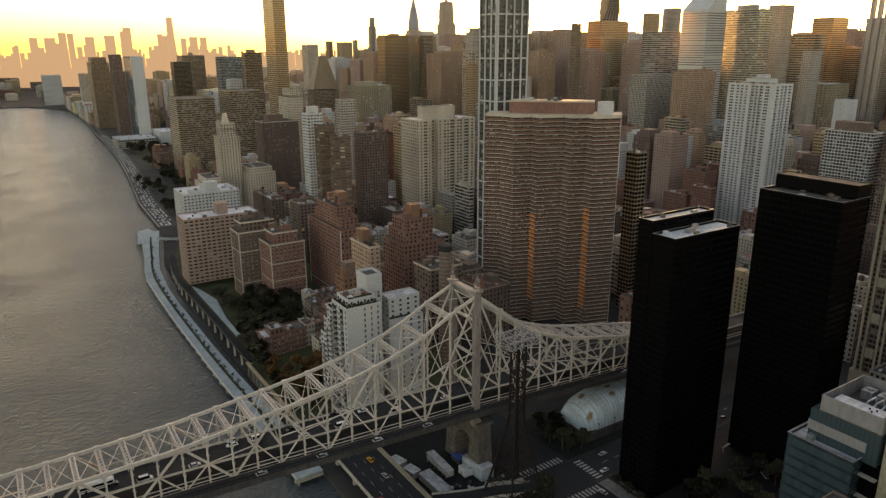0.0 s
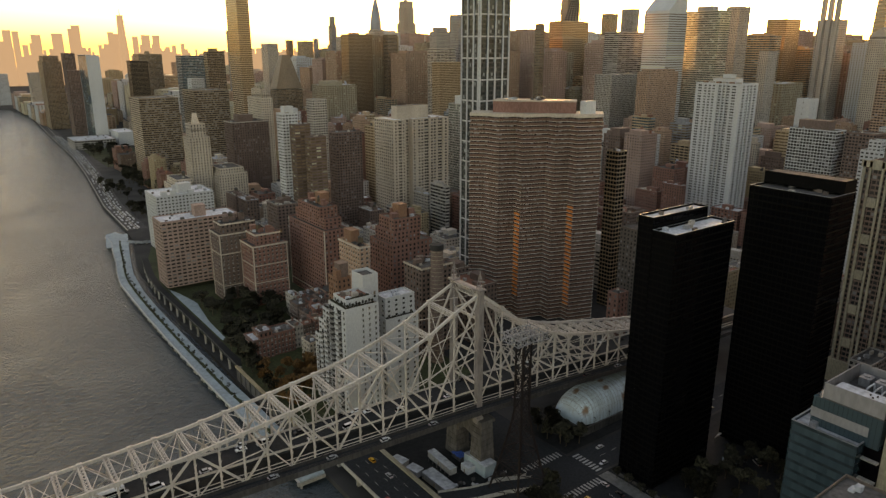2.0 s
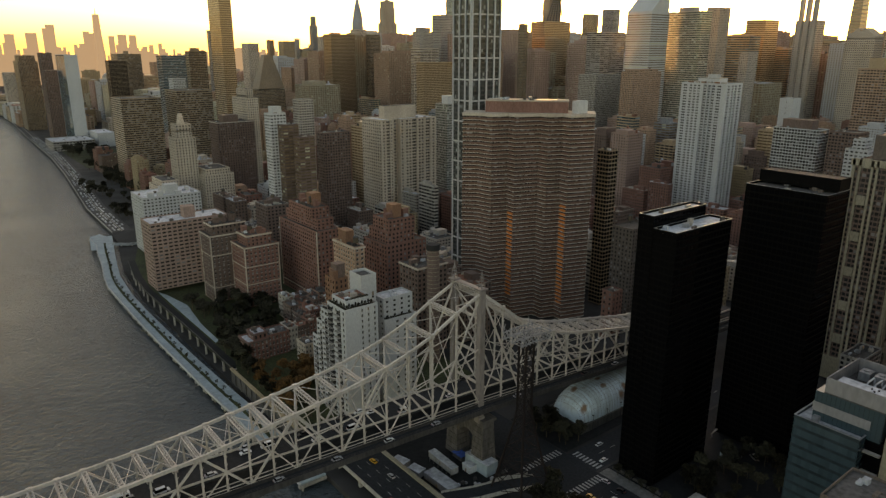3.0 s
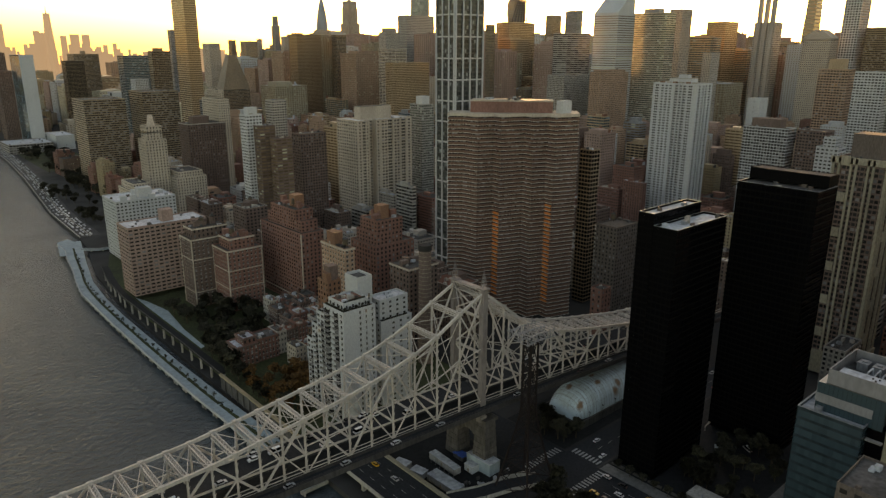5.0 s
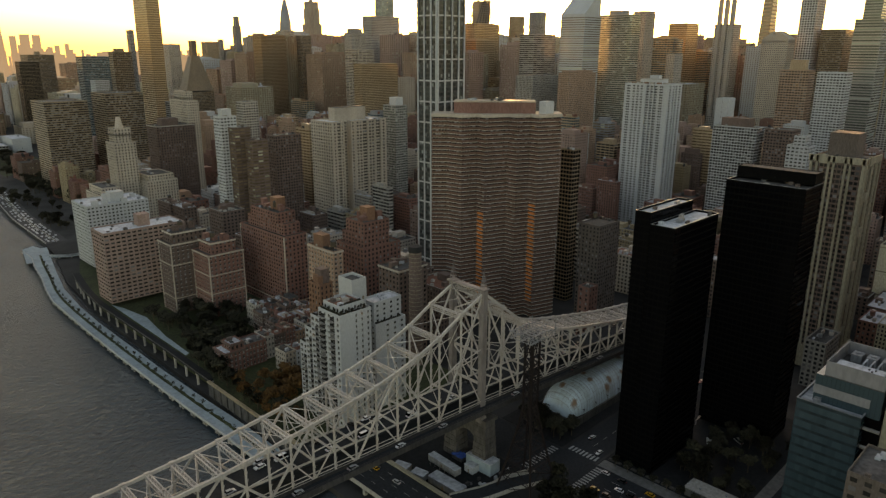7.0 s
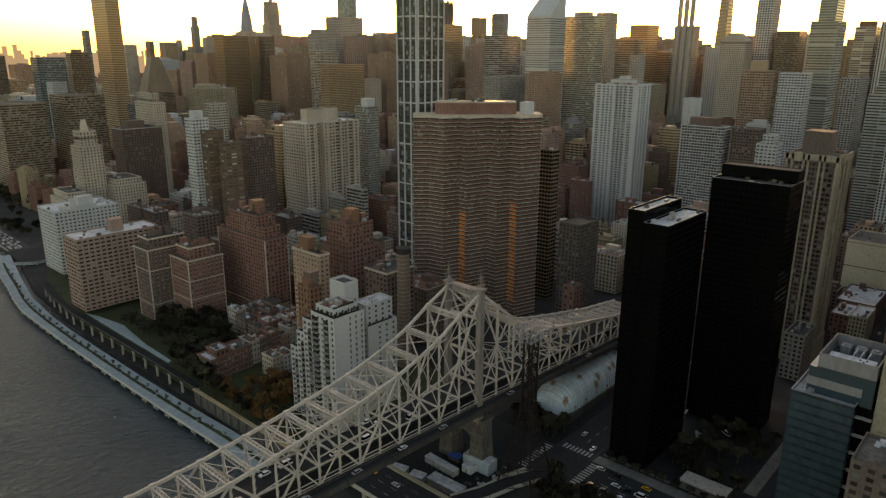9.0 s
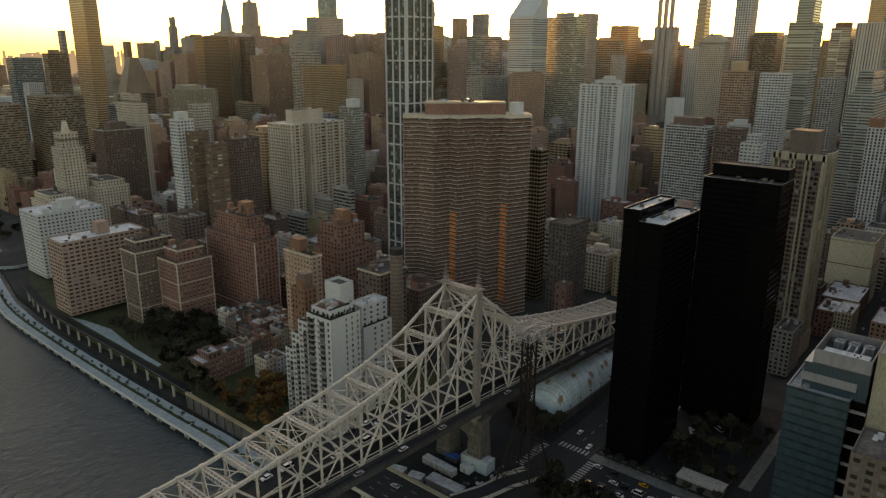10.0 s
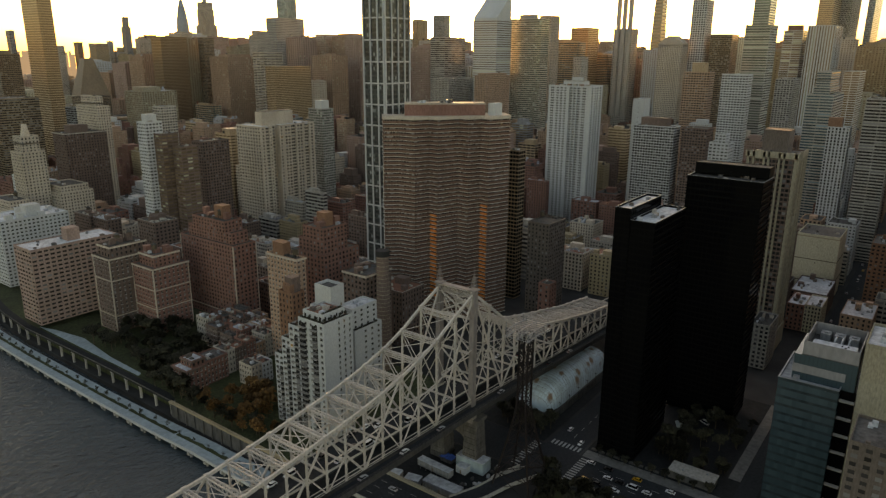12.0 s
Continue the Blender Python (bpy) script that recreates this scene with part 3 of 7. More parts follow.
def make_tram_tower():
    t = thing("tramway_tower", 184, 215.5, LAND, "dark rust-red lattice tramway tower with a wide steel head", "tower")
    H = 80.5

    def corner(k, z):
        r = 2.3 + 8.2 * max(0.0, 1 - z / 44) ** 1.15
        sx, sy = ((-1, -1), (1, -1), (1, 1), (-1, 1))[k % 4]
        return (sx * r, sy * r, z)

    zs = [0, 9, 17, 25, 32, 39, 45, 51, 57, 62, 67, H]
    for k in range(4):
        m = Mesh().sweep([corner(k, a) for a in zs], 0.75, 0.75)
        part("leg", m, M["tram"], t)
        m = Mesh()
        for a, b in zip(zs, zs[1:]):
            m.beam(corner(k, a), corner(k + 1, b), 0.26)
            m.beam(corner(k + 1, a), corner(k, b), 0.26)
            m.beam(corner(k, b), corner(k + 1, b), 0.3)
        part("lattice", m, M["tram"], t)
    # head: saddle frame lying along the cables
    m = Mesh()
    for y in (-5.5, 0, 5.5):
        for z in (H, H + 3.2):
            m.beam((-9, y, z - 0.6), (0, y, z), 0.4)
            m.beam((0, y, z), (9, y, z - 0.9), 0.4)
        for i in range(-4, 5):
            m.beam((i * 2.2, y, H - 0.3), (i * 2.2, y, H + 2.9), 0.22)
            if i < 4:
                m.beam((i * 2.2, y, H - 0.3), (i * 2.2 + 2.2, y, H + 2.9), 0.18)
    for i in range(-4, 5):
        for z in (H - 0.3, H + 2.9):
            m.beam((i * 2.2, -6.8, z), (i * 2.2, 6.8, z), 0.25)
    for a, b in ((-8, -6.5), (8, -6.5), (8, 6.5), (-8, 6.5)):
        m.beam((a, b, H + 2.5), (a * 0.9, b, H + 6), 0.22)
    part("head_frame", m, M["steel_grey"], t, "grey galvanised saddle frame")


make_tram_tower()


# ---- buildings with shapes of their own ----
M["glass_blinds"] = glazing("glass_with_blinds", (0.03, 0.028, 0.026), 0.15, 0.3, 0.0)


def plain_box(name, x0, y0, z0, x1, y1, z1, mat, parent, label=""):
    return part(name, Mesh().box(x0, y0, z0, x1, y1, z1), M[mat], parent, label)


def tan_tower():
    b = building("apartment_tower", 420.4, 154, 30, 30.5, 143, "brown", "tan brick tower with pale vertical piers and dark roof box", floor=3.05, bay=2.6, ww=0.8, wh=0.62, base=20, penthouse=(7, 8, 16, 16, 15, "drab"), clutter=4)
    for side, length in ((0, 30), (3, 31)):
        at, _ = side_frame(30, 31, side)
        for u, k in ((0.0, 1.6), (3.6, 1.3), (10.2, 1.3), (13.0, 1.3), (19.6, 1.3), (22.4, 1.3), (length - 1.7, 1.7)):
            (xa, ya), (xb, yb) = at(u, 0.02), at(u + k, 0.9)
            plain_box("pier", min(xa, xb), min(ya, yb), -6, max(xa, xb), max(ya, yb), 124.5, "khaki", b)
        for z in range(10, 122, 22):
            (xa, ya), (xb, yb) = at(5.2, 0.02), at(9.9, 1.2)
            plain_box("bay_window", min(xa, xb), min(ya, yb), z, max(xa, xb), max(ya, yb), z + 5.6, "khaki", b)
    m = Mesh().box(-1.5, -1.5, -15, 31.5, 32.5, -0.02)
    part("podium", m, M["khaki"], b, "blank pale stone podium")
    m = Mesh()
    for x0, y0, x1, y1 in ((-0.9, -0.9, 31, -0.2), (-0.9, -0.2, -0.2, 32)):
        m.box(x0, y0, 121, x1, y1, 125)
    part("crown_band", m, M["khaki"], b)


def balconies(b, x, y0, y1, z0, z1, floor, out=1.5, doors=False):
    """Balconies on a wall that faces -x."""
    z = z0
    while z < z1 - 2.5:
        m = Mesh().box(x - out, y0, z, x, y1, z + 0.25)
        part("balcony", m, M["concrete"], b)
        m = Mesh().box(x - out, y0, z + 0.95, x - out + 0.07, y1, z + 1.1)
        k = int((y1 - y0) / 0.5)
        for i in range(k + 1):
            yy = y0 + (y1 - y0) * i / k
            m.box(x - out, yy - 0.03, z + 0.25, x - out + 0.06, yy + 0.03, z + 0.95)
        part("balcony_rail", m, M["concrete_dark"], b, kind="stuff")
        if doors:
            # full-width dark glazing, also put in for the shade of a deep recess
            part("balcony_door", Mesh().box(x - 0.1, y0 + 0.2, z + 0.3, x - 0.03, y1 - 0.2, z + 2.45), M["glass"], b, "dark balcony glazing that doubles as recess shade")
        z += floor


def white_house():
    base = 12.0
    main = building("apartment_building", 143.8, 306.3, 20.1, 18.4, 76.7, "white", "white brick apartment house with balconies and roof terraces", base=base, bay=4.0, ww=0.26, wh=0.52, single_windows=True, sides=(0, 1, 2, 3), clutter=7, roof="rooftile", floor=3.05, blank=8.6, wide=0.42, steps=((2.6, 3.2, 2.0, 1.0, 80.2),))
    balconies(main, -0.02, 4.4, 8.6, 3.0, 66, 3.05, 1.7, True)
    balconies(main, -0.02, 12.6, 18.0, 3.0, 66, 3.05, 1.7, True)
    for k, (y0, d, x0, top) in enumerate(((324.75, 7.5, 143.8, 71.0), (332.3, 7.0, 144.6, 62.0), (339.4, 7.0, 145.4, 51.0))):
        w = building("apartment_wing", x0, y0, 16 - k, d, top, "white", "stepped white brick wing with terraces and balconies", "apartment building", base=base, bay=3.4, ww=0.6, wh=0.52, single_windows=True, sides=(3,), clutter=3, roof="rooftile", floor=3.05)
        balconies(w, -0.02, 0.4, 3.6, 3.0, top - base - 4, 3.05, 1.4, True)
    building("apartment_wing", 172.4, 313.2, 21.6, 14, 62, "white", "grey-white brick wing with set-back roof terraces", "apartment building", base=base, bay=4.8, ww=0.3, wh=0.42, single_windows=True, sides=(0, 3), blank=6.0, steps=((1.5, 3, 0.5, 0.5, 73.3),), clutter=5, roof="roof_light", floor=3.05)
    building("apartment_wing", 160, 325, 12.2, 8.3, 76.7, "white", "upper white brick block carrying the tank house", "apartment building", base=base, bay=4, ww=0.3, wh=0.4, clutter=0)
    building("apartment_wing", 164.1, 321, 8.2, 3.9, 76.7, "white", "recessed white brick link between two wings", "apartment building", base=base, bay=4, ww=0.3, wh=0.4, sides=(0,))
    t = thing("tank_house", 162, 319.3, 76.7, "plain white rendered rooftop tank house open at the top", "tank house")
    m = Mesh()
    for x0, y0, x1, y1 in ((0, 0, 9.6, 0.5), (0, 11.5, 9.6, 12.0), (0, 0.5, 0.5, 11.5), (9.1, 0.5, 9.6, 11.5)):
        m.box(x0, y0, 0.05, x1, y1, 12.4)
    part("wall", m, M["white"], t)
    plain_box("roof", 0.5, 0.5, 10.3, 9.1, 11.5, 10.9, "roof", t)
    plain_box("door", 6.6, -0.04, 0.05, 7.8, -0.004, 2.2, "dark", t)


def grid_tower():
    x, y, w, d, h = 328.9, 426.7, 29.8, 21.6, 254.0
    b = thing("apartment_tower", x, y, 4, "slender tower of white columns and grey glass bays", "skyscraper")
    BUILT.append((x, y, x + w, y + d))
    walls, panes = Mesh(), Mesh()
    for side in range(4):
        facade(walls, panes, w, d, 0, h, side, 3.5, 2.05, 0.9, 0.8)
    part("spandrel", walls, M["mullion"], b)
    part("window_panes", panes, M["glass_slate"], b, kind="stuff")
    plain_box("roof", 0.4, 0.4, h - 0.5, w - 0.4, d - 0.4, h + 0.2, "roof", b)
    for side in range(4):
        at, length = side_frame(w, d, side)
        n = 4 if side % 2 == 0 else 3
        for i in range(n + 1):
            u = min(i * length / n, length - 1.3)
            (xa, ya), (xb, yb) = at(u, 0.02), at(u + 1.3, 0.7)
            plain_box("column", min(xa, xb), min(ya, yb), 0, max(xa, xb), max(ya, yb), h + 1, "white", b)
        for k in range(16):
            (xa, ya), (xb, yb) = at(0, 0.02), at(length, 0.55)
            plain_box("belt", min(xa, xb), min(ya, yb), k * 15.85 + 4.4, max(xa, xb), max(ya, yb), k * 15.85 + 5.5, "white", b)


def wavy_tower():
    """Brown slab with a zigzag front of banded storeys."""
    b = thing("apartment_tower", 306.6, 409.4, 5, "long brown balconied tower with a zigzag banded front", "apartment building")
    along, inward = Vector((0.702, -0.712)), Vector((0.712, 0.702))
    pts, u, v = [(2.1, 2.1)], 0.0, 3.0
    # facets of the front: width along it, and how steeply each turns away from the river
    for k, slope in ((11.2, 0.0), (10.9, -0.75), (11.7, 0.55), (5.4, -1.2), (17.1, 0.55), (6.2, -1.1), (10.1, 0.55), (5.4, -1.2), (17.9, 0.55)):
        u, v = u + k, v + k * slope
        q = along * u + inward * v
        pts.append((q.x, q.y))
    n_front = len(pts)
    back = [(pts[-1][0] + 17, pts[-1][1] + 16), (16, 15)]
    plan = pts + back
    BUILT.append((306, 338, 392, 424))
    H, fl = 157.0, 3.02

    def grown(k):
        """The plan with its front moved out by k."""
        out = [(q[0] - inward.x * k, q[1] - inward.y * k) for q in pts]
        out[0] = (out[0][0] - along.x * k, out[0][1] - along.y * k)
        out[-1] = (out[-1][0] + along.x * k, out[-1][1] + along.y * k)
        return out + [(back[0][0] + along.x * k, back[0][1] + along.y * k), (back[1][0] - along.x * k, back[1][1] - along.y * k)]

    core, edge, line = grown(-0.7), grown(0.0), grown(0.3)
    n = int(H / fl)
    bands, slabs, panes = Mesh(), Mesh(), Mesh()
    for i in range(n):
        z = i * fl
        bands.prism(edge, z + 0.2, z + 1.8)
        slabs.prism(line, z, z + 0.2)
        faces = list(zip(core[:n_front], core[1:n_front])) + [(core[n_front - 1], core[n_front])]
        for a, c in faces:
            L = math.dist(a, c)
            k = max(2, round(L / 2.2))
            nx, ny = 0.06 * (c[1] - a[1]) / L, -0.06 * (c[0] - a[0]) / L
            for j in range(k):
                f0, f1 = (j + 0.16) / k, (j + 0.84) / k
                A = (a[0] + (c[0] - a[0]) * f0, a[1] + (c[1] - a[1]) * f0)
                C = (a[0] + (c[0] - a[0]) * f1, a[1] + (c[1] - a[1]) * f1)
                panes.quad((A[0] + nx, A[1] + ny, z + 1.3), (C[0] + nx, C[1] + ny, z + 1.3), (C[0] + nx, C[1] + ny, z + fl - 0.1), (A[0] + nx, A[1] + ny, z + fl - 0.1))
    part("core", Mesh().prism(core, 0, n * fl), M["brown"], b)
    # panels added on the two deepest lower bays, coloured as reflected orange sunlight
    for i0, low, high in ((3, 6, 28), (7, 4, 30)):
        p, q = edge[i0], edge[i0 + 1]
        L = math.dist(p, q)
        a, c = [(p[0] + (q[0] - p[0]) * f, p[1] + (q[1] - p[1]) * f) for f in (0.14, 0.9)]
        ox, oy = 0.16 * (q[1] - p[1]) / L, -0.16 * (q[0] - p[0]) / L
        A, C = (a[0] + ox, a[1] + oy), (c[0] + ox, c[1] + oy)
        for i in range(low, high):
            z = i * fl
            m = Mesh()
            m.prism([a, A, C, c], z + 0.22, z + 1.9)
            part("bay_panel", m, M["sunglow_panel"], b, "added bay panel coloured as orange reflected sunlight")
    part("spandrel", bands, M["balcony"], b, "brown brick balcony fronts", kind="stuff")
    part("floor_slab", slabs, M["slab"], b, "pale concrete slab edges", kind="stuff")
    part("window_panes", panes, M["glass"], b, kind="stuff")
    part("parapet", Mesh().prism(line, n * fl, n * fl + 2.2), M["lime"], b, "pale concrete roof band")
    m = Mesh()
    m.prism([(17, -6), (30, -22), (36, -26), (44, -36), (52, -42), (58, -50), (70, -39), (31, 5)], n * fl + 2.2, n * fl + 10.2)
    part("penthouse", m, M["brick"], b)
    part("penthouse_band", Mesh().prism([(16.6, -6), (29.6, -22.4), (35.6, -26.4), (43.6, -36.4), (51.6, -42.4), (57.8, -50.4), (70.4, -39), (31, 5.4)], n * fl + 10.2, n * fl + 11.2), M["lime"], b)
    roof_clutter(b, random.Random(5), 14, 14, n * fl + 11.2, 5, ox=38, oy=-34)
    roof_clutter(b, random.Random(6), 10, 9, n * fl + 11.2, 3, ("white", "roof_light"), ox=28, oy=-14)
    plain_box("roof_block", 62, -56, n * fl + 2.2, 72, -50, n * fl + 11, "white", b)


def chimney_stack():
    c = thing("chimney", 228, 342, 5, "tall round yellow-brown brick chimney with a hooped grid", "chimney")
    part("shaft", Mesh().taper(0, 0, 0, 82, 4.6, 3.9, 24), M["brown"], c)
    # solid cap, the darkness of the open mouth is put into its colour
    part("cap", Mesh().taper(0, 0, 82, 85.5, 4.3, 4.3, 24), M["ground"], c, "chimney top coloured dark for its open mouth")
    for k in range(31):
        z = 3 + k * 2.6
        part("hoop", Mesh().taper(0, 0, z, z + 0.25, 4.72 - 0.7 * z / 74, 4.72 - 0.7 * z / 74, 24), M["khaki"], c)


def slanted_tower():
    b = building("office_tower", 1013, 764, 50, 50.5, 262, "white", "white banded office tower with a slanted crown", "skyscraper", glass="glass_far", floor=3.9, bay=48, ww=0.99, wh=0.36, clutter=0, parapet=0)
    m = Mesh()
    m.v += [(0, 0, 258), (48, 0, 258), (48, 50, 258), (0, 50, 258), (0, 50, 275), (48, 50, 258.5), (48, 0, 258.5), (0, 0, 275)]
    m.v[4:] = [(48, 50, 305), (48, 0, 305), (0, 0, 262), (0, 50, 262)]
    m.f += [(0, 1, 5, 6), (1, 2, 4, 5), (2, 3, 7, 4), (3, 0, 6, 7), (6, 5, 4, 7), (3, 2, 1, 0)]
    part("slanted_crown", m, M["white"], b)


def shafts():
    b = thing("roof_shafts", 1444, 689, 250, "three pale vertical shafts rising over a tower", "tower")
    for i in range(3):
        part("shaft", Mesh().box(-3.0, i * 13.5 + 2, -180, 6, i * 13.5 + 9, 72), M["grey"], b)


def pediment_tower():
    b = building("office_tower", 1396, 559.7, 38, 50, 224, "lime", "pink granite tower with a split pediment", "office building", floor=4, bay=3.6, ww=0.5, wh=0.5, clutter=0, parapet=0)
    m = Mesh()
    prof = [(0, 218), (50, 218), (50, 224), (30, 238), (28, 233), (22, 233), (20, 238), (0, 224)]
    k = len(prof)
    m.v += [(0, y, z) for y, z in prof] + [(36, y, z) for y, z in prof]
    m.f += [(i, i + k, (i + 1) % k + k, (i + 1) % k) for i in range(k)] + [tuple(range(k)), tuple(range(2 * k - 1, k - 1, -1))]
    part("pediment", m, M["lime"], b)


def taper_box(b, name, mat, x0, y0, x1, y1, z0, ix, iy, z1):
    m = Mesh()
    m.v += [(x0, y0, z0), (x1, y0, z0), (x1, y1, z0), (x0, y1, z0), (x0 + ix, y0 + iy, z1), (x1 - ix, y0 + iy, z1), (x1 - ix, y1 - iy, z1), (x0 + ix, y1 - iy, z1)]
    m.f += [(3, 2, 1, 0), (4, 5, 6, 7), (0, 1, 5, 4), (1, 2, 6, 5), (2, 3, 7, 6), (3, 0, 4, 7)]
    return part(name, m, M[mat], b)


def banded_taper(b, mat, gl, w, d, z0, z1, ix, iy, floor):
    """Tapering shaft with a ledge at every few storeys."""
    n = int((z1 - z0) / floor)
    m = Mesh()
    for i in range(n):
        f = i / n
        m.box(ix * f - 0.3, iy * f - 0.3, z0 + i * floor, w - ix * f + 0.3, d - iy * f + 0.3, z0 + i * floor + floor * 0.4)
    part("floor_band", m, M[mat], b, kind="stuff")
    taper_box(b, "shaft", gl, 0, 0, w, d, z0, ix, iy, z1)


def tapered_tower():
    b = thing("office_tower", 1806, 756, 4, "far tapering glass supertall with a sloped crown", "skyscraper")
    banded_taper(b, "bronze", "glass_bronze", 62, 34, 0, 420, 20, 8, 9)


def unfinished_tower():
    b = building("office_tower", 1345.6, 1333, 100, 48, 270, "bronze", "unfinished skyscraper with bare steel floors", "skyscraper", glass="glass_bronze", floor=4.2, bay=6, ww=0.85, wh=0.7, clutter=0)
    part("core", Mesh().box(30, 12, 266, 74, 36, 322), M["bronze"], b, "raw core rising inside the frame")
    for k in range(11):
        z = 267 + k * 5.6
        x0, x1 = 16 + k * 2.4, 86 - k * 1.6
        plain_box("floor_deck", x0, 5, z, x1, 43, z + 1.6, "concrete", b)
        for i in range(7):
            xx = x0 + 1 + (x1 - x0 - 2) * i / 6
            for yy in (6.5, 41.5):
                part("steel_column", Mesh().beam((xx, yy, z + 1.6), (xx, yy, z + 5.6), 2.0), M["tram"], b)
    part("crane", Mesh().beam((40, 24, 320), (40, 24, 352), 2.6).beam((14, 24, 344), (86, 24, 360), 2.0), M["tram"], b)
    part("crane", Mesh().beam((64, 24, 320), (64, 24, 340), 2.6).beam((50, 24, 330), (96, 24, 352), 2.0), M["tram"], b)


def spired_tower():
    b = building("office_tower", 1019, 1726, 31, 31, 252, "lime", "art deco skyscraper with an arched steel crown and spire", "skyscraper", ww=0.42, wh=0.6, floor=3.8, clutter=0)
    zs = (246.0, 262.0, 280.0, 296.0, 311.0, 324.0, 334.0, 341.0)
    rs = (16.2, 15.6, 13.6, 10.8, 7.6, 4.6, 2.4, 1.2)
    for k in range(7):
        part("crown_tier", Mesh().taper(15.5, 15.5, zs[k], zs[k + 1] + 0.1, rs[k], rs[k + 1], 16), M["steel_grey"], b)
        part("crown_ledge", Mesh().taper(15.5, 15.5, zs[k], zs[k] + 0.8, rs[k] + 0.6, rs[k] + 0.4, 16), M["steel_grey"], b)
    part("spire", Mesh().taper(15.5, 15.5, 341, 366, 1.2, 0.2, 8), M["steel_grey"], b)


def stepped_tower():
    b = building("office_tower", 1556, 2392, 56, 50, 296, "lime", "stepped limestone skyscraper with a mast", "skyscraper", ww=0.4, wh=0.8, floor=4, bay=5, steps=((5, 5, 5, 5, 352), (7, 7, 7, 7, 378)), clutter=0)
    part("mast_base", Mesh().taper(27, 25, 374, 400, 9, 6, 12), M["steel_grey"], b)
    part("mast", Mesh().taper(27, 25, 400, 440, 2.5, 0.6, 8), M["steel_grey"], b)


def sloped_dark_tower():
    b = building("office_tower", 622, 1487, 61, 37, 116, "dark", "dark tower narrowing to a sloped top", "office building", ww=0.8, wh=0.5, clutter=0, parapet=0)
    taper_box(b, "sloped_top", "dark", 0, 0, 61, 37, 113.6, 22, 10, 186)


def deco_tower():
    b = building("apartment_tower", 222, 808.5, 23.2, 22.9, 108, "lime", "limestone art deco tower with a stepped crown", ww=0.4, bay=3.2, wh=0.5, steps=((3, 3, 3, 3, 116), (3, 3, 3, 3, 123)), clutter=0, base=6)
    part("finial_block", Mesh().taper(11.6, 11.4, 116, 129, 5, 2.4, 8), M["lime"], b)
    building("apartment_building", 196, 790, 24, 44, 58, "lime", "limestone apartment wing with gabled bays", ww=0.4, bay=3.2, base=6, steps=((3, 3, 3, 3, 65),), tanks=1)
    building("apartment_building", 246, 792, 34, 44, 66, "lime", "limestone apartment wing with terraces", ww=0.4, bay=3.2, base=6, steps=((3, 3, 3, 3, 72),))


def un_slab():
    b = thing("office_tower", 283, 1690, 5, "narrow slab tower with blue glass sides and white marble ends", "office building")
    w, d, h = 26.0, 90.0, 183.0
    walls, panes = Mesh(), Mesh()
    for side in (1, 3):
        facade(walls, panes, w, d, 0, h, side, 3.75, 2.6, 0.9, 0.72)
    part("curtain_wall", walls, M["glass_teal"], b)
    part("window_panes", panes, M["glass_blue"], b, kind="stuff")
    plain_box("marble_end", 0.02, -1.2, 0, w - 0.02, -0.003, h + 2, "white", b, "white marble end wall")
    plain_box("marble_end", 0.02, d + 0.003, 0, w - 0.02, d + 1.2, h + 2, "white", b, "white marble end wall")
    plain_box("roof", 0.3, 0.3, h - 0.5, w - 0.3, d - 0.3, h + 1.5, "roof", b)
    BUILT.append((212, 1330, 350, 1790))
    building("assembly_hall", 312, 1612, 34, 80, 31, "white", "low white assembly hall with blank walls", "hall", base=3, floor=26, bay=60, ww=0.02, wh=0.1, roof="roof_light", clutter=2)
    building("conference_building", 224, 1596, 78, 86, 21, "concrete", "low concrete conference building along the river", "office building", base=3, floor=5, bay=6, ww=0.8, wh=0.6, roof="roof_light", clutter=14)
    building("library_building", 300, 1700, 40, 60, 24, "white", "low white library block beside the slab tower", "office building", base=3, floor=6, bay=5, ww=0.6, wh=0.5, roof="roof_light", clutter=3)
    lay("pavement_lawn", [(232, 1340), (330, 1340), (330, 1604), (236, 1604)], LAND - 0.1, LAND + 0.2, "grass", "wide dark lawn beside the river drive", "lawn")


def column_facade(walls, panes, at, length, z0, z1, floor, cols, wh=0.55, sill=0.25, recess=0.35):
    """A wall with window columns at given places: cols are (start, end, set-back of the strip)."""
    n = max(1, round((z1 - z0) / floor))
    fh = (z1 - z0) / n

    def q(m, u0, u1, v0, v1, o0, o1=None):
        (xa, ya), (xb, yb) = at(u0, o0), at(u1, o0 if o1 is None else o1)
        m.quad((xa, ya, v0), (xb, yb, v0), (xb, yb, v1), (xa, ya, v1))

    last = 0.0
    for u0, u1, back in cols:
        q(walls, last, u0, z0, z1, 0)
        if back:
            q(walls, u0, u0 + 0.02, z0, z1, 0, -back)
            q(walls, u1 - 0.02, u1, z0, z1, -back, 0)
        low = z0
        for i in range(n):
            v0 = z0 + i * fh + fh * sill
            v1 = v0 + fh * wh
            q(walls, u0, u1, low, v0, -back)
            q(panes, u0 + 0.02, u1 - 0.02, v0 - 0.1, v1 + 0.1, -back - recess)
            mid = (u0 + u1) / 2
            q(walls, mid - 0.12, mid + 0.12, v0, v1, -back)
            low = v1
        q(walls, u0, u1, low, z1, -back)
        last = u1
    q(walls, last, length, z0, z1, 0)


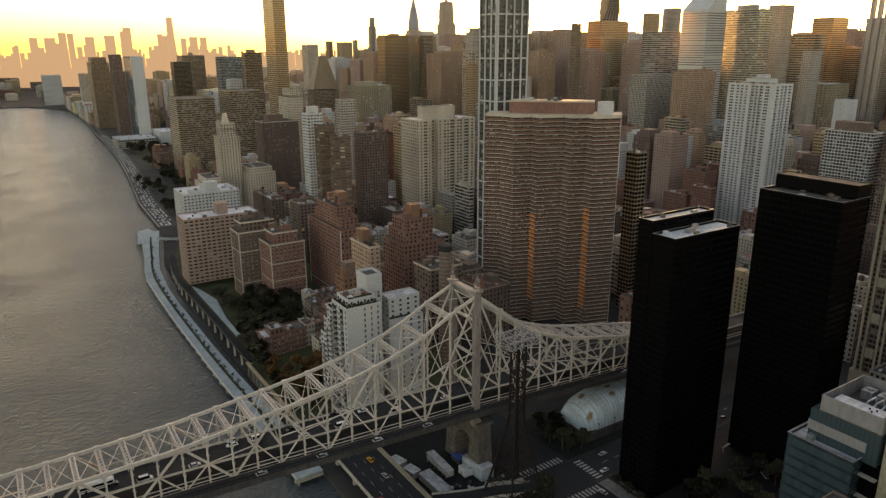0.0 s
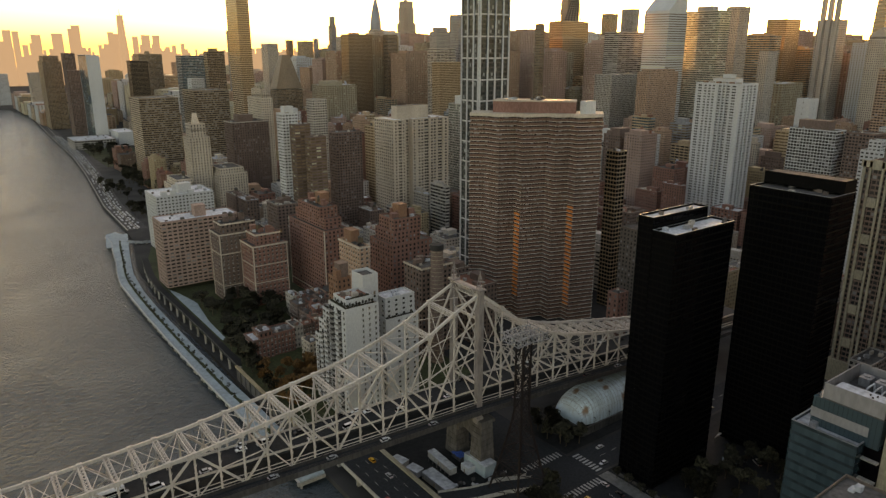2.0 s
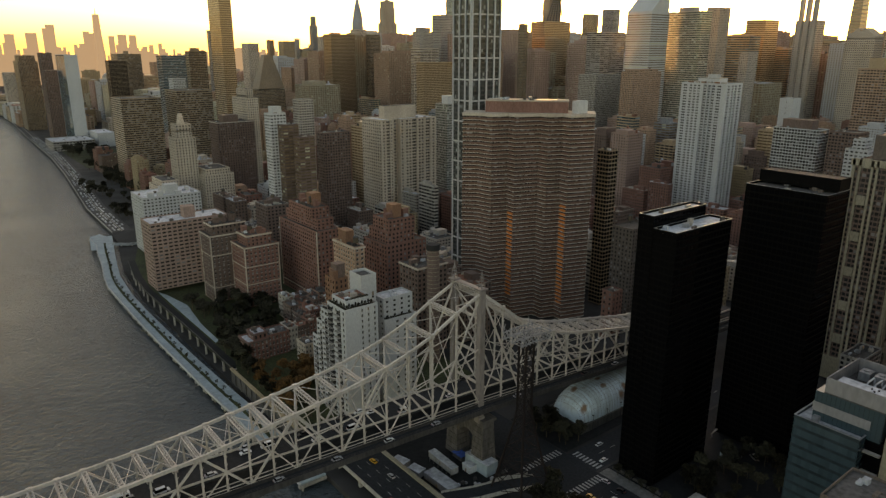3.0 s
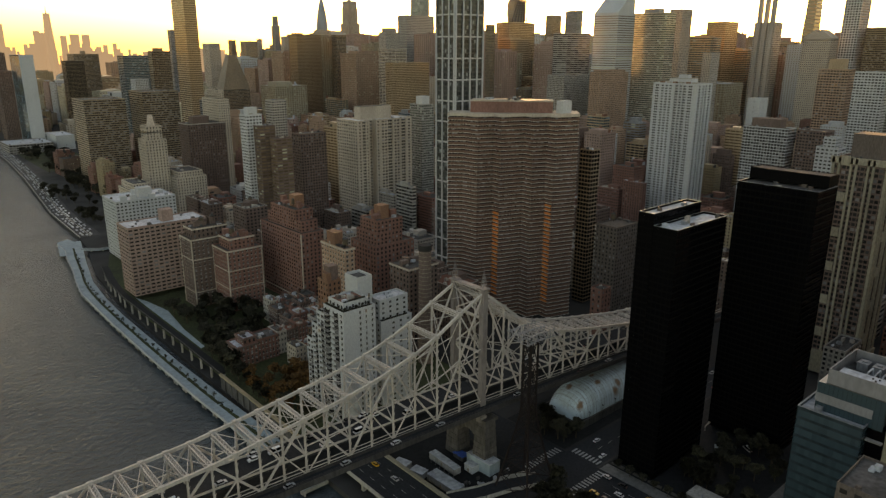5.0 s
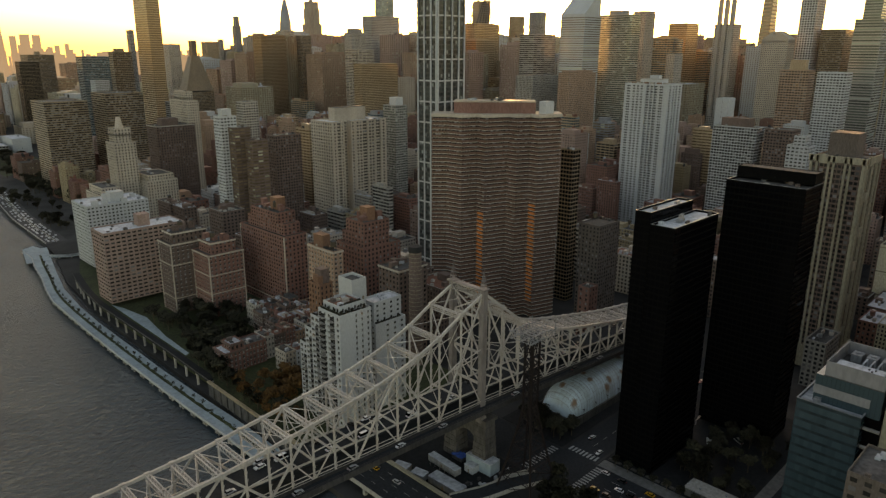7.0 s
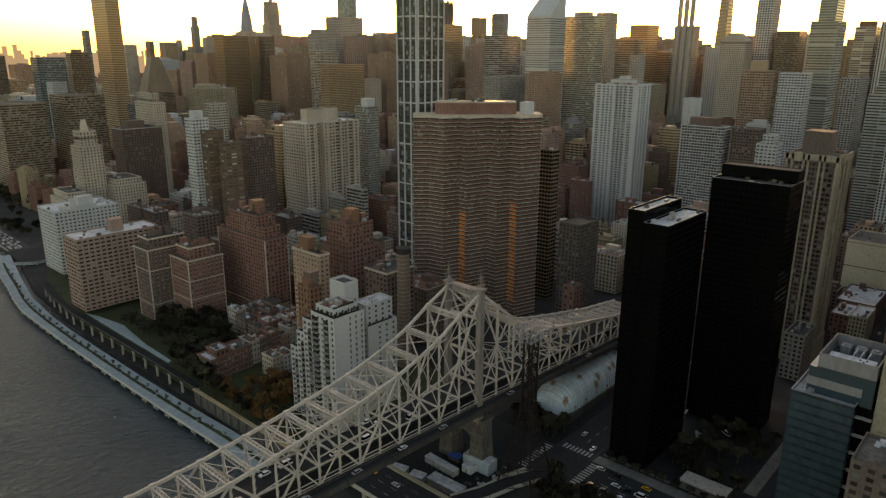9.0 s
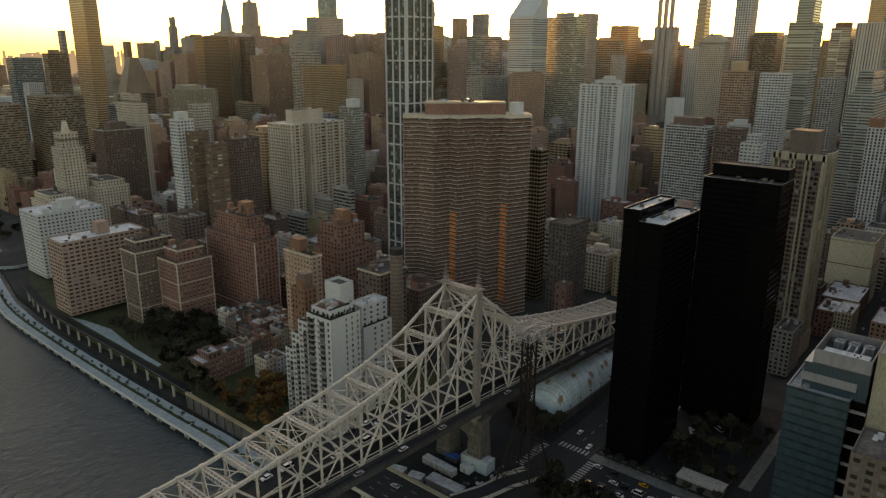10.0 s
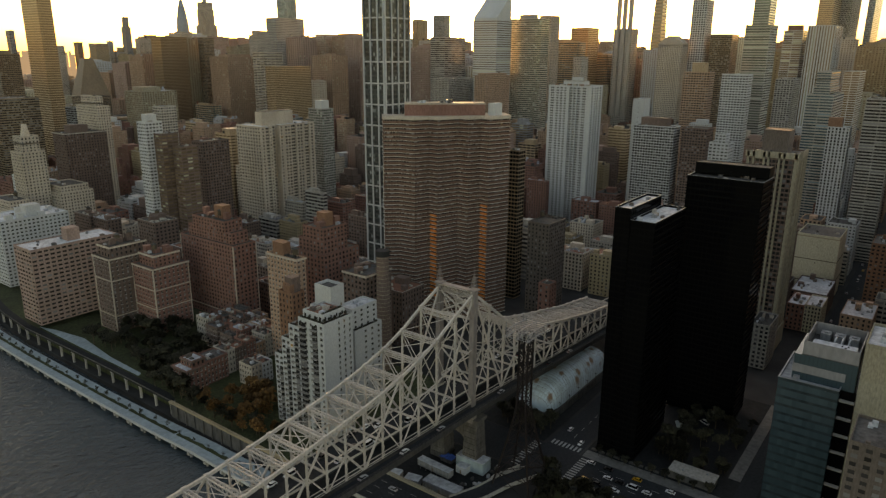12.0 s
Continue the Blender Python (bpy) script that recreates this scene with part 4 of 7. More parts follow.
def white_tower():
    x, y, w, d, h = 684.0, 423.8, 32.4, 54.7, 164.3
    b = thing("apartment_tower", x, y, 4, "white brick apartment tower with dark columns of windows", "apartment building")
    BUILT.append((x, y, x + w, y + d))
    walls, panes = Mesh(), Mesh()
    front = ((3.2, 7.4, 0), (10.6, 13.4, 0), (15.6, 18.4, 0), (20.6, 23.4, 0), (27.4, 31.4, 1.6), (32.6, 36.0, 1.6), (37.2, 41.4, 1.6), (44.2, 48.6, 0))
    side = ((3.0, 7.0, 0), (11.0, 15.0, 0.8), (17.0, 21.0, 0.8), (24.5, 29.0, 0))
    for k, cols in ((3, front), (0, side), (1, front), (2, side)):
        at, length = side_frame(w, d, k)
        column_facade(walls, panes, at, length, 0, h, 3.0, cols, 0.5, 0.28, 0.4)
    part("wall", walls, M["white"], b)
    part("window_panes", panes, M["glass"], b, kind="stuff")
    m = Mesh()
    for p0, q0, p1, q1 in ((0, 0, w, 0.5), (0, d - 0.5, w, d), (0, 0.5, 0.5, d - 0.5), (w - 0.5, 0.5, w, d - 0.5)):
        m.box(p0, q0, h, p1, q1, h + 1.6)
    part("parapet", m, M["white"], b)
    plain_box("roof", 0.51, 0.51, h - 0.5, w - 0.51, d - 0.51, h + 0.3, "roof_light", b)
    plain_box("penthouse", 9, 14, h + 0.3, 25, 40, h + 6.2, "white", b)
    plain_box("penthouse_roof", 8.6, 13.6, h + 6.2, 25.4, 40.4, h + 6.7, "concrete", b)
    plain_box("lift_room", 13, 20, h + 6.7, 21, 31, h + 10.5, "white", b)
    for i in range(6):
        plain_box("terrace_screen", 2 + 0.2 * i, 4 + 8 * i, h + 0.3, 7, 8 + 8 * i, h + 3.0, "rust" if i % 2 else "grey", b)


def laboratory():
    """Blue glass block by the avenue, with a set-back tier, an open plant deck and a stone stair core."""
    b = building("office_building", 229.5, 94, 33, 23.2, 72.0, "teal_panel", "blue-grey glass laboratory building with stepped plant floors", "office building", "glass_curtain", floor=4.0, bay=1.6, ww=0.96, wh=0.95, roof="roof_light", base=5, clutter=5, parapet=1.3)
    c = Mesh()
    for p0, q0, p1, q1 in ((-0.12, -0.12, 0.4, 23.32), (0.4, -0.12, 33.1, 0.4), (0.4, 22.8, 33.1, 23.32)):
        c.box(p0, q0, 68.3, p1, q1, 68.55)
    part("coping", c, M["steel_grey"], b, "pale metal parapet coping")
    # set-back tier: dark glass bands round a grey panel strip
    tier = part("tier", Mesh().box(5.2, -4.8, 67.0, 33, 19.0, 78.6), M["glass_curtain"], b, "dark teal glass set-back tier")
    part("tier_band", Mesh().box(4.9, -0.8, 70.6, 5.16, 19.25, 74.2).box(5.2, 19.03, 70.6, 33, 19.25, 74.2), M["panel_grey"], tier, "grey metal panel strip")
    for i in range(15):
        part("mullion", Mesh().box(5.05, -4.6 + i * 1.62, 67.5, 5.18, -4.5 + i * 1.62, 78.4), M["teal_panel"], tier)
    for y in range(6):
        part("terrace_rail", Mesh().box(1.6, 1.0 + y * 3.4, 67.1, 1.7, 4.0 + y * 3.4, 68.2), M["steel_grey"], b)
    # open plant deck with screens
    for name, x0, y0, x1, y1 in (("screen", 5.6, -4.6, 6.0, 16.2), ("screen", 6.0, 15.8, 33.6, 16.2), ("screen", 33.2, -4.6, 33.6, 15.8), ("screen", 6.0, -4.6, 33.2, -4.2)):
        part(name, Mesh().box(x0, y0, 79.0, x1, y1, 84.6).box(x0 - 0.06, y0 - 0.06, 84.6, x1 + 0.06, y1 + 0.06, 84.8), M["panel_grey"], b, "grey metal plant screen")
    plain_box("deck", 5.4, -4.7, 78.62, 33.7, 16.3, 78.98, "concrete_dark", b)
    plain_box("plant_roof", 7.0, -3.0, 82.6, 13.5, 13.5, 83.8, "roof_light", b, "white roof sheet over the plant")
    plain_box("plant_wall", 7.4, -2.6, 79.0, 13.1, 13.1, 82.58, "concrete_dark", b)
    for px, py in ((9.0, 1.2), (11.0, 0.4), (10.6, 2.6)):
        part("vent", Mesh().taper(px, py, 83.8, 84.3, 0.35, 0.35, 8), M["tram"], b)
    for k in range(3):
        part("duct", Mesh().sweep([(15.5, 1 + k * 2.6, 79), (15.5, 1 + k * 2.6, 82.4), (17.5, 1 + k * 2.6, 83.2), (22.5, 1 + k * 2.6, 83.2), (24, 1 + k * 2.6, 79.2)], 0.5, 0.5), M["roof_light"], b, "silver air duct")
    for k in range(3):
        part("fan_unit", Mesh().box(26, -2 + k * 5.5, 79, 31, 2 + k * 5.5, 82.4).taper(28.5, k * 5.5, 82.4, 82.9, 1.1, 1.1, 12), M["steel_grey"], b)
    # recessed bay between the glass block and the stone core
    plain_box("recess", 6.0, -5.6, 0, 30, -0.02, 66.9, "glass_dark", b)
    for k in range(8):
        plain_box("recess_slab", 4.2, -5.6, 6 + k * 8.0, 6.0, -0.04, 6.6 + k * 8.0, "concrete", b)
    core = thing("stair_core", 236, 76.6, 5, "plain pale stone-clad stair core beside the glass building", "office building")
    BUILT.append((236, 76.6, 264, 88.3))
    for k in range(6):
        plain_box("stone_panel", 0, 0, k * 14.6, 28, 11.6, k * 14.6 + 14.56, "khaki", core)
    part("parapet", Mesh().box(-0.15, -0.15, 87.6, 28.15, 0.35, 89.2).box(-0.15, 11.25, 87.6, 28.15, 11.75, 89.2).box(-0.15, 0.35, 87.6, 0.35, 11.25, 89.2).box(27.65, 0.35, 87.6, 28.15, 11.25, 89.2), M["khaki"], core)
    plain_box("roof", 0.36, 0.36, 87.6, 27.64, 11.24, 88.0, "roof_light", core)
    roof_clutter(core, random.Random(3), 27, 11, 88.0, 5)


def pale_twin():
    """Pale brick tower of two blocks with a recess between them and darker balcony strips."""
    x, y, h = 410.6, 677.0, 123.0
    b = thing("apartment_tower", x, y, 4, "pale brick apartment tower of two blocks with a blank roof block", "apartment building")
    BUILT.append((x, y, x + 80, y + 44))
    for name, ox, oy, w, d, front, side in (
        ("block", 0.0, 0.0, 15.5, 42.0, tuple((1.1 + 4.5 * i, 3.7 + 4.5 * i, 0) for i in range(9)), ((2.2, 4.2, 0), (6.6, 11.6, 1.2), (12.8, 14.4, 0))),
        ("link", 15.5, 7.0, 10.2, 30.0, ((3, 6, 0),), ((1.0, 3.6, 0), (6.2, 9.0, 0))),
        ("block", 25.7, 0.0, 52.0, 36.0, ((1.2, 3.0, 0), (4.0, 5.8, 0)), ((1.8, 4.0, 0), (8.2, 11.0, 0), (12.4, 15.2, 0), (16.8, 23.6, 1.4), (26.2, 29.0, 0), (30.4, 33.2, 0), (36.6, 43.2, 1.4), (46.6, 49.4, 0))),
    ):
        walls, panes = Mesh(), Mesh()
        for k, cols in ((3, front), (0, side)):
            at, length = side_frame(w, d, k)
            column_facade(walls, panes, at, length, 0, h, 3.6, cols, 0.52, 0.28, 0.4)
        walls.quad((w, 0, 0), (w, d, 0), (w, d, h), (w, 0, h))
        walls.quad((w, d, 0), (0, d, 0), (0, d, h), (w, d, h))
        for p0, q0, p1, q1 in ((0, 0, w, 0.4), (0, d - 0.4, w, d), (0, 0.4, 0.4, d - 0.4), (w - 0.4, 0.4, w, d - 0.4)):
            walls.box(p0, q0, h - 0.01, p1, q1, h + 1.1)
        wing = part(name, walls, M["lime"], b)
        wing.location = (ox, oy, 0)
        part("window_panes", panes, M["glass"], wing, kind="stuff")
        part("roof", Mesh().box(0.41, 0.41, h - 0.5, w - 0.41, d - 0.41, h + 0.2), M["roof_light"], wing)
    plain_box("roof_block", 13, 13, h + 0.2, 57, 25, h + 15.0, "lime", b, "blank pale roof block")
    plain_box("roof_block_deck", 13.5, 13.5, h + 15.0, 56.5, 24.5, h + 15.3, "roof", b)
    roof_clutter(b, random.Random(9), 30, 10, h + 0.2, 4, ox=40, oy=2)


# ---- named buildings ----
B = building
# dark glass pair by the bridge
DARK_LOW = B("apartment_tower", 236, 179, 44, 12, 129.3, "black", "black glass apartment tower with a silver roof deck", glass="glass_dark", floor=3.2, bay=2.4, ww=0.86, wh=0.78, roof="roof_light", base=5, clutter=6, group="dark glass towers")
DARK_SLAB = B("apartment_tower", 236, 191.2, 41, 8, 134.6, "black", "taller black glass slab behind the lower tower", glass="glass_dark", floor=3.2, bay=2.4, ww=0.86, wh=0.78, roof="roof_light", base=5, clutter=2, group="dark glass towers")
DARK = B("apartment_tower", 305, 148.7, 23, 39, 142, "black", "tall black glass apartment tower with a dark roof crown", glass="glass_dark", floor=3.2, bay=2.4, ww=0.86, wh=0.78, base=5, clutter=6, group="dark glass towers")
for ob, w, d, z in ((DARK_LOW, 44, 12, 125.3), (DARK_SLAB, 41, 8, 130.6), (DARK, 23, 39, 138.0)):
    c = Mesh()
    for p0, q0, p1, q1 in ((-0.05, -0.05, w + 0.05, 0.3), (-0.05, 0.3, 0.3, d + 0.05), (0.3, d - 0.3, w + 0.05, d + 0.05), (w - 0.3, 0.3, w + 0.05, d - 0.3)):
        c.box(p0, q0, z, p1, q1, z + 0.14)
    part("coping", c, M["steel_grey"], ob, "thin pale metal coping")
laboratory()
B("apartment_building", 176, 60, 22, 24.5, 79.5, "drab", "brown brick building with small square windows and roof plant", base=5, bay=4.2, ww=0.5, wh=0.5, clutter=9)
B("roof_screen", 317, 149, 11, 38.5, 148.6, "black", "black metal roof screen on the dark tower", "roof screen", base=143.2, floor=6, bay=30, ww=0.02, wh=0.05, clutter=0, parapet=0.3)
tan_tower()
B("apartment_building", 390, 150.9, 27, 12, 35.2, "concrete", "low concrete apartment slab with a felt roof", bay=3.4, ww=0.55, wh=0.55, clutter=8, base=5)
B("storage_building", 565, 137.7, 42, 32.1, 60.0, "cream", "windowless cream brick building with dark ledges", "storage building", floor=14, bay=60, ww=0.02, wh=0.05, trims=((58.5, "dark"), (39.0, "bark"), (20.0, "bark")), clutter=5)
B("apartment_building", 513, 135, 47, 26, 25, "brown", "low dark brick building with a pale roof", base=4, bay=3.2, ww=0.45, roof="roof_light", clutter=9, bulkheads=2)
B("row_house", 481, 145, 30, 12, 24, "brick", "red brick walk-up with a pale cluttered roof", "house", base=4, bay=2.8, ww=0.42, roof="roof_light", clutter=6, bulkheads=1)
B("row_house", 481, 133.5, 29, 11.2, 25, "cream", "cream painted walk-up with tall dark windows", "house", base=4, bay=2.4, ww=0.5, wh=0.6, roof="roof_light", clutter=6)
B("apartment_building", 470, 100, 38, 20, 27, "rose", "pinkish brick building with a wide pale flat roof", base=4, bay=3.4, ww=0.4, roof="roof_light", clutter=7, bulkheads=2)
B("apartment_tower", 560, 90.8, 34, 24, 61.0, "rust", "tall red brick apartment block beside a side street", base=4, bay=3.4, ww=0.5, wh=0.45, clutter=5, bulkheads=2)
# riverside
B("apartment_building", 150.3, 690, 55, 40, 69.5, "white", "white brick riverside apartment block", "apartment building", base=14, roof='roof_light', bulkheads=5, penthouse=(24, 8, 12, 10, 9, 'white'), tanks=0, clutter=8, bay=3.4, ww=0.5, wh=0.42)
B("apartment_building", 124.7, 577, 62.8, 26, 71.0, "pink", "pink brick slab apartment block with rows of wide windows", "apartment building", base=16, roof='roof_light', bay=4.2, ww=0.68, wh=0.42, single_windows=False, penthouse=(30, 8, 9, 9, 9, 'pink'), clutter=7)
B("apartment_building", 155.5, 531, 33.2, 22, 66.0, "brown", "brown brick prewar apartment house with pale stone trim", "apartment building", base=12, cornice='lime', quoins='lime', bulkheads=4, clutter=6, tanks=2, trims=((24, 'lime'), (50, 'lime')), bay=3.6, ww=0.36, single_windows=True, sides=(0, 3), steps=((3, 3, 3, 3, 73.5),))
B("apartment_building", 171.9, 504.9, 28.0, 26.3, 59.7, "brick", "red brick prewar apartment house with pale stone bands", "apartment building", base=12, cornice='lime', quoins='lime', bulkheads=4, clutter=6, tanks=1, trims=((30, 'lime'), (44, 'lime')), bay=3.4, ww=0.38, single_windows=True, sides=(0, 3), steps=((4, 4, 4, 4, 67.7),))
B("apartment_building", 218.8, 477.2, 20.4, 64.8, 70.4, "brick", "large red brick apartment house with stepped roof terraces", "apartment building", base=12, quoins='lime', bulkheads=6, clutter=8, steps=((4, 6, 2, 6, 78.4), (3, 12, 2, 14, 86.4)), bay=3.4, ww=0.4, penthouse=(10, 24, 8, 9, 9, 'rust'), tanks=1, trims=((18, 'lime'),))
B("apartment_building", 198.3, 386.3, 7.4, 27.8, 82.4, "rose", "tan prewar apartment house with a brick tank house", "apartment building", bulkheads=2, base=12, tanks=1, bay=3.0, ww=0.42, penthouse=(2, 14, 6, 10, 8, 'rust'), single_windows=True, sides=(0, 3), cornice='lime')
B("apartment_building", 227.4, 392.8, 33.0, 29.8, 77.3, "brick", "red brick apartment house with stepped setbacks", "apartment building", base=12, bulkheads=5, clutter=8, steps=((3, 3, 8, 3, 85.3), (5, 5, 6, 5, 93.3)), bay=3.2, ww=0.42, penthouse=(12, 10, 7, 8, 9, 'rust'), tanks=1)
B("apartment_building", 163.1, 350.8, 8.8, 11.3, 77.7, "rust", "orange brick apartment house with roof terrace", "apartment building", bulkheads=2, base=12, bay=3.2, ww=0.34, penthouse=(3, 3, 6, 6, 8, 'brown'))
white_house()
# tall ones round the bridge head
grid_tower()
wavy_tower()
chimney_stack()
B("apartment_tower", 409.4, 355.2, 10.3, 11.5, 129.7, "dark", "dark glass apartment slab behind the bridge", "apartment building", glass='glass_dark', floor=3.2, bay=3, ww=0.8, wh=0.7)
B("apartment_building", 394.4, 316.9, 27.9, 19.0, 77.2, "drab", "dark brown brick apartment house with tank", "apartment building", bay=3.2, ww=0.4, tanks=1)
B("apartment_building", 325.7, 278.6, 10.1, 8.6, 54.3, "brick", "small red brick building with a flat roof", "apartment building", bay=3.5, ww=0.3)
B("apartment_building", 223.0, 351.6, 23.7, 20, 72.3, "brown", "low brown brick apartment house with a roof garden", "apartment building", bulkheads=4, base=12, bay=3.2, ww=0.45, clutter=8, cornice='lime')
pale_twin()
B("apartment_tower", 525.0, 702.3, 19.5, 24, 138.1, "concrete", "grey-green glass tower with a white roof block", "apartment building", glass='glass_green', ww=0.8, wh=0.6, penthouse=(4, 4, 12, 12, 10, 'white'))
white_tower()
B("apartment_tower", 702.5, 329.5, 20.9, 46.7, 127.2, "white", "white concrete grid apartment tower with a brown roof block", "apartment building", ww=0.8, wh=0.74, bay=3.1, recess=0.7, penthouse=(4, 10, 14, 30, 9, 'brown'))
B("apartment_tower", 762.2, 388.2, 18, 15.1, 152.2, "white", "blank white concrete slab tower end", "apartment building", bay=40, ww=0.03, wh=0.3, floor=6)
B("office_tower", 1002.7, 384.7, 25.0, 38.5, 179.8, "rose", "brown banded tower with a dark roof block", "office building", bay=4, ww=0.72, wh=0.5, penthouse=(5, 8, 12, 20, 14, 'bronze'), floor=3.6)
B("apartment_tower", 846.4, 292.4, 20, 31.6, 181.8, "white", "white apartment slab with blank end wall and banded windows", "apartment building", bay=3.5, ww=0.7, wh=0.5)
B("office_tower", 1080.2, 711.7, 29.3, 68, 265.3, "lime", "pale green glass tower with pale floor bands", "office building", glass='glass_green', floor=3.7, bay=4.0, ww=0.93, wh=0.62, penthouse=(6, 20, 16, 30, 8, 'steel_grey'))
slanted_tower()
B("apartment_tower", 719.1, 161.6, 18, 19.4, 136.5, "white", "white apartment tower with dark window strips and a red roof block", "apartment building", bay=3.2, ww=0.5, wh=0.7, penthouse=(3, 8, 12, 12, 9, 'rust'))
B("apartment_tower", 722.4, 125.7, 30, 26.1, 165.3, "concrete", "grey banded apartment tower of concrete", "apartment building", bay=12, ww=0.96, wh=0.5)
B("apartment_building", 590.6, 240.9, 17.0, 17.7, 127.1, "white", "white stepped apartment house with bands", "apartment building", bay=3.4, ww=0.6, wh=0.42, steps=((3, 4, 2, 4, 135.1),))
B("apartment_building", 708.6, 295.2, 22.9, 27.7, 127.0, "brown", "brown brick apartment tower with balconies", "apartment building", bay=3.2, ww=0.6, wh=0.5)
# midtown skyline
B("office_tower", 1444.3, 688.7, 35.7, 41.9, 257.7, "grey", "grey granite tower with three vertical shafts", "office building", ww=0.5, wh=0.5, floor=4, bay=4)
shafts()
pediment_tower()
B("office_tower", 1455.9, 536.2, 47.1, 29.8, 313.5, "white", "slender white concrete grid tower", "skyscraper", ww=0.62, wh=0.62, floor=4.6, bay=4.6)
B("office_tower", 1470.7, 484.4, 51.9, 43.0, 244.8, "dark", "dark bronze glass office tower", "office building", ww=0.85, wh=0.55, floor=4)
B("office_tower", 1145.6, 340.4, 50, 37.8, 250.6, "concrete", "pale banded glass tower with a narrower top", "office building", glass='glass_green', ww=0.98, wh=0.55, floor=4, bay=30, steps=((4, 6, 2, 8, 305),), clutter=0)
B("office_tower", 1400.7, 339.8, 60.8, 32.8, 248.9, "white", "white framed office slab with dark glass face", "office building", glass='glass_far', ww=0.95, wh=0.7, bay=18, floor=4, penthouse=(4, 4, 20, 24, 10, 'rust'))
B("office_tower", 1359.7, 281.2, 85.2, 44.0, 255.7, "white", "white marble office tower with dark vertical stripes", "office building", glass='glass_far', ww=0.5, wh=0.97, bay=4.5, floor=400)
B("office_tower", 1803.2, 357.7, 120.4, 31.0, 375.9, "bronze", "slender bronze supertall tower", "skyscraper", glass='glass_bronze', ww=0.8, wh=0.6, floor=4.5)
B("office_tower", 1907.6, 334.2, 155.3, 24.8, 358.2, "grey", "slender terracotta and glass supertall tower", "skyscraper", ww=0.6, wh=0.7, floor=4.5)
B("office_tower", 2112.1, 308.5, 152.3, 16.3, 385.1, "steel_grey", "needle-thin glass supertall tower", "skyscraper", glass='glass_blue', ww=0.8, wh=0.6, floor=4.5)
B("office_tower", 1018.1, 194.0, 59.6, 19.2, 184.7, "white", "white framed tower with one dark glass face", "office building", glass='glass_bronze', ww=0.9, wh=0.8, bay=12)
B("office_tower", 778.8, 188.0, 71.9, 26.2, 164.5, "concrete", "stepped grey glass pyramid-topped tower", "office building", glass='glass_teal', ww=0.96, wh=0.5, bay=14, steps=((4, 5, 3, 5, 172.5), (5, 6, 4, 6, 180.5), (5, 6, 4, 6, 188.5)), clutter=0)
B("office_tower", 1055.8, 280.5, 53.6, 24.3, 171.1, "concrete", "grey office tower of concrete grid", "office building", ww=0.7, wh=0.55, bay=4)
tapered_tower()
B("office_tower", 1256.3, 787.3, 38.5, 27.1, 279.8, "lime", "limestone stepped tower with narrow windows", "office building", ww=0.45)
B("office_tower", 1428.7, 784.9, 55.6, 42.4, 261.0, "bronze", "brown glass office slab in midtown", "office building", glass='glass_bronze', ww=0.9, wh=0.6, floor=4)
B("office_tower", 1197.8, 686.9, 31.6, 16.7, 198.8, "grey", "stepped grey stone tower in midtown", "office building", ww=0.4)
B("office_tower", 1132.4, 967.5, 75.5, 37.1, 235.6, "concrete", "pale banded office tower in midtown", "office building", ww=0.95, wh=0.5, bay=12, floor=4)
B("office_tower", 936.4, 812.3, 78.7, 38.0, 160.8, "grey", "grey stone office block with stripes", "office building", ww=0.5, wh=0.6)
B("office_tower", 917.3, 722.1, 76.2, 22.4, 168.4, "rose", "pinkish brick tower with stepped crown", "office building", ww=0.4, steps=((4, 4, 4, 4, 172),))
B("office_tower", 1613.6, 1326.3, 28.4, 40.6, 308.2, "steel_grey", "far glass tower in the skyline", "office building", ww=0.8)
B("office_tower", 1722.1, 1509.9, 49.7, 23.0, 304.7, "bronze", "far dark tower in the skyline", "office building", ww=0.8)
unfinished_tower()
B("office_tower", 1028.7, 1084.1, 11.6, 16.4, 252.0, "dark", "narrow dark office tower behind", "office building", ww=0.7)
B("office_tower", 1117.1, 1474.7, 92.5, 37.1, 284.8, "concrete", "broad concrete office slab with tapering ends", "office building", ww=0.6, wh=0.4, floor=4, bay=4)
B("office_tower", 1265.2, 1612.1, 44.9, 29.7, 423.2, "steel_grey", "tall tapering glass tower behind the slab", "skyscraper", glass='glass_blue', ww=0.85, wh=0.7)
B("office_tower", 985.6, 1387.0, 40.1, 28.7, 240.7, "grey", "grey stone office tower with setbacks", "office building", ww=0.4, steps=((5, 5, 5, 5, 250),))
B("office_tower", 868.2, 1225.0, 49.4, 33.3, 203.2, "lime", "pale round-cornered office tower", "office building", ww=0.9, wh=0.5, bay=10)
B("office_tower", 754.9, 1059.8, 85.9, 23.6, 179.2, "bronze", "dark glass slab with pale end wall", "office building", glass='glass_bronze', ww=0.9, wh=0.6)
spired_tower()
stepped_tower()
B("office_tower", 891.6, 1453.1, 26.5, 21.5, 233.7, "dark", "dark glass office tower in midtown", "office building", ww=0.8)
B("office_tower", 789.2, 1457.5, 62.7, 36, 233.5, "dark", "dark broad slab of office floors", "office building", glass='glass_bronze', ww=0.9, wh=0.6)
B("office_tower", 1152.7, 2228.0, 18.8, 23.3, 275.5, "steel_grey", "far round-topped tower in the skyline", "office building", ww=0.8, steps=((3, 3, 3, 3, 305),))
B("office_tower", 1033.5, 1951.2, 33.9, 23.6, 235.7, "lime", "far pale stone tower on the skyline", "office building")
B("office_tower", 1027.9, 2067.9, 26.9, 25.7, 199.9, "grey", "far low grey tower on the skyline", "office building")
B("office_tower", 934.4, 2003.3, 35.8, 36.4, 222.3, "bronze", "far brown tower on the skyline", "office building")
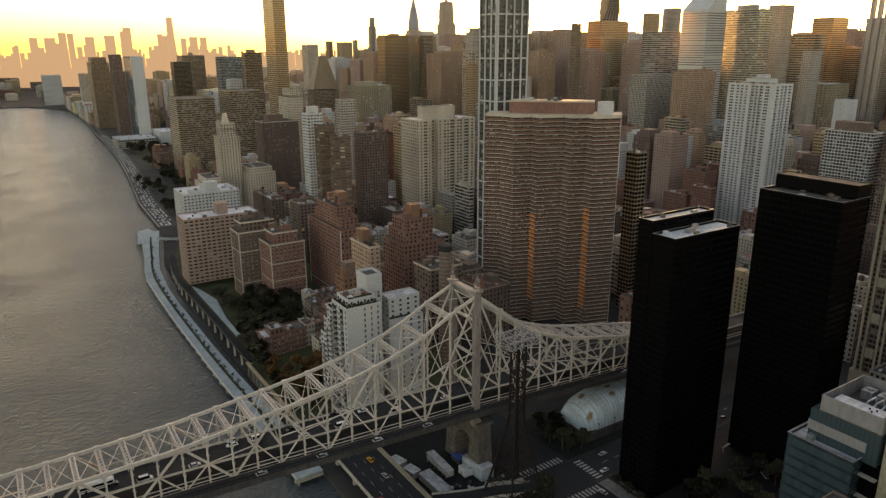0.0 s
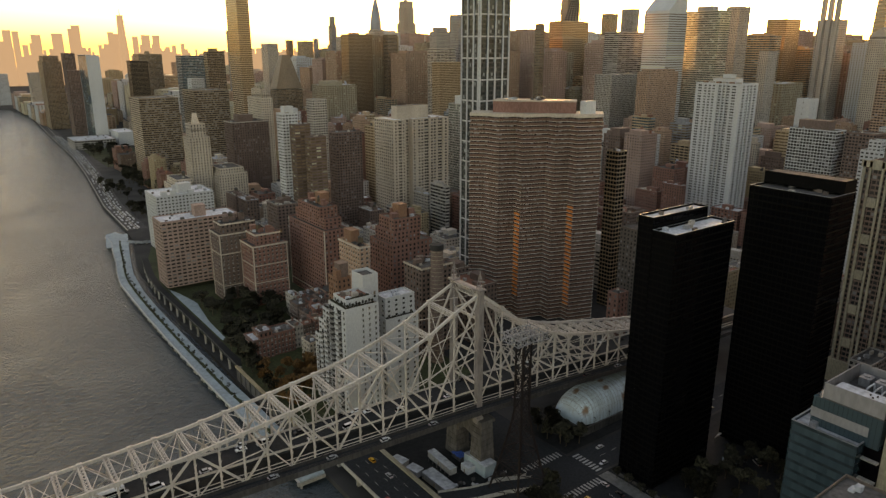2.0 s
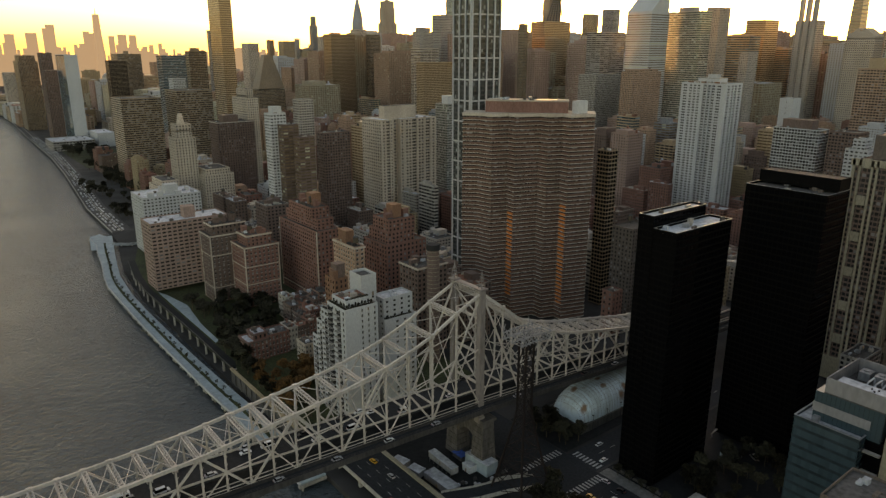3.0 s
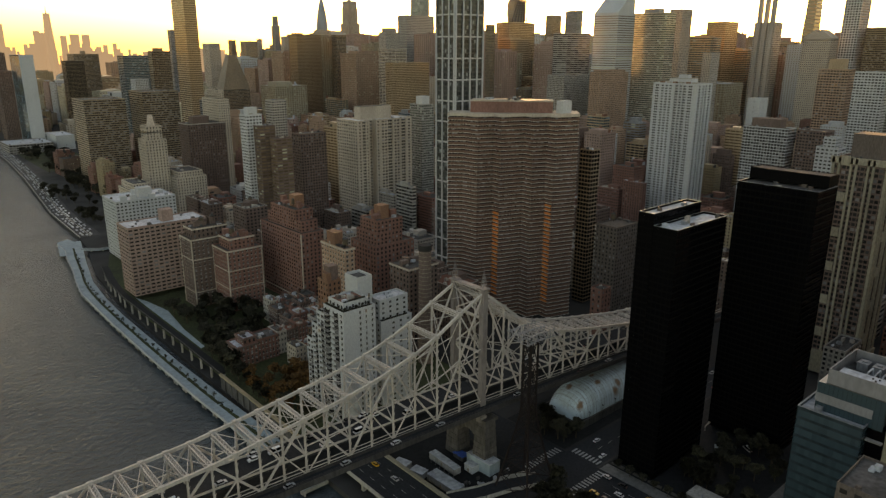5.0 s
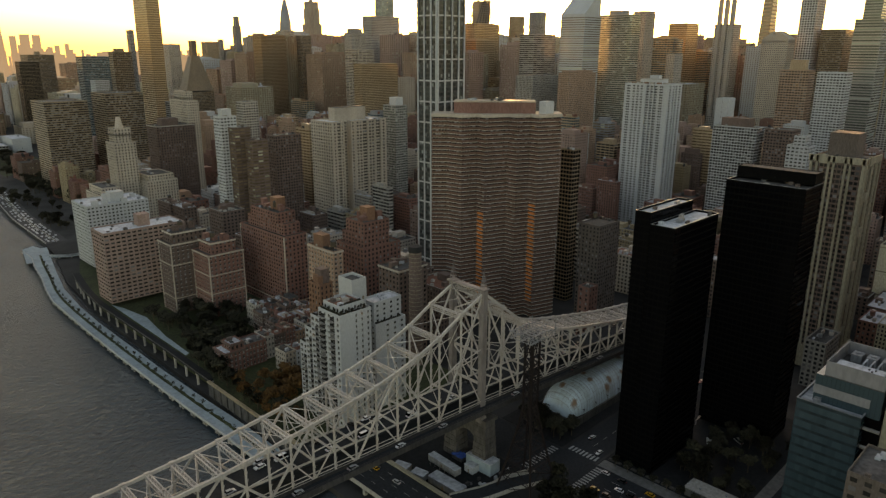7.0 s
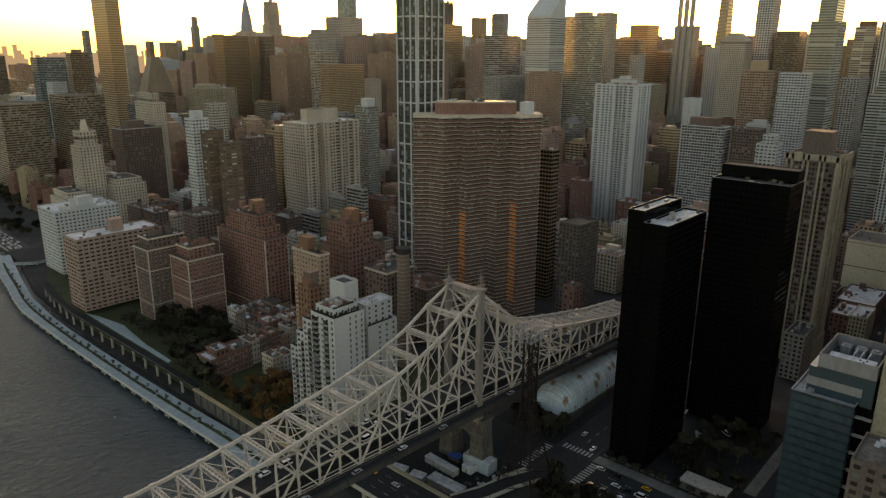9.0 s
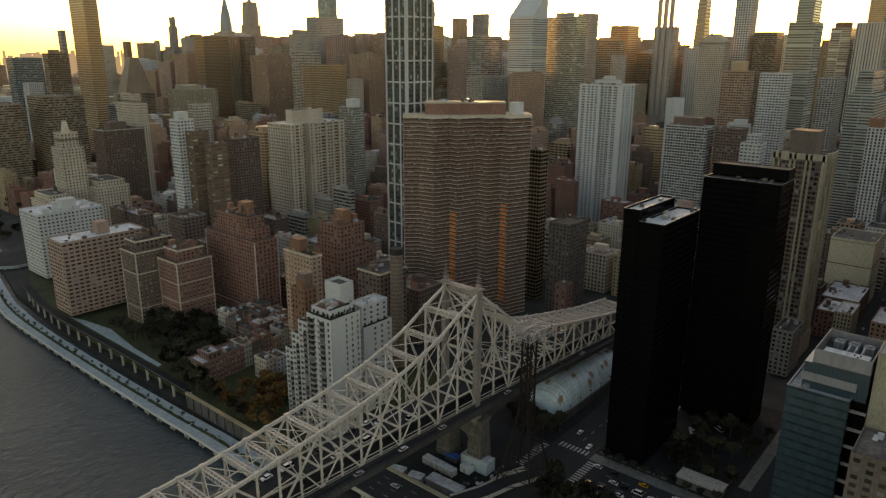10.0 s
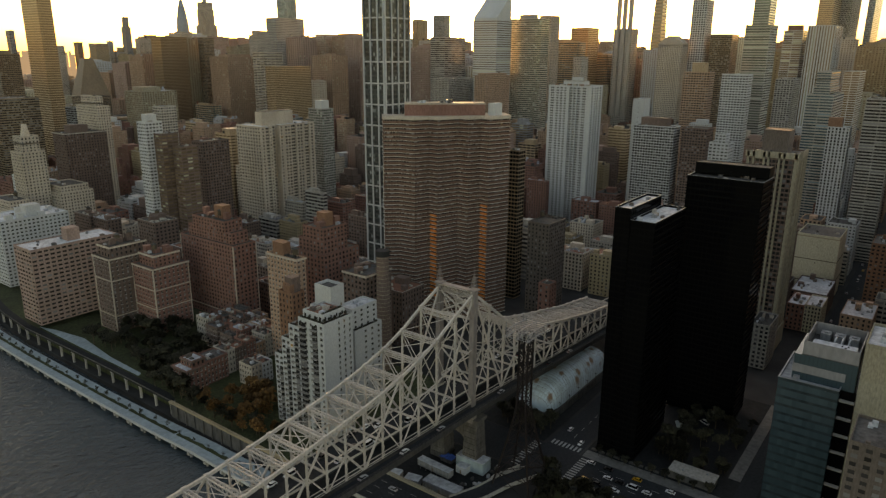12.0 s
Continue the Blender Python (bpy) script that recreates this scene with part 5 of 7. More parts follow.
B("office_tower", 940.2, 2111.5, 14.6, 23.4, 226.0, "dark", "far narrow dark tower on the skyline", "office building")
B("office_tower", 1013.4, 2075.5, 11.3, 14.7, 229.9, "grey", "far narrow grey tower on the skyline", "office building")
B("office_tower", 880.1, 2138.7, 35.6, 49.3, 215.8, "lime", "far stepped stone tower", "office building")
sloped_dark_tower()
B("office_tower", 450, 1235, 21.7, 52.8, 360.6, "bronze", "very tall dark bronze glass tower", "skyscraper", glass='glass_bronze', ww=0.92, wh=0.72, floor=3.7, bay=3, clutter=0)
B("office_tower", 639.6, 1805.0, 11.0, 18.2, 245.5, "steel_grey", "slender grey glass tower by avenue", "office building", ww=0.8)
B("office_tower", 429.2, 1349.6, 33.3, 19.8, 198.2, "dark", "dark glass tower with a white curved edge", "office building", ww=0.85, wh=0.6, penthouse=(6, 4, 16, 8, 6, 'dark'))
B("office_tower", 413.1, 1460.5, 49.2, 32.8, 189.3, "concrete", "green glass slab tower", "office building", glass='glass_teal', ww=0.95, wh=0.7)
B("office_tower", 414.2, 1407.6, 24.6, 27.7, 147.3, "white", "low slab with white end walls", "office building", ww=0.5)
B("office_tower", 412.5, 1875.8, 41.2, 34.3, 173.4, "dark", "dark glass hotel tower in midtown", "office building", glass='glass_dark', ww=0.9, wh=0.7)
B("office_tower", 456.1, 1968.0, 58.3, 60.7, 187.6, "dark", "dark tower with roof mast", "office building", ww=0.8, penthouse=(20, 8, 10, 10, 8, 'dark'))
B("apartment_tower", 251.5, 1142.9, 58.5, 64.0, 130.7, "dark", "dark steel and glass apartment slab with bright blinds", "apartment building", glass='glass_blinds', ww=0.9, wh=0.55, floor=3.3, bay=2.6)
B("apartment_tower", 327.9, 1120.2, 54.8, 59.3, 140.8, "dark", "dark steel and glass apartment slab with bright blinds", "apartment building", glass='glass_blinds', ww=0.9, wh=0.55, floor=3.3, bay=2.6)
deco_tower()
B("apartment_tower", 293.0, 867.0, 47.9, 27.7, 116.3, "brown", "dark brick apartment tower with lit windows", "apartment building", ww=0.4, bay=3.2, penthouse=(10, 6, 20, 14, 8, 'brown'), cornice='grey')
B("apartment_tower", 336.7, 873.4, 14.8, 48.8, 143.3, "lime", "limestone apartment tower with a stepped crown", "apartment building", ww=0.4, steps=((3, 8, 3, 8, 146), (3, 8, 3, 8, 154)), bay=3.2)
B("apartment_tower", 400.5, 1060.5, 10.5, 25, 128.4, "steel_grey", "slim blue-grey glass apartment tower", "apartment building", ww=0.85, wh=0.6)
B("apartment_tower", 274.1, 669.0, 16.8, 14.5, 142.4, "white", "white banded apartment tower with roof plant", "apartment building", ww=0.6, wh=0.45, penthouse=(4, 4, 10, 8, 7, 'white'), clutter=5)
B("apartment_tower", 281.1, 656.5, 17.0, 18.8, 132.0, "brown", "brown brick apartment tower banded with balconies", "apartment building", ww=0.86, bay=5, wh=0.5, glass='glass_far')
B("apartment_tower", 290.7, 642.2, 17.3, 13.5, 120.6, "brown", "brown brick apartment tower lined with balconies", "apartment building", ww=0.86, bay=5, wh=0.5, glass='glass_far')
B("apartment_building", 339.0, 680.0, 32.0, 17.5, 117.7, "brown", "brown brick apartment block with rows of windows", "apartment building", ww=0.5, bay=3.2)
B("apartment_building", 373.8, 804.3, 19.8, 16.9, 144.1, "grey", "grey slab block with pale frame", "apartment building", ww=0.6)
un_slab()
B("office_tower", 243.4, 2034.2, 42.5, 79.5, 171.1, "dark", "dark stepped waterside tower", "office building", ww=0.6, steps=((4, 6, 4, 6, 184),))
B("office_tower", 280.1, 1938.6, 23.3, 45.8, 191.0, "brown", "brown brick tower beside the river", "office building", ww=0.6)
B("office_tower", 264.7, 1829.7, 32.1, 51.5, 153.6, "brown", "brown panelled riverside tower", "office building", ww=0.5)
B("hospital", 188, 2990, 62, 40, 112.0, "white", "far curved white hospital block by the water", "hospital", ww=0.6, wh=0.45, clutter=2)
B("hospital", 256, 2850, 84, 40, 44.0, "grey", "far low grey hospital wing by the water", "hospital", ww=0.6, wh=0.45, clutter=3)
B("office_tower", 262, 2486.1, 35.0, 50, 129.7, "lime", "pale stone hospital tower by the river", "office building", ww=0.5)

# ---- river edge: esplanade, wall, terrace ----
OUTER = [(104, 285), (103.9, 370), (102.6, 404), (102.0, 447), (101.4, 500), (101.4, 560), (102, 610), (102.8, 650), (107.5, 685), (114.5, 722), (121, 770), (127, 800)]
INNER = [(117.5, 285), (116.5, 366), (114.8, 405), (113.2, 461), (113.0, 520), (112.9, 575), (114.3, 620), (119.2, 676), (130, 735), (150, 834)]


def ribbon(pts, y):
    return float(np.interp(y, [p[1] for p in pts], [p[0] for p in pts]))


def esplanade():
    e = thing("esplanade", 0, 0, 0, "pale elevated riverside walkway on piles with planted beds", "walkway", kind="structure")
    ys = [285 + 7.0 * i for i in range(79)]
    ends = 831
    for a, b in zip(ys, ys[1:]):
        m = Mesh()
        p = [(ribbon(OUTER, a), a), (ribbon(INNER, a), a), (ribbon(INNER, b), b), (ribbon(OUTER, b), b)]
        m.prism(p, 3.4, 4.2)
        part("deck_panel", m, M["deck"], e)
    m = Mesh().sweep([(ribbon(OUTER, a) - 0.3, a, 3.7) for a in ys], 0.6, 1.5)
    part("edge_beam", m, M["white"], e, "white concrete edge beam")
    for y in ys[::2]:
        x0, x1 = ribbon(OUTER, y), ribbon(INNER, y)
        part("pile_cap", Mesh().box(x0 - 1.2, y - 0.9, 1.8, x1, y + 0.9, 3.38), M["concrete"], e)
        for f in (0.05,):
            part("pile", Mesh().taper(x0 + (x1 - x0) * f, y, -2, 1.85, 0.6, 0.6, 8), M["concrete"], e)
    m = Mesh()
    for a, b in zip(ys, ys[1:]):
        for off in (0.3,):
            m.beam((ribbon(OUTER, a) + off, a, 5.25), (ribbon(OUTER, b) + off, b, 5.25), 0.08)
        for j in range(3):
            yy = a + (b - a) * j / 3
            m.beam((ribbon(OUTER, yy) + 0.3, yy, 4.2), (ribbon(OUTER, yy) + 0.3, yy, 5.25), 0.07)
    part("railing", m, M["steel_grey"], e, kind="stuff")
    # raised grey strip along the middle
    rng = random.Random(3)
    for a in range(298, 790, 46):
        m = Mesh()
        for y in range(a, a + 44, 4):
            x0, x1 = ribbon(OUTER, y), ribbon(INNER, y)
            x2, x3 = ribbon(OUTER, y + 4), ribbon(INNER, y + 4)
            wv, wv2 = 0.5 + 0.5 * math.sin(y * 0.6), 0.5 + 0.5 * math.sin((y + 4) * 0.6)
            m.prism([(x0 + (x1 - x0) * 0.42, y), (x0 + (x1 - x0) * 0.42 + 1.2 + wv, y), (x2 + (x3 - x2) * 0.42 + 1.2 + wv2, y + 4), (x2 + (x3 - x2) * 0.42, y + 4)], 4.2, 4.75)
        part("planting_bed", m, M["grass"], e, "dark planted bed")
    part("end_platform", Mesh().prism([(117.4, 782.6), (128.5, 779), (143, 832), (140, 846), (128.2, 839)], 3.45, 4.25), M["deck"], e)


esplanade()

TERR = 12.0
lay("terrace", [(120.4, 300), (236, 300), (236, 730), (150, 730), (137, 690), (129, 640), (125, 600), (126, 420), (120.4, 400)], LAND - 0.2, TERR, "grass", "raised garden terrace above the river road", "terrace")


def arcade():
    a = thing("river_arcade", 0, 0, 0, "concrete colonnade carrying a promenade above the river road", "arcade", kind="structure")
    line = [(125.5, 412), (126, 474), (125.5, 531), (124.5, 592), (128, 640), (136, 690)]
    px = [p[0] for p in line]
    py = [p[1] for p in line]
    for k in range(34):
        y = 412 + k * 8.2
        x = float(np.interp(y, py, px))
        if k % 2 == 0:
            part("column", Mesh().box(x - 4.8, y - 0.55, LAND - 0.1, x - 3.6, y + 0.55, 11.0).box(x - 5.0, y - 0.8, 10.0, x - 0.5, y + 0.8, 11.0), M["concrete"], a)
        x2 = float(np.interp(y + 8.2, py, px))
        m = Mesh().prism([(x - 5.2, y), (x + 1, y), (x2 + 1, y + 8.2), (x2 - 5.2, y + 8.2)], 11.0, 11.95)
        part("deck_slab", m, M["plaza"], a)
        part("parapet", Mesh().beam((x - 5.0, y, 12.4), (x2 - 5.0, y + 8.2, 12.3), 0.25, 0.7), M["concrete_dark"], a)
    m = Mesh()
    for k in range(13):
        y = 306 + k * 8.0
        m.box(119.4, y, 3, 120.2, y + 7.9, 12.1)
        part("bay_post", Mesh().box(118.7, y, 2.9, 119.35, y + 0.6, 12.6), M["concrete_dark"], a)
    part("river_wall", m, M["concrete_dark"], a, "dark concrete wall beside the river road")
    # tan colour carries the sunlight along the wall top
    part("coping", Mesh().box(118.6, 306, 12.1, 120.5, 410, 13.1), M["tan"], a, "stone coping coloured tan as a sunlit wall edge")


arcade()
lay("promenade", [(127, 456), (130, 458), (131, 496), (136, 540), (131, 572), (127, 586)], TERR - 0.1, TERR + 0.15, "deck", "pale paved riverside promenade", "path")

# ---- streets ----
lay("road_avenue", [(197, 20), (226, 20), (226, 520), (197, 520)][::1], LAND - 0.1, LAND + 0.05, "asphalt", "asphalt avenue with crossings", "road")
lay("road_street", [(226.2, 205), (760, 205), (760, 224), (226.2, 224)], LAND - 0.1, LAND + 0.05, "asphalt", "asphalt side street beside the bridge", "road")
lay("pavement_strip", [(226.2, 132), (233, 132), (233, 203), (226.2, 203)], LAND - 0.1, LAND + 0.24, "pavement", "broad pale concrete pavement along the avenue", "pavement")
lay("pavement_tower", [(233.2, 90), (345, 90), (345, 203.5), (227, 203.5)], LAND - 0.1, LAND + 0.2, "plaza", "paved plaza with tower shade put into its dark colour", "pavement")
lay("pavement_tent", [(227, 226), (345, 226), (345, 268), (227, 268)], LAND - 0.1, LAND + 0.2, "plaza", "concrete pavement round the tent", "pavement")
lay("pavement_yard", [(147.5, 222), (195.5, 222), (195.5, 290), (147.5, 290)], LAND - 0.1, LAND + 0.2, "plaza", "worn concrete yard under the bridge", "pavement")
lay("road_drive", [(234, 121), (345, 121), (345, 130), (234, 130)], LAND + 0.1, LAND + 0.26, "asphalt", "narrow asphalt drive beside the glass building", "road")
lay("pavement_drive", [(252, 130.3), (345, 130.3), (345, 136), (252, 136)], LAND + 0.1, LAND + 0.36, "pavement", "pale pavement along the drive", "pavement")
lay("pavement_park", [(147.5, 60), (195.5, 60), (195.5, 206), (147.5, 206)], LAND - 0.1, LAND + 0.2, "grass", "small dark park beside the avenue", "park")


def markings():
    z0, z1 = LAND + 0.052, LAND + 0.07
    m = Mesh()
    for i in range(12):
        m.box(199 + i * 2.2, 198, z0, 200.1 + i * 2.2, 202.5, z1)
        m.box(199 + i * 2.2, 226, z0, 200.1 + i * 2.2, 230.5, z1)
    for i in range(8):
        m.box(228, 206 + i * 2.2, z0, 232.5, 207.1 + i * 2.2, z1)
    tagged(single("trim_crossing", m, M["paint"], "worn white crossing stripes on the asphalt", "road marking", kind="structure"))
    m = Mesh()
    for x in (204.2, 211.5, 218.8):
        for y in range(24, 190, 9):
            m.box(x, y, z0, x + 0.25, y + 4, z1)
    for x in range(240, 700, 9):
        m.box(x, 214.3, z0, x + 4, 214.55, z1)
    single("trim_lanes", m, M["paint"], "worn white lane dashes on the asphalt", "road marking", kind="structure")


markings()


def tent_skin():
    """Pale fabric with rust blooms in a row below the ridge and grey run-off streaks."""
    m = surface("tent_fabric_stained", (0.60, 0.74, 0.80), 0.6, 0.3, 0.05, 0.12, 0.05)
    nt, p = m.node_tree, m.node_tree.nodes["Principled BSDF"]
    base = p.inputs["Base Color"].links[0].from_socket
    tc = nt.nodes.new("ShaderNodeTexCoord")
    mp = add(nt, "ShaderNodeMapping")
    mp.inputs["Scale"].default_value = (0.12, 0.2, 0.0)
    nt.links.new(tc.outputs["Object"], mp.inputs[0])
    v = nt.nodes.new("ShaderNodeTexVoronoi")
    v.inputs["Scale"].default_value = 1.0
    nt.links.new(mp.outputs[0], v.inputs["Vector"])
    n = add(nt, "ShaderNodeTexNoise", Scale=0.5, Detail=6.0)
    nt.links.new(tc.outputs["Object"], n.inputs["Vector"])
    edge = nt.nodes.new("ShaderNodeMath")
    edge.operation = "MULTIPLY_ADD"
    edge.inputs[1].default_value = 0.34
    nt.links.new(n.outputs[0], edge.inputs[0])
    nt.links.new(v.outputs["Distance"], edge.inputs[2])
    spots = ramp(nt, edge.outputs[0], [(0.34, (0.9,) * 3), (0.52, (0.0,) * 3)])
    xyz = nt.nodes.new("ShaderNodeSeparateXYZ")
    nt.links.new(tc.outputs["Object"], xyz.inputs[0])
    high = nt.nodes.new("ShaderNodeMapRange")
    high.inputs["From Min"].default_value, high.inputs["From Max"].default_value = 7.5, 11.0
    nt.links.new(xyz.outputs["Z"], high.inputs["Value"])
    k = blend(nt, 1.0, spots, high.outputs[0], "MULTIPLY")
    rusty = blend(nt, k, base, (0.26, 0.11, 0.035))
    runs = add(nt, "ShaderNodeTexNoise", Scale=0.25, Detail=4.0)
    rm = add(nt, "ShaderNodeMapping")
    rm.inputs["Scale"].default_value = (3.0, 0.3, 0.3)
    nt.links.new(tc.outputs["Object"], rm.inputs[0])
    nt.links.new(rm.outputs[0], runs.inputs["Vector"])
    streak = ramp(nt, runs.outputs[0], [(0.35, (0.7, 0.66, 0.6)), (0.6, (1.0, 1.0, 1.0))])
    nt.links.new(blend(nt, 0.7, rusty, streak, "MULTIPLY"), p.inputs["Base Color"])
    return m


def make_tent():
    t = thing("inflated_tent", 290, 246, LAND + 0.2, "white inflated sports tent with rust stains and seam lines", "tent")
    L, W, H = 43.0, 13.0, 15.5
    mb = Mesh()
    nu, nv = 36, 16

    def at(i, j):
        u = -1 + 2 * i / nu
        taper = (1 - abs(u) ** 5) ** 0.5 if abs(u) < 1 else 0.0
        a = math.pi * j / nv
        return (u * L, -W * math.copysign(abs(math.cos(a)) ** 0.75, math.cos(a)) * (0.55 + 0.45 * taper), 4.0 + H * math.sin(a) ** 0.8 * taper)

    for i in range(nu + 1):
        for j in range(nv + 1):
            mb.v.append(at(i, j))
    for i in range(nu):
        for j in range(nv):
            k = i * (nv + 1) + j
            mb.f.append((k, k + nv + 1, k + nv + 2, k + 1))
    skin = part("skin", mb, tent_skin(), t)
    for p in skin.data.polygons:
        p.use_smooth = True
    # net of thin seams running both ways over the skin
    for i in range(1, nu, 1):
        k = Mesh().sweep([Vector(at(i, j)) * 1.0 + Vector((0, 0, 0.05)) for j in range(nv + 1)], 0.1, 0.1)
        part("seam", k, M["steel_grey"], t)
    for j in range(2, nv - 1):
        k = Mesh().sweep([Vector(at(i, j)) + Vector((0, 0, 0.05)) for i in range(1, nu)], 0.07, 0.07)
        part("seam", k, M["steel_grey"], t)
    w = Mesh()
    for x0, y0, x1, y1 in ((-L - 1, -W - 1, L + 1, -W), (-L - 1, W, L + 1, W + 1), (-L - 1, -W, -L, W), (L, -W, L + 1, W)):
        w.box(x0, y0, 0, x1, y1, 4.6)
    part("base_wall", w, M["concrete_dark"], t)
    for k in range(7):
        pole = part("lamp_post", Mesh().taper(-36 + k * 12, -W - 2.2, 0, 9.5, 0.12, 0.08, 6), M["tram"], t)
        part("lamp_head", Mesh().box(-36.3 + k * 12, -W - 2.5, 9.4, -35.7 + k * 12, -W - 1.5, 9.7), M["tram"], pole)


make_tent()


# ---- trees ----
def leaf_cloud(rng, lobes, n, size):
    m = Mesh()
    for _ in range(n):
        cx, cy, cz, r = rng.choice(lobes)
        v = Vector((rng.gauss(0, 1), rng.gauss(0, 1), rng.gauss(0, 1))).normalized() * r * rng.uniform(0.55, 1.05)
        c = Vector((cx, cy, cz)) + Vector((v.x, v.y, v.z * 0.8))
        a = Vector((rng.gauss(0, 1), rng.gauss(0, 1), rng.gauss(0, 0.6))).normalized()
        b = a.orthogonal().normalized()
        s = size * rng.uniform(0.6, 1.3)
        m.poly([c + a * s, c + b * s * 0.7, c - a * s * 0.9, c - b * s * 0.6])
    return m


def tree_master(name, seed, height, spread, leaf, label, n=420):
    rng = random.Random(seed)
    t = thing(name, 0, 0, -500, label, "tree", "trees along the river and streets")
    m = Mesh()
    trunk_h = height * 0.36
    m.taper(0, 0, -0.2, trunk_h, 0.028 * height, 0.018 * height, 8)
    lobes = []
    for i in range(7):
        a = i * math.tau / 7 + rng.uniform(-0.4, 0.4)
        r = spread * rng.uniform(0.35, 0.7)
        z = height * rng.uniform(0.5, 0.86)
        m.beam((0, 0, trunk_h * 0.9), (math.cos(a) * r, math.sin(a) * r, z), 0.012 * height)
        lobes.append((math.cos(a) * r, math.sin(a) * r, z, spread * rng.uniform(0.32, 0.5)))
    lobes.append((0, 0, height * 0.82, spread * 0.5))
    part("trunk", m, M["bark"], t)
    part("crown", leaf_cloud(rng, lobes, n, 0.075 * height), M[leaf], t)
    return t


OAKS = [tree_master("tree", 20 + i, 11 + i, 4.6 + 0.4 * i, "leaf", "dark green leafy city tree") for i in range(3)]
MAPLES = [tree_master("tree", 40 + i, 10 + i, 4.6, "leaf_autumn", "tree turning orange-brown in autumn") for i in range(2)]
SAPLING = tree_master("sapling", 60, 4.2, 1.3, "leaf", "thin young tree in a planted bed", 90)
rng = random.Random(8)


def plant(kind, x, y, z, s=1.0):
    o = copy_thing(kind, pose(x, y, z, 0, 0, rng.uniform(0, 360)))
    o.scale = (s, s, s * rng.uniform(0.9, 1.15))
    return o


for k in range(84):
    plant(rng.choice(OAKS), rng.uniform(134, 182), rng.uniform(428, 526), TERR, rng.uniform(0.55, 1.1))
for k in range(22):
    plant(rng.choice(OAKS), rng.uniform(125, 133), rng.uniform(396, 450), TERR, rng.uniform(0.7, 1.1))
for k in range(22):
    plant(rng.choice(MAPLES + OAKS[:1]), rng.uniform(123, 136), rng.uniform(325, 395), TERR, rng.uniform(0.6, 1.0))
for k in range(20):
    plant(rng.choice(MAPLES), rng.uniform(134, 162), rng.uniform(352, 388), TERR, rng.uniform(0.75, 1.15))
for k in range(10):
    plant(rng.choice(OAKS), rng.uniform(178, 228), rng.uniform(428, 500), TERR, rng.uniform(0.5, 0.8))
for k in range(34):
    plant(rng.choice(OAKS), rng.uniform(176, 195), rng.uniform(150, 207), LAND + 0.2, rng.uniform(0.7, 1.1))
for y in range(140, 200, 7):
    plant(OAKS[0], 231.5, y, LAND + 0.24, rng.uniform(0.4, 0.55))
for k in range(18):
    plant(rng.choice(OAKS), rng.uniform(246, 303), rng.uniform(155, 174), LAND + 0.2, rng.uniform(0.6, 0.95))
for k in range(16):
    plant(rng.choice(OAKS), rng.uniform(229, 246), 229 + k * 1.9, LAND + 0.2, rng.uniform(0.6, 0.95))
for k in range(26):
    plant(rng.choice(OAKS), rng.uniform(246, 312), rng.uniform(138, 168), LAND + 0.2, rng.uniform(0.45, 0.8))
for k in range(34):
    plant(rng.choice(OAKS), rng.uniform(234, 300), rng.uniform(1410, 1580), LAND, rng.uniform(1.1, 1.7))
for k in range(44):
    plant(rng.choice(OAKS), rng.uniform(224, 262), rng.uniform(1010, 1330), LAND, rng.uniform(1.1, 1.7))
for k in range(24):
    plant(rng.choice(OAKS), rng.uniform(178, 214), rng.uniform(880, 1150), LAND, rng.uniform(0.8, 1.2))
for k in range(40):
    y = 300 + k * 12.2
    x0, x1 = ribbon(OUTER, y), ribbon(INNER, y)
    plant(SAPLING, x0 + (x1 - x0) * rng.uniform(0.45, 0.6), y, 4.7, rng.uniform(0.7, 1.2))
for tm in OAKS + MAPLES + [SAPLING]:
    for o in list(tm.children_recursive) + [tm]:
        bpy.data.objects.remove(o)


def terrace_hedge(x0, y0, x1, y1, z):
    """Shrubs in a long trough at a terrace edge."""
    h = thing("terrace_hedge", x0, y0, z, "dark green shrubs in a long trough on a roof terrace", "hedge", "roof terrace planting")
    dx, dy = x1 - x0, y1 - y0
    part("trough", Mesh().box(0, 0, 0, dx, dy, 0.6), M["concrete_dark"], h)
    n = max(3, int(max(dx, dy) / 0.8))
    lobes = [(dx * (i + 0.5) / n if dx > dy else dx / 2, dy * (i + 0.5) / n if dy >= dx else dy / 2, rng.uniform(0.8, 1.4), rng.uniform(0.35, 0.8)) for i in range(n)]
    part("shrubs", leaf_cloud(rng, lobes, 40 * n, 0.3), M["leaf"], h)


for x0, y0, x1, y1, z in ((144.4, 307.0, 145.2, 323.6, 76.75), (145.6, 307.0, 161.5, 307.8, 76.75), (147.0, 310.2, 160.5, 311.0, 80.25), (144.4, 325.4, 145.2, 331.6, 71.05), (145.2, 332.9, 146.0, 338.6, 62.05), (146.0, 340.0, 146.8, 345.6, 51.05), (173.0, 313.9, 191.5, 314.7, 62.05)):
    terrace_hedge(x0, y0, x1, y1, z)


# ---- low walls and roofs on the plaza ----
def garden_roof():
    g = thing("garage_roof", 235, 139, LAND + 0.2, "long low garage roof of pale concrete beside the avenue", "low building")
    part("wall", Mesh().box(0, 0, 0, 9.0, 21.5, 4.0), M["concrete_dark"], g)
    part("roof", Mesh().box(-0.4, -0.4, 4.0, 9.4, 21.9, 4.5), M["concrete"], g)
    part("vent", Mesh().box(6, 4, 4.5, 7, 5, 5.1), M["steel_grey"], g)
    part("vent", Mesh().box(2.5, 15, 4.5, 3.3, 15.8, 5.2), M["steel_grey"], g)


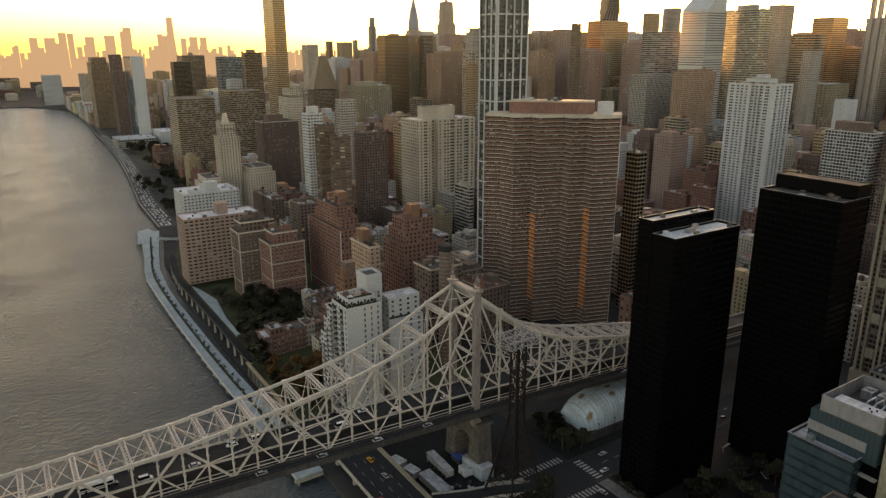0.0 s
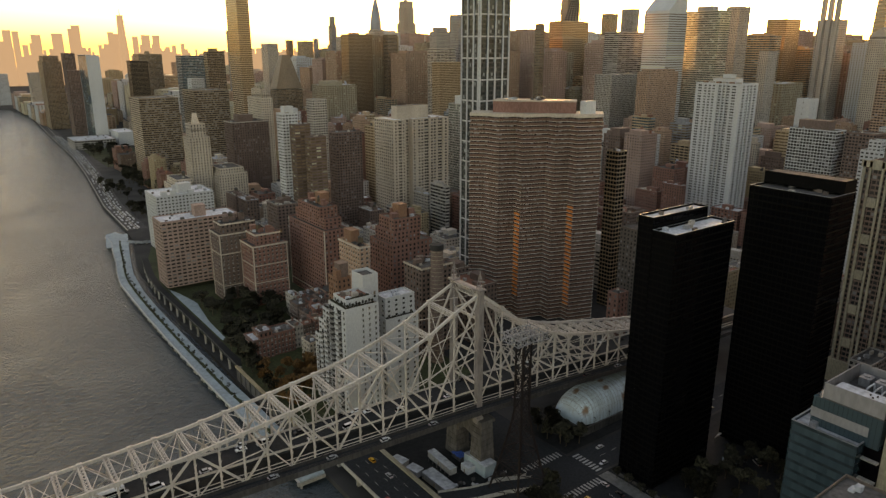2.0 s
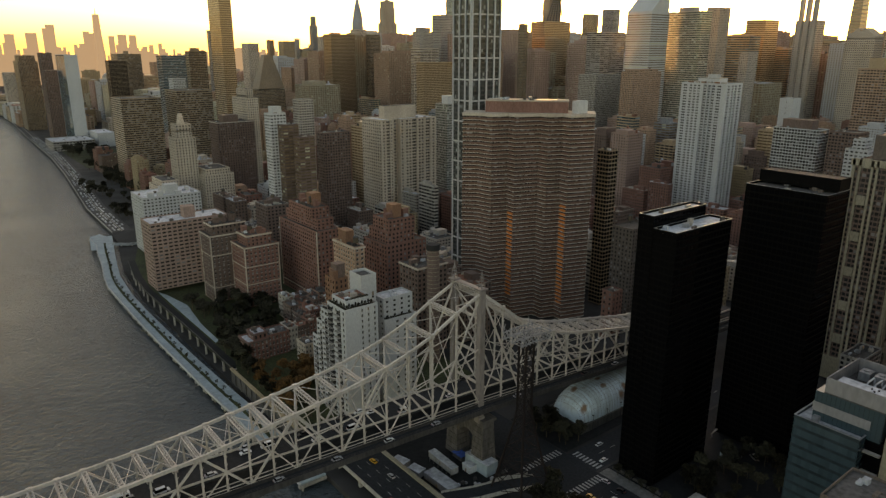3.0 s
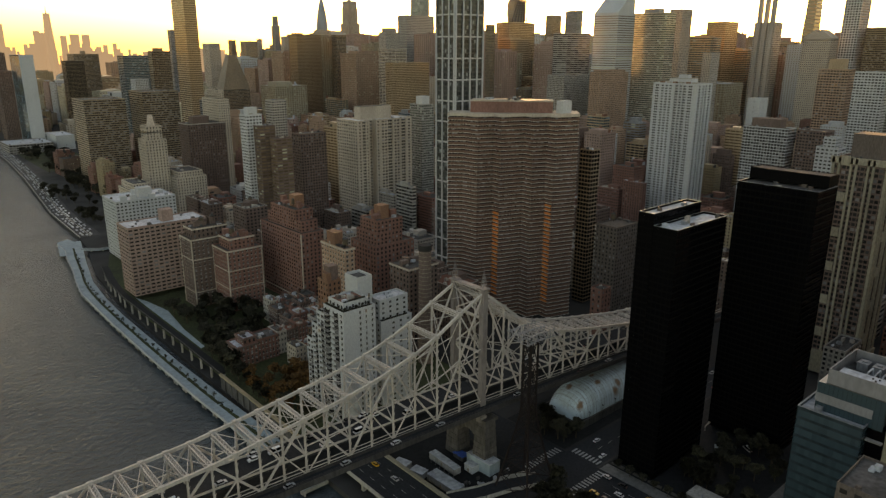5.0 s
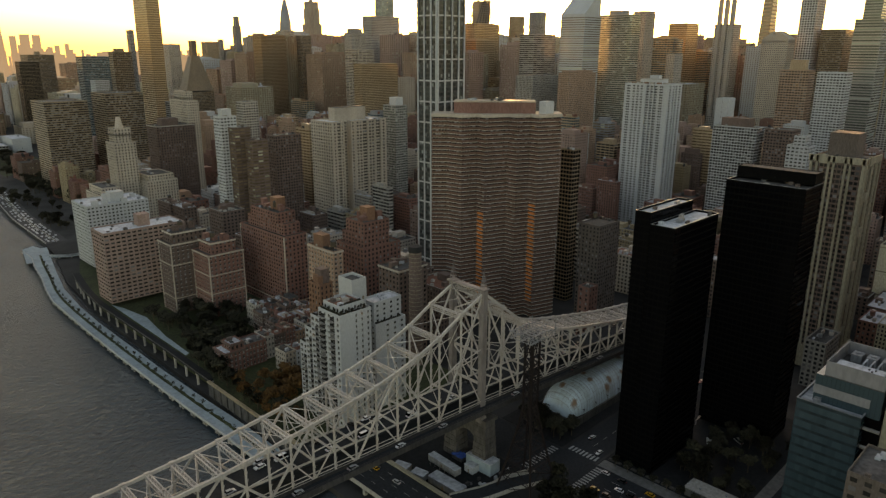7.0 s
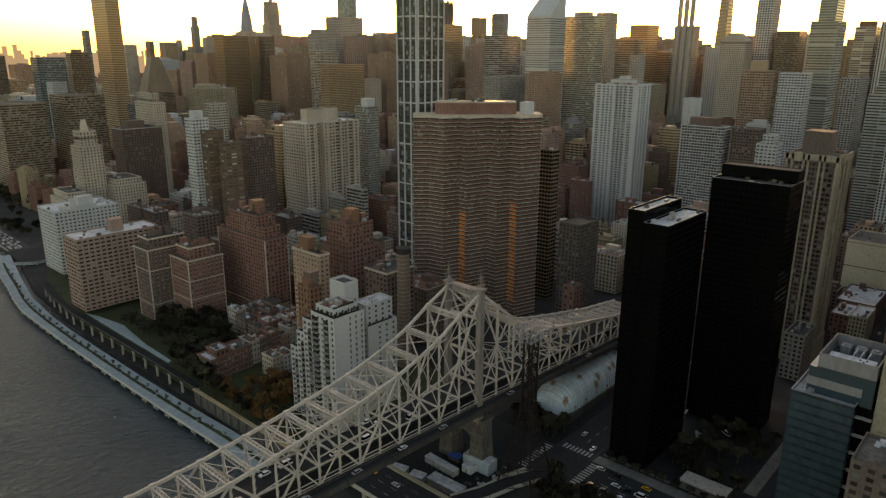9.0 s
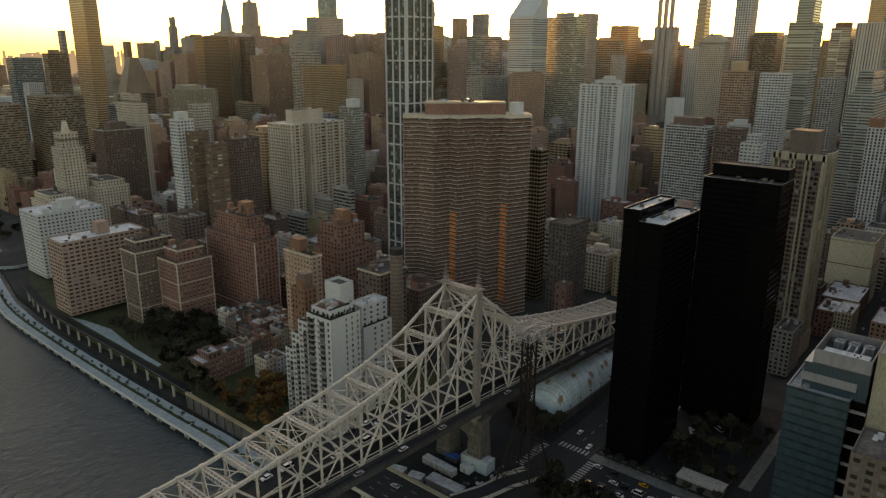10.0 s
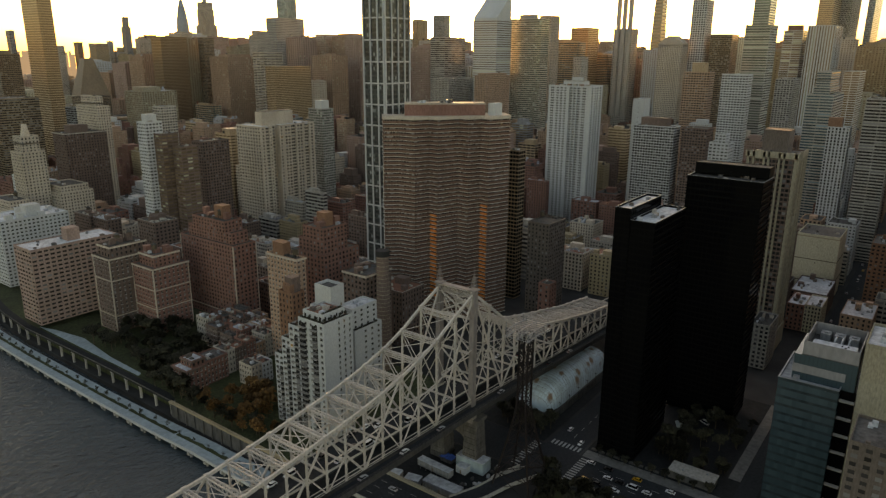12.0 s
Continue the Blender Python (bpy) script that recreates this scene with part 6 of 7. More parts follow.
garden_roof()
for k in range(9):
    y = 165 + k * 4.2
    single("planter", Mesh().box(0, 0, 0, 1.3, 3.0, 0.8).box(0.15, 0.15, 0.8, 1.15, 2.85, 1.0), M["concrete_dark"], "dark concrete planter box on the pavement", "planter", "planters along the avenue", at=(234.2, y, LAND + 0.2))
lay("wall_canopy", [(298, 186), (320, 186.8), (311, 188.6)], LAND + 3.2, LAND + 3.6, "concrete", "pale triangular entrance canopy slab", "canopy")
for px, py in ((300, 186.5), (317, 187.1), (311, 187.9)):
    single("canopy_post", Mesh().taper(0, 0, 0, 3.0, 0.2, 0.2, 8), M["steel_grey"], "slim round steel post under the canopy", "post", at=(px, py, LAND + 0.2))
lay("water_basin", [(286, 168), (296, 166), (299, 172), (291, 176), (285, 173)], LAND + 0.2, LAND + 0.5, "deck", "shallow blue-grey plaza basin", "basin")
lay("road_side_street", [(430, 121), (760, 121), (760, 132.5), (430, 132.5)], LAND - 0.1, LAND + 0.05, "asphalt", "dark asphalt side street between low buildings", "road")


# ---- potted shrubs on the white house ----
for px, py, pz in ((146, 308, 76.75), (149, 307.6, 76.75), (153, 307.8, 76.75), (157, 308, 76.75), (145.4, 313, 76.75), (145.4, 318, 76.75), (161, 308.5, 76.75), (146, 328, 71.05), (147, 335, 62.05)):
    sh = thing("potted_shrub", px, py, pz, "dark green shrub in a pot on a roof terrace", "potted plant", "roof terrace plants")
    part("pot", Mesh().taper(0, 0, 0, 0.9, 0.55, 0.7, 10), M["rooftile"], sh)
    part("shrub", leaf_cloud(rng, [(0, 0, 1.7, 0.9), (0.3, 0.2, 2.2, 0.6)], 60, 0.35), M["leaf"], sh)


# ---- footbridge from the esplanade to the shore ----
def footbridge():
    f = thing("footbridge", 0, 0, 0, "pale concrete footbridge from the river walkway to the shore", "footbridge")
    part("deck", Mesh().prism([(139, 789), (152, 776.5), (166, 775.5), (166, 780), (154, 781), (141.5, 793)], 4.4, 5.1), M["deck"], f)
    for a, b in (((139.2, 789), (152, 776.8)), ((152, 776.8), (166, 775.8)), ((141.5, 792.6), (154, 780.7)), ((154, 780.7), (166, 779.7))):
        part("railing", Mesh().beam((*a, 5.6), (*b, 5.6), 0.12, 1.0), M["steel_grey"], f)
    for x, y in ((147, 783.5), (157, 778.5)):
        part("pier", Mesh().taper(x, y, -2, 4.4, 0.9, 0.9, 10), M["concrete"], f)


footbridge()


# ---- row houses ----
def row_house(x, y, w, d, top, wall, seed):
    r = random.Random(seed)
    b = building("row_house", x, y, w, d, top, wall, r.choice(("brick town house with a cluttered flat roof", "old brick town house with chimneys", "painted town house with roof terrace")), "house", base=TERR, floor=3.4, bay=2.4, ww=0.42, wh=0.55, single_windows=True, sides=(0, 3), clutter=3, roof=r.choice(("roof", "roof", "roof", "roof_light", "rooftile")), group="row houses")
    for k in range(2):
        cx, cy = r.uniform(1, w - 1.5), r.choice((0.6, d - 1.6))
        z = top - TERR
        part("chimney", Mesh().box(cx, cy, z, cx + 1.1, cy + 0.9, z + 2.6).box(cx - 0.1, cy - 0.1, z + 2.6, cx + 1.2, cy + 1.0, z + 2.85), M["brick"], b)
    return b


building("town_house", 132, 410.5, 14, 15, 25.5, "brick", "red brick corner town house with white bay windows", "house", base=TERR, floor=3.4, bay=2.6, ww=0.42, wh=0.55, single_windows=True, sides=(0, 3), roof="roof_light", clutter=3, steps=((5, 2, 0, 2, 29.5),), cornice="brown", group="row houses")
building("town_house", 146.2, 411.5, 15, 14, 26.5, "brick", "red brick town house with tall dark windows", "house", base=TERR, floor=3.4, bay=2.6, ww=0.42, wh=0.55, single_windows=True, sides=(0,), roof="roof", clutter=4, group="row houses")
rr = random.Random(21)
for row, (y, xs) in enumerate(((413, (161.5, 222)), (431, (180, 222)), (447, (180, 224)), (463, (184, 226)))):
    x = xs[0]
    while x < xs[1] - 6:
        w = rr.uniform(6.5, 9.5)
        row_house(x, y + rr.uniform(0, 1.0), w - 0.1, 13, rr.uniform(23.5, 29), rr.choice(("brick", "brown", "drab", "grey", "brown", "drab", "rose")), int(x * 10 + y))
        x += w
for i, x in enumerate((160, 168)):
    row_house(x, 387, 7.6, 12, 25 - i, ("lime", "white")[i], 90 + i)


# ---- yard under the bridge ----
def trailer(x, y, w, d, h, turn, mat, label):
    t = thing("site_trailer", x, y, LAND + 0.2, label, "trailer", "site trailers")
    t.rotation_euler = (0, 0, radians(turn))
    m = Mesh().box(-w / 2, -d / 2, 0.5, w / 2, d / 2, h)
    part("body", m, M[mat], t)
    m = Mesh()
    for i in range(int(w / 0.8)):
        m.box(-w / 2 + 0.2 + i * 0.8, -d / 2 - 0.06, 0.6, -w / 2 + 0.5 + i * 0.8, -d / 2 - 0.003, h - 0.15)
        m.box(-w / 2 + 0.2 + i * 0.8, d / 2 + 0.003, 0.6, -w / 2 + 0.5 + i * 0.8, d / 2 + 0.06, h - 0.15)
    part("corrugation", m, M[mat], t, kind="stuff")
    part("roof", Mesh().box(-w / 2 - 0.1, -d / 2 - 0.1, h, w / 2 + 0.1, d / 2 + 0.1, h + 0.18), M["roof_light"], t)
    part("skid", Mesh().box(-w / 2 + 0.3, -d / 2 + 0.3, 0, w / 2 - 0.3, d / 2 - 0.3, 0.48), M["tram"], t)
    part("door", Mesh().box(-0.5, -d / 2 - 0.09, 0.6, 0.5, -d / 2 - 0.062, 2.6), M["dark"], t)


trailer(157.5, 243, 19.5, 6.4, 3.9, -88, "steel_grey", "long pale corrugated site trailer")
trailer(153.2, 257.8, 7.5, 5, 3.8, -78, "steel_grey", "short grey site container")
trailer(151, 268.5, 8, 5.5, 3.8, -74, "concrete", "short pale site container")
trailer(168.6, 256, 20, 4, 3.8, -92, "concrete", "long narrow grey site container")
trailer(176.4, 244, 5.6, 5.6, 4.2, -90, "white", "small white site hut")
trailer(182, 242, 16, 7.4, 6.8, -88, "deck", "blue-roofed metal shed beside the pier")
lay("wall_yard", [(150, 231), (160.2, 228.4), (180.4, 228), (195.5, 222.6), (195.7, 223.1), (180.4, 228.6), (160.2, 229), (150.2, 231.6)], LAND, LAND + 3.0, "concrete", "concrete yard wall beside the ramp", "wall")


def yard_clutter():
    r = random.Random(14)
    tarp = surface("blue_tarpaulin", (0.03, 0.11, 0.36), 0.5, 1.5, 0.3, 0.3, 0.1, bump=0.5)
    m = Mesh()
    for i in range(7):
        for j in range(4):
            z = [LAND + 2.6 + 0.35 * math.sin(a * 1.9 + b * 2.3) for a, b in ((i, j), (i + 1, j), (i + 1, j + 1), (i, j + 1))]
            m.quad(*[(177.5 + b * 1.3, 252.5 + a * 1.1, zz) for (a, b), zz in zip(((i, j), (i + 1, j), (i + 1, j + 1), (i, j + 1)), z)][::-1])
    t = thing("tarpaulin_stack", 0, 0, 0, "stack of materials under a blue tarpaulin in the yard", "tarpaulin")
    part("tarpaulin", m, tarp, t)
    part("stack", Mesh().box(177.8, 252.8, LAND + 0.2, 182.4, 259.8, LAND + 2.2), M["concrete_dark"], t)
    f = thing("scaffold_frame", 0, 0, 0, "pale tubular scaffold frame beside the container", "scaffold")
    for i in range(6):
        part("standard", Mesh().beam((165.4, 246 + i * 3.4, LAND + 0.2), (165.4, 246 + i * 3.4, LAND + 4.6), 0.14), M["steel_grey"], f)
    for z in (2.2, 4.5):
        part("ledger", Mesh().beam((165.4, 246, LAND + z), (165.4, 263, LAND + z), 0.14), M["steel_grey"], f)
    for k in range(16):
        x, y = r.uniform(163, 190), r.uniform(230, 240)
        if x > 177 and y > 233:
            continue
        a, b, h = r.uniform(0.8, 2.4), r.uniform(0.8, 2.0), r.uniform(0.7, 1.8)
        m = Mesh().box(0, 0, 0, a, b, h).box(0.1, 0.1, h, a - 0.1, b - 0.1, h + 0.15)
        single("site_crate", m, M[r.choice(("white", "steel_grey", "concrete_dark", "roof_light", "deck"))], "small site crate standing in the yard", "crate", "site crates", at=(x, y, LAND + 0.2))


yard_clutter()


def sloped_bar(m, a, b, w, z0, z1, deep):
    """A level-sided bar from a to b, w wide, its top rising from z0 to z1."""
    n = Vector((b[1] - a[1], a[0] - b[0])).normalized() * (w / 2)
    k = len(m.v)
    for (x, y), z in ((a, z0), (b, z1)):
        m.v += [(x - n.x, y - n.y, z - deep), (x + n.x, y + n.y, z - deep), (x + n.x, y + n.y, z), (x - n.x, y - n.y, z)]
    m.f += [(k + 3, k + 2, k + 1, k), (k + 4, k + 5, k + 6, k + 7), (k, k + 1, k + 5, k + 4), (k + 1, k + 2, k + 6, k + 5), (k + 2, k + 3, k + 7, k + 6), (k + 3, k, k + 4, k + 7)]


def ramp_viaduct():
    r = thing("ramp_viaduct", 0, 0, 0, "asphalt ramp with concrete parapets climbing below the bridge", "ramp", kind="structure")
    pts = [(197, 217.2), (180, 222.4), (164, 225), (148.6, 229.5)]
    zs = [3.3, 5.0, 6.5, 7.9]
    for i, (a, b) in enumerate(zip(pts, pts[1:])):
        m = Mesh()
        sloped_bar(m, a, b, 8.4, zs[i], zs[i + 1], 0.9)
        part("roadway", m, M["asphalt"], r)
        n = Vector((b[1] - a[1], a[0] - b[0])).normalized() * 4.4
        for s in (-1, 1):
            m = Mesh()
            sloped_bar(m, (a[0] + s * n.x, a[1] + s * n.y), (b[0] + s * n.x, b[1] + s * n.y), 0.4, zs[i] + 1.0, zs[i + 1] + 1.0, 2.0)
            part("parapet", m, M["concrete"], r)
        if i:
            part("column", Mesh().box(a[0] - 0.8, a[1] - 0.8, LAND, a[0] + 0.8, a[1] + 0.8, zs[i] - 0.9), M["concrete"], r)


def river_viaduct():
    r = thing("river_viaduct", 0, 0, 0, "elevated asphalt river drive on concrete columns passing under the bridge", "viaduct", kind="structure")
    for y in range(118, 298, 20):
        part("roadway", Mesh().box(125.5, y, 7.0, 146.2, y + 19.96, 8.0), M["asphalt"], r)
        part("kerb_wall", Mesh().box(146.23, y, 6.8, 148.4, y + 19.96, 8.7), M["khaki"], r, "worn tan concrete kerb wall")
        part("parapet", Mesh().box(125.0, y, 6.8, 125.47, y + 19.96, 8.9), M["concrete"], r)
        part("column", Mesh().box(125.6, y + 8, LAND, 127.4, y + 9.8, 6.98), M["concrete"], r)
        part("column", Mesh().box(143.6, y + 8, LAND, 145.4, y + 9.8, 6.98), M["concrete"], r)
    m = Mesh()
    for x in (130.6, 135.8, 141.0):
        for y in range(120, 296, 9):
            m.box(x - 0.12, y, 8.004, x + 0.12, y + 3.5, 8.02)
    part("lane_dashes", m, M["paint"], r, kind="stuff")


river_viaduct()
ramp_viaduct()


# ---- vehicles ----
def paint_mat(name, c):
    m = surface(name, c, 0.3, 2.0, 0.4, 0.1, 0.1, bump=0.0, spec=0.6)
    m.node_tree.nodes["Principled BSDF"].inputs["Coat Weight"].default_value = 0.5
    return m


CAR_PAINT = [paint_mat("white_car_paint", (0.7, 0.7, 0.7)), paint_mat("black_car_paint", (0.02, 0.02, 0.022)), paint_mat("silver_car_paint", (0.4, 0.41, 0.42)), paint_mat("yellow_cab_paint", (0.7, 0.36, 0.03)), paint_mat("red_car_paint", (0.35, 0.03, 0.02))]
CAR_WORD = ["white", "black", "silver", "yellow", "dark red"]
tail_lamp, _nt, _p = nodes_of("tail_lamp")
_p.inputs["Base Color"].default_value = (0.4, 0.01, 0.01, 1)
_p.inputs["Roughness"].default_value = 0.3


def car_master(k, van=False):
    L, W, H = (5.6, 2.0, 2.2) if van else (4.6, 1.85, 1.5)
    c = thing("van" if van else "car", 0, 0, -600, f"{CAR_WORD[k]} {'delivery van' if van else 'car'} on the roadway", "van" if van else "car", "vehicles")
    m = Mesh()
    prof = [(-L / 2, 0.35), (-L / 2, 0.85), (-L / 2 + 0.15, 0.98), (L * 0.22, 0.98), (L / 2 - 0.15, 0.85), (L / 2, 0.6), (L / 2, 0.35)]
    n = len(prof)
    m.v += [(x, -W / 2, z) for x, z in prof] + [(x, W / 2, z) for x, z in prof]
    m.f += [tuple(range(n)), tuple(range(2 * n - 1, n - 1, -1))] + [(i, i + n, (i + 1) % n + n, (i + 1) % n) for i in range(n)]
    part("body", m, CAR_PAINT[k], c)
    x0, x1 = (-L / 2 + 0.1, L * 0.3) if van else (-L * 0.40, L * 0.24)
    cab = taper_box(c, "cabin", "glass_dark", x0, -W / 2 + 0.06, x1, W / 2 - 0.06, 0.985, 0.45 if not van else 0.2, 0.16, H - 0.06)
    part("roof", Mesh().box(x0 + 0.5, -W / 2 + 0.24, H - 0.055, x1 - 0.5, W / 2 - 0.24, H), CAR_PAINT[k], c)
    for sx in (-L * 0.32, L * 0.32):
        for sy in (-W / 2 + 0.1, W / 2 - 0.1):
            w = Mesh()
            kk = 10
            w.v += [(sx + 0.34 * math.cos(i * math.tau / kk), sy + o, 0.34 + 0.34 * math.sin(i * math.tau / kk)) for o in (-0.11, 0.11) for i in range(kk)]
            w.f += [tuple(range(kk)), tuple(range(2 * kk - 1, kk - 1, -1))] + [(i, (i + 1) % kk, (i + 1) % kk + kk, i + kk) for i in range(kk)]
            part("wheel", w, M["black"], c)
    part("tail_light", Mesh().box(-L / 2 - 0.02, -W / 2 + 0.1, 0.7, -L / 2 - 0.003, W / 2 - 0.1, 0.85), tail_lamp, c)
    return c


def bus(x, y, z, turn):
    b = thing("bus", x, y, z, "long white and blue city bus on the bridge", "bus")
    b.rotation_euler = (0, 0, radians(turn))
    part("body", Mesh().box(-6, -1.27, 0.4, 6, 1.27, 3.0).box(-5.4, -0.9, 3.0, 5.4, 0.9, 3.25), CAR_PAINT[0], b)
    for s in (-1.285, 1.285):
        part("window_band", Mesh().box(-5.6, min(s, s * 0.99), 1.5, 5.6, max(s, s * 0.99), 2.5), M["glass_dark"], b)
        part("stripe", Mesh().box(-5.9, min(s, s * 0.99), 0.8, 5.9, max(s, s * 0.99), 1.2), M["glass_teal"], b, "blue stripe")
    for sx in (-3.6, 3.8):
        for sy in (-1.1, 1.1):
            part("wheel", Mesh().taper(sx, sy, 0.0, 1.0, 0.5, 0.5, 8), M["black"], b)


bus(16.5, 252.5, low_z(16.5) + 6.25, 0)
CARS = [car_master(k) for k in range(5)] + [car_master(0, True)]


def park(x, y, z, turn, k=None):
    copy_thing(CARS[rng.randrange(6) if k is None else k], pose(x, y, z, 0, 0, turn))


for y in (64, 78, 92, 104, 118, 131, 138, 146, 155, 163, 171, 178, 186, 194):
    for lane in (201, 207.5, 215, 222.5):
        if rng.random() < 0.62:
            park(lane, y + rng.uniform(-3, 3), LAND + 0.05, 90 if lane > 211 else -90, rng.choice((0, 0, 1, 1, 2, 2, 5, 3)))
for x in (236, 246, 262, 275, 290, 310, 330, 352, 370, 400, 430):
    if rng.random() < 0.8:
        park(x, rng.choice((208.5, 212, 219.5)), LAND + 0.05, 0 if rng.random() < 0.5 else 180)
park(299, 161.8, LAND + 0.25, 60, 5)
for x in (520, 540, 566, 590, 604, 622, 650, 668, 690, 712):
    park(x, rng.choice((123.5, 127, 130)), LAND + 0.05, 0 if rng.random() < 0.5 else 180)
for x in range(-40, 340, 15):
    for y in (248.6, 252, 256, 259.4):
        if rng.random() < 0.3:
            xx = x + rng.uniform(-4, 4)
            park(xx, y, low_z(xx) + 6.25, 0 if y < 254 else 180, rng.choice((0, 0, 1, 1, 2, 5)))
for x in range(-30, 330, 26):
    if rng.random() < 0.5:
        park(x, 240.2, low_z(x) - 0.35, 0, rng.choice((0, 1, 2)))
for y in range(130, 290, 16):
    park(rng.choice((128.2, 133.2, 138.4, 143.4)), y, 8.03, 90)
jam = Mesh()
for y in range(856, 1880, 9):
    sx = float(np.interp(y, [s[1] for s in SHORE[5:11]], [s[0] for s in SHORE[5:11]]))
    for lane in (6, 10, 15, 19):
        if rng.random() < 0.6:
            yy = y + rng.uniform(-3, 3)
            jam.box(sx + lane - 0.9, yy - 2.3, LAND + 0.4, sx + lane + 0.9, yy + 2.3, LAND + 1.0)
            jam.box(sx + lane - 0.8, yy - 1.4, LAND + 1.0, sx + lane + 0.8, yy + 1.0, LAND + 1.55)
single("far_traffic", jam, CAR_PAINT[2], "dense slow traffic on the far river drive", "cars", kind="stuff")
for c in CARS:
    for o in list(c.children_recursive) + [c]:
        bpy.data.objects.remove(o)


def drive():
    m = Mesh()
    ys = list(range(850, 2650, 50))
    sx = [float(np.interp(y, [s[1] for s in SHORE[5:12]], [s[0] for s in SHORE[5:12]])) for y in ys]
    for (a, xa), (b, xb) in zip(zip(ys, sx), zip(ys[1:], sx[1:])):
        m.prism([(xa + 3, a), (xa + 24, a), (xb + 24, b), (xb + 3, b)], LAND - 0.1, LAND + 0.1)
    w = Mesh().sweep([(xa + 1.6, a, LAND + 0.45) for a, xa in zip(ys, sx)], 0.8, 1.2)
    single("wall_river_drive", w, M["concrete"], "pale concrete parapet along the river drive", "wall", kind="structure")
    w = Mesh().sweep([(xa + 12.6, a, LAND + 0.45) for a, xa in zip(ys, sx)], 0.5, 0.9)
    single("trim_median", w, M["concrete"], "concrete median barrier on the river drive", "barrier", kind="structure")
    single("road_river_drive", m, M["worn_road"], "busy asphalt river drive along the shore", "road", kind="structure")


drive()

# ---- the city between ----
def free(x0, y0, x1, y1, gap=1.5):
    return all(x1 + gap < a or x0 - gap > c or y1 + gap < b or y0 - gap > d for a, b, c, d in BUILT)


WALLS = ["brick", "brown", "brown", "tan", "grey", "lime", "brick", "brown", "grey", "concrete"]
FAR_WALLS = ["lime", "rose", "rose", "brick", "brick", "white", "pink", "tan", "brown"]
# paler, warmer walls put haze into the colour of the farthest blocks
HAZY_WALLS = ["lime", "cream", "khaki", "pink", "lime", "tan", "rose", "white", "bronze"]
WORDS = {"cream": "cream stone", "khaki": "khaki brick", "brick": "red brick", "brown": "brown brick", "rust": "orange brick", "tan": "tan brick", "grey": "grey brick", "white": "white brick", "lime": "limestone", "concrete": "concrete", "pink": "pink brick", "rose": "salmon brick", "dark": "dark metal", "bronze": "bronze metal", "steel_grey": "grey metal"}


REST_V, REST_F, REST_I, REST_MATS = [], [], [], {}


